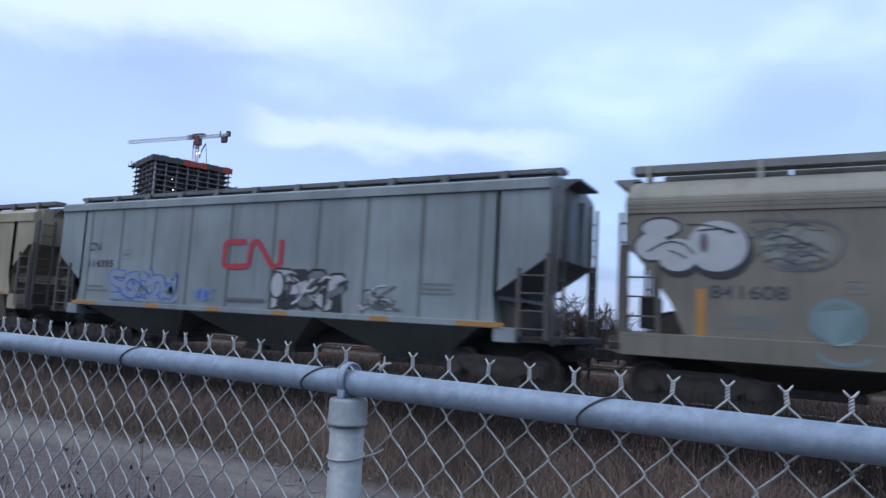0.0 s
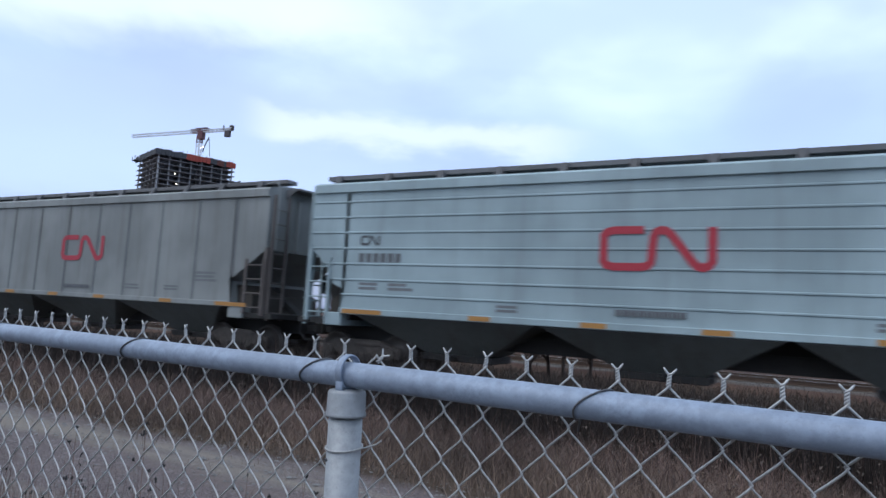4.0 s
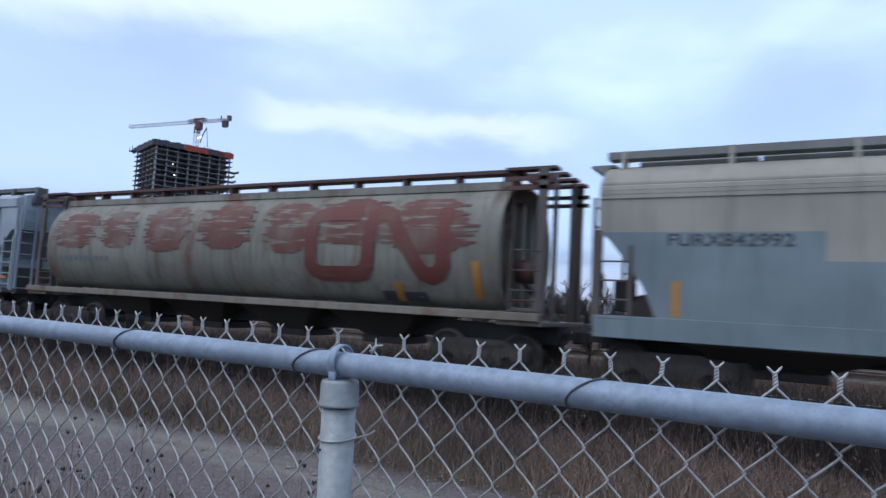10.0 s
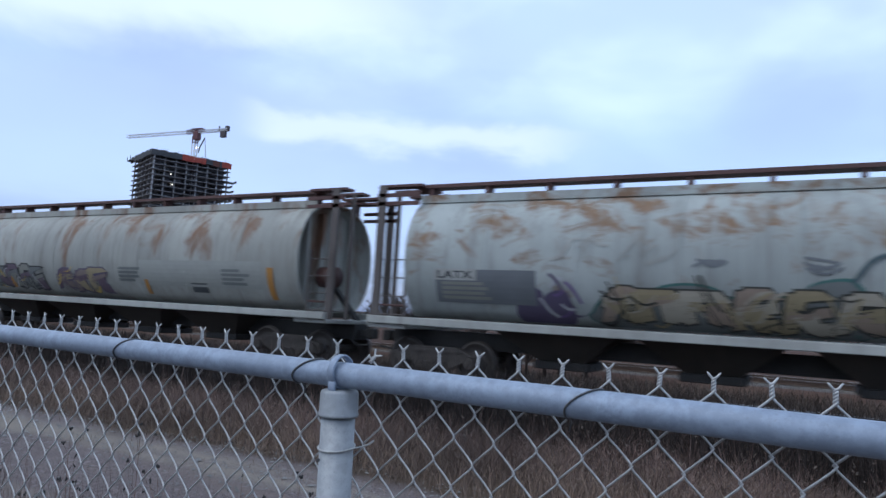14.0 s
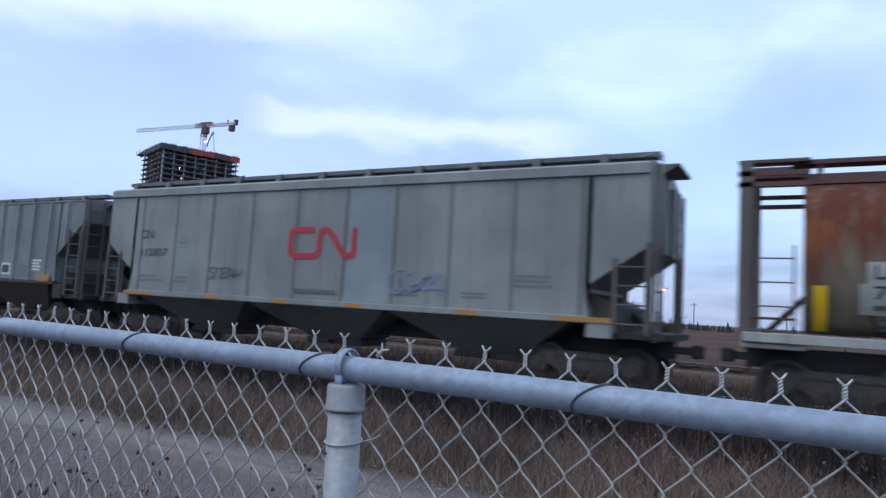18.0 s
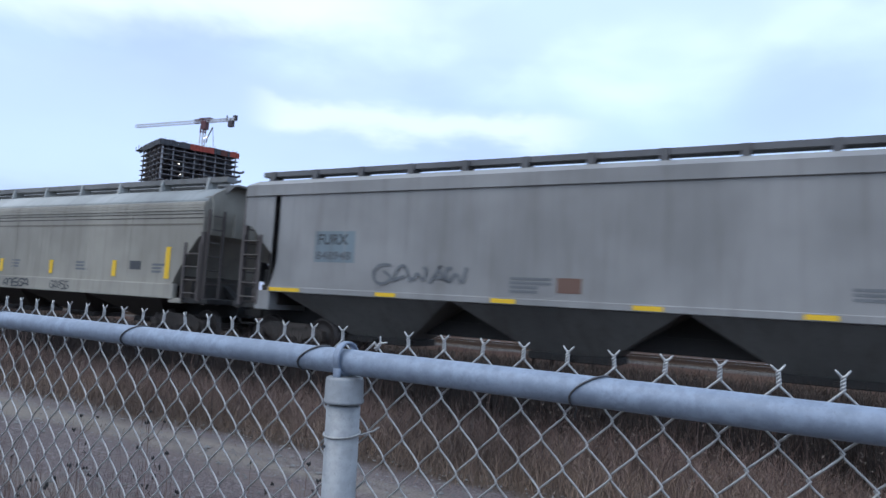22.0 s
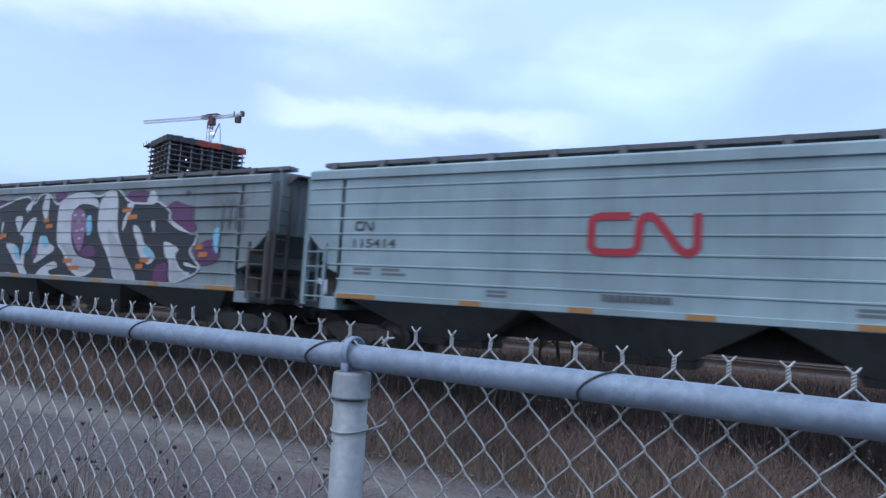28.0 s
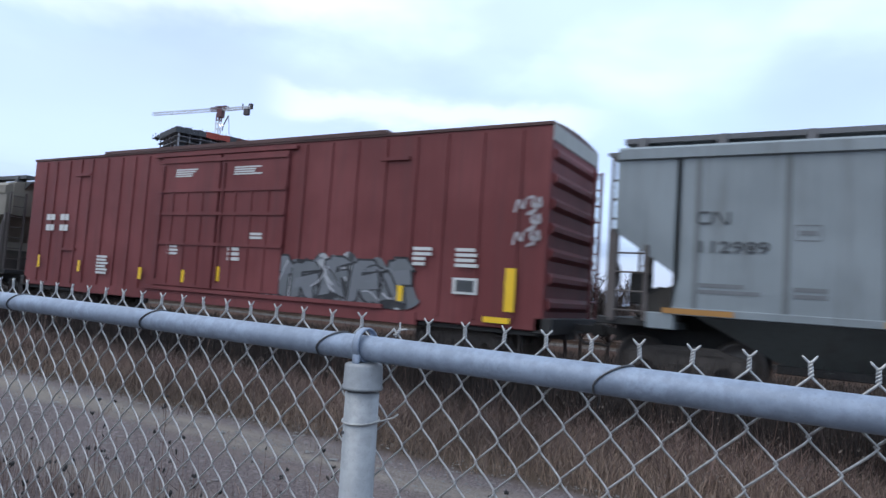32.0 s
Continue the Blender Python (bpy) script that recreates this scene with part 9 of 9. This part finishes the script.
    lettering(car, 1.8 - h, 2.2 - h, 2.46, 2.66, 2, stencil_white, s)
    stencil(car, 1.8 - h, 3.2 - h, 2.06, 2.28, "799904", stencil_white, s)
    for k in range(9):
        hw = 0.37 * math.sin(math.pi * (k + 1) / 10)
        mark(car, "painted_roundel", [rect(11.56 - hw - h, 11.56 + hw - h, 2.97 + 0.08 * k, 3.01 + 0.08 * k)], stencil_white, "striped round emblem", s)
    mark(car, "painted_roundel", [rect(11.49 - h, 11.63 - h, 3.05, 3.65)], stencil_white, "", s, 0.008)
    mark(car, "painted_roundel", [rect(11.4 - h, 11.72 - h, 3.05, 3.1)], stencil_white, "", s, 0.008)
    small_print(car, 11.2 - h, 11.95 - h, 2.62, 2.86, 2, stencil_white, s, 3)
    for i, x in enumerate((14.2, 15.0, 5.2, 7.0)):
        small_print(car, x - h, x + 0.55 - h, 1.95 if i < 2 else 2.2, 2.12 if i < 2 else 2.36, 2, ink_pale, s, i + 5)
    mark(car, "data_panel", [rect(13.95 - h, 14.35 - h, 1.6, 1.88)], ink, "dark data panel", s, 0.014)
    reflectors(car, [(1.18 - h, 1.34 - h, 2.15, 2.52), (3.97 - h, 4.13 - h, 1.56, 2.05), (11.0 - h, 11.2 - h, 1.55, 2.05), (13.42 - h, 13.62 - h, 1.5, 2.05), (16.17 - h, 16.38 - h, 2.12, 2.54)], yellow, s, 0.048)
    reflectors(car, [(6.46 - h, 6.62 - h, 1.54, 2.0)], amber, s, 0.01)

    car, h, s = stepped(-105.56, -88.35, "mid-grey covered hopper car with yellow reflectors and a dark scrawl", mid_grey, board_mat=walk_mid, ref=yellow)
    mark(car, "bluish_patch", [rect(2.4 - h, 3.6 - h, 2.3, 3.05)], blue_patch, "bluish repainted patch", s, 0.004)
    stencil(car, 2.5 - h, 3.4 - h, 2.72, 2.98, "FURX", ink, s, 0.009)
    stencil(car, 2.45 - h, 3.5 - h, 2.36, 2.56, "848948", ink_mid, s, 0.009)
    spray(car, s, 4.2 - h, 6.6 - h, 1.85, 2.3, 5, [sp_grey], None, 93, None, None, 0.25)
    small_print(car, 7.6 - h, 8.5 - h, 1.75, 2.1, 4, ink_pale, s, 2)
    mark(car, "brown_patch", [rect(8.6 - h, 9.1 - h, 1.8, 2.1)], sp_brown, "brown patch", s)
    mark(car, "data_panel", [rect(15.0 - h, 15.45 - h, 1.9, 2.15)], ink, "dark data panel", s)
    small_print(car, 13.6 - h, 14.5 - h, 1.85, 2.1, 3, ink_pale, s, 4)

    car, h, s = curved(-124.08, -107.12, "light taupe hopper car with yellow reflectors and dark scrawls", taupe_light, roof=roof_pale, sill_full=False, sill=(1.17, 1.58))
    # dark strips stand for the shadow lines under the eave's steps
    for z, d, m in ((3.24, 0.05, taupe_dark), (3.43, 0.025, bay_brown), (3.54, 0.025, bay_brown)):
        part("eave_strip", Geo().box(-h + 0.03, h - 0.03, -1.588, -1.57, z, z + d), m, car, "dark strip for the shadow line of an eave step")
    stencil(car, 2.62 - h, 3.45 - h, 2.56, 2.76, "FURX", ink, s)
    stencil(car, 2.62 - h, 3.68 - h, 2.16, 2.36, "850685", ink, s)
    small_print(car, 2.6 - h, 3.5 - h, 1.85, 2.05, 2, ink_pale, s, 1)
    for i, (a, b) in enumerate(((2.4, 3.6), (5.4, 6.6), (7.5, 9.0), (10.2, 11.2))):
        spray(car, lambda z: 1.625, a - h, b - h, 1.22, 1.52, 5, [ink], None, 100 + i, None, None, 0.3, 0.004)
    spray(car, s, 5.6 - h, 6.0 - h, 1.65, 2.3, 1, [ink_mid], None, 110, None, None, 0.25, 0.008)
    scribble(car, s, 1.7 - h, 2.2 - h, 1.7, 2.1, sp_grey, 111, 0.06, 3, 0.008)
    mark(car, "data_panel", [rect(14.0 - h, 14.5 - h, 1.95, 2.2)], ink, "dark data panel", s)
    for i, x in enumerate((7.8, 11.4, 15.0)):
        small_print(car, x - h, x + 0.6 - h, 1.85, 2.15, 3, ink_pale, s, i)

    car, h, s = curved(-142.39, -125.33, "weathered taupe hopper car with a long pastel sprayed mural", taupe, roof=roof_dull, spots=())
    mark(car, "pale_patch", [rect(1.6 - h, 2.75 - h, 2.36, 2.72)], sill_pale, "pale lettering patch", s, 0.005)
    stencil(car, 1.66 - h, 2.55 - h, 2.40, 2.67, "SMW", ink, s, 0.009)
    small_print(car, 1.66 - h, 2.6 - h, 1.6, 1.85, 2, ink_pale, s, 5)
    reflectors(car, ((1.42 - h, 1.55 - h, 1.5, 2.2),), amber, s)
    stencil(car, 1.66 - h, 2.95 - h, 1.98, 2.28, "841644", ink, s, 0.03)
    cloud(car, s, 2.6 - h, 6.4 - h, 1.2, 2.55, mu_lime, 120, 6, 0.010, ragged=0.35)
    cloud(car, s, 2.7 - h, 6.4 - h, 1.2, 2.35, mu_pastel, 121, 5, 0.012, ragged=0.25)
    cloud(car, s, 6.1 - h, 10.2 - h, 1.05, 2.5, mu_leaf, 122, 6, 0.014, ragged=0.25)
    cloud(car, s, 9.9 - h, 13.0 - h, 1.1, 2.3, sp_grey_teal, 125, 4, 0.015, ragged=0.3)
    cloud(car, s, 12.7 - h, 16.0 - h, 1.1, 2.45, mu_leaf, 124, 5, 0.013, ragged=0.25)
    for j, (a, b, top) in enumerate(((10.22, 11.02, 2.34), (11.68, 12.34, 2.44))):
        m = (a + b) / 2
        path = smooth_path([(a - h, 1.2), (a - h, top - 0.35), (a + 0.12 - h, top - 0.06), (m - h, top), (b - 0.12 - h, top - 0.06), (b - h, top - 0.35), (b - h, 1.3)])
        mark(car, "spray_arch", ribbon(path, 0.42), sp_mint, "pale sprayed arch outline", s, 0.018 + 0.001 * j)
        mark(car, "spray_arch", ribbon(path, 0.29), sp_grey_plum, "dull plum sprayed arch", s, 0.021 + 0.001 * j)
        mark(car, "spray_arch", ribbon([(a + 0.02 - h, top - 0.4), (a + 0.14 - h, top - 0.1), (m - h, top - 0.02)], 0.05), sp_lilac, "", s, 0.024 + 0.001 * j)
    for j, (pts, c) in enumerate((([(11.28, 1.7), (11.32, 2.05), (11.48, 2.38)], sp_purple), ([(9.95, 1.25), (10.6, 1.55), (11.3, 1.5)], sp_mint), ([(11.1, 1.2), (11.5, 1.65), (11.9, 1.2)], sp_mint), ([(12.3, 1.55), (12.7, 2.0), (13.1, 1.7)], sp_mint), ([(10.0, 1.6), (10.1, 2.0), (9.7, 2.2)], sp_lilac))):
        mark(car, "spray_stroke", ribbon(smooth_path([(x - h, z) for x, z in pts]), 0.15), c, "", s, 0.026 + 0.001 * j)
    rng = random.Random(9)
    for a, b in ((6.3, 10.0), (12.9, 15.8)):
        for k in range(int((b - a) * 5)):
            x, z = rng.uniform(a, b), rng.uniform(1.25, 2.25)
            e = rng.uniform(-0.5, 0.5)
            pts = smooth_path([(x - 0.35 - h, z - 0.18 * e), (x - h, z + 0.16), (x + 0.35 - h, z + 0.2 * e)])
            mark(car, "spray_stroke", ribbon(pts, rng.uniform(0.05, 0.10)), (sp_lilac, sp_mint, sp_purple, sp_grey_plum)[k % 4], "", s, 0.020 + 0.0003 * k)
    streaks(car, s, 6.2 - h, 10.1 - h, 1.45, 2.4, 60, [sp_ink_blue, sp_lilac, sp_mint, sp_purple], 128, 0.6, 0.07, 0.034, 0.7)
    streaks(car, s, 12.6 - h, 15.7 - h, 1.45, 2.35, 44, [sp_grey_plum, sp_lilac, sp_mint, sp_dull_slate, sp_ink_blue], 129, 0.6, 0.08, 0.034, 0.7)
    streaks(car, s, 2.9 - h, 6.2 - h, 1.45, 2.5, 34, [sp_gold, sp_lilac, sp_lime, sp_purple, sp_mint, sp_orange], 130, 0.45, 0.12, 0.022, 1.4)
    low = lambda z: 1.627
    streaks(car, low, 3.4 - h, 16.4 - h, 1.08, 1.40, 90, [sp_lilac, sp_grey_plum, sp_mint, sp_purple, sp_grey_teal], 132, 0.6, 0.12, 0.006, 0.3)
    scribble(car, s, 15.4 - h, 16.7 - h, 3.0, 3.5, bay_grey, 126, 0.05, 4, 0.006)
    reflectors(car, ((4.03 - h, 4.2 - h, 1.4, 1.9), (10.8 - h, 11.0 - h, 1.36, 1.88), (14.25 - h, 14.45 - h, 1.45, 1.98), (15.67 - h, 15.9 - h, 1.35, 2.32)), yellow, lambda z: 1.665 if z < 1.45 else 1.62)

    car, h, s = stepped(-160.04, -143.2, "plain light taupe covered hopper car with dark stencils", taupe_plain, sill_mat=taupe_plain, board_mat=walk_mid, bay_mat=bay_bronze)
    stencil(car, 2.0 - h, 3.5 - h, 2.95, 3.2, "COER", ink_mid, s)
    stencil(car, 2.0 - h, 3.9 - h, 2.4, 2.65, "353619", ink_mid, s)
    scribble(car, s, 4.0 - h, 6.0 - h, 1.85, 2.1, ink_pale, 131, 0.04, 5)
    for i, x in enumerate((2.0, 6.6, 7.4, 9.2, 10.6, 12.0)):
        small_print(car, x - h, x + 0.9 - h, 1.8, 2.15, 3, ink_pale, s, i)

    banded(-177.3, -161.2, BAND_LABEL)
    banded(-194.71, -178.45, BAND_LABEL, number="115414")

    car, h, s = banded(-212.17, -196.02, "grey hopper car under a large black, white and purple mural", cn_grey, False)
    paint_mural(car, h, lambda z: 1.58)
    scribble(car, s, 0.3 - h, 1.3 - h, 3.0, 3.9, ink_pale, 146, 0.05, 3)
    scribble(car, s, 14.2 - h, 15.4 - h, 2.9, 3.9, ink_pale, 147, 0.05, 4)

    grey_flat(-229.62, -213.5, GREY_LABEL, cn_grey2, number="112795")
    grey_flat(-247.07, -231.07, GREY_LABEL, number="112989")
    car, h, s = boxcar(-267.55, -248.45)
    sd = lambda z: 1.525
    cloud(car, sd, 11.2 - h, 16.2 - h, 1.0, 2.3, mu_grey, 155, 6, 0.04, ragged=0.35)
    wild(car, sd, 11.4 - h, 15.9 - h, 1.05, 2.2, 5, [sp_dull_slate, sp_grey, sp_dull_slate], sp_black, 160, 0.046, 0.05)
    streaks(car, sd, 11.4 - h, 15.8 - h, 1.1, 2.1, 20, [sp_black, sp_dull_slate, sp_silver], 161, 0.5, 0.05, 0.060, 0.8)
    for k, z in enumerate((2.5, 2.84, 3.18)):
        strokes_on(car, sd, 18.36 - h, 18.96 - h, z, z + 0.40, [[(0.0, 0.1), (0.12, 0.9), (0.3, 0.2), (0.4, 0.8)], [(0.45, 0.85), (0.75, 0.95), (0.6, 0.5), (0.85, 0.3), (0.5, 0.05)], [(0.75, 0.1), (0.9, 1.0), (1.0, 0.35), (0.7, 0.55)]][k % 2:], 0.055, sp_chalk, None, lift=0.04)
    reflectors(car, [(a - h, b - h, c, d) for a, b, c, d in ((18.26, 18.49, 1.15, 2.05), (0.9, 1.02, 1.4, 1.8), (3.2, 3.34, 1.35, 1.7), (6.3, 6.45, 1.25, 1.6), (8.2, 8.35, 1.25, 1.6), (9.6, 9.77, 1.35, 1.75), (15.6, 15.75, 1.2, 1.55), (17.8, 18.4, 0.9, 1.02))], yellow, sd, 0.085)
    for x0, x1, z0, z1, n in ((1.1, 1.6, 3.0, 3.2, 2), (1.9, 2.4, 3.0, 3.2, 2), (1.1, 1.6, 2.65, 2.85, 2), (1.9, 2.4, 2.65, 2.85, 2)):
        lettering(car, x0 - h, x1 - h, z0, z1, n, stencil_white, sd, 0.04, 0.1)
    for i, (x0, x1, z0, z1, n) in enumerate(((7.6, 8.6, 4.25, 4.5, 4), (10.0, 11.1, 4.25, 4.5, 4), (15.95, 16.45, 2.0, 2.45, 4), (17.05, 17.65, 2.0, 2.45, 4), (7.5, 8.0, 2.0, 2.3, 3), (10.0, 10.6, 1.9, 2.3, 3), (10.8, 11.4, 2.5, 2.7, 2), (4.2, 4.8, 1.3, 1.9, 6))):
        small_print(car, x0 - h, x1 - h, z0, z1, n, stencil_white, sd, i, 0.085)
    mark(car, "data_panel", [rect(17.0 - h, 17.6 - h, 1.45, 1.8)], stencil_white, "white framed data panel", sd, 0.04)
    mark(car, "data_panel", [rect(17.08 - h, 17.52 - h, 1.5, 1.75)], ink, "dark data panel", sd, 0.046)

    stepped(-286.0, -269.2, "dull taupe covered hopper car at the tail", taupe, board_mat=walk_dark)


build_train()

# ---------------------------------------------------------------- what moves


def motions():
    steps = [i * 2.0 for i in range(17)]
    for car, mid in CARS:
        y, z = car.location.y, car.location.z
        walk(car, [(t, pose(mid + run(t), y, z)) for t in steps])
    # the wheels roll: one turn in each 2.87 m
    first = {}
    for ob, x in WHEELS:
        if x not in first:
            walk(ob, [(k / 30.0, pose(x, 0, 0.457, 0, math.degrees((run(k / 30.0) - run(0)) / 0.457), 0)) for k in range(961)])
            first[x] = ob
        else:
            ob.rotation_mode = "QUATERNION"
            ob.animation_data_create()
            ob.animation_data.action = first[x].animation_data.action
            ob.animation_data.action_slot = first[x].animation_data.action_slot


motions()
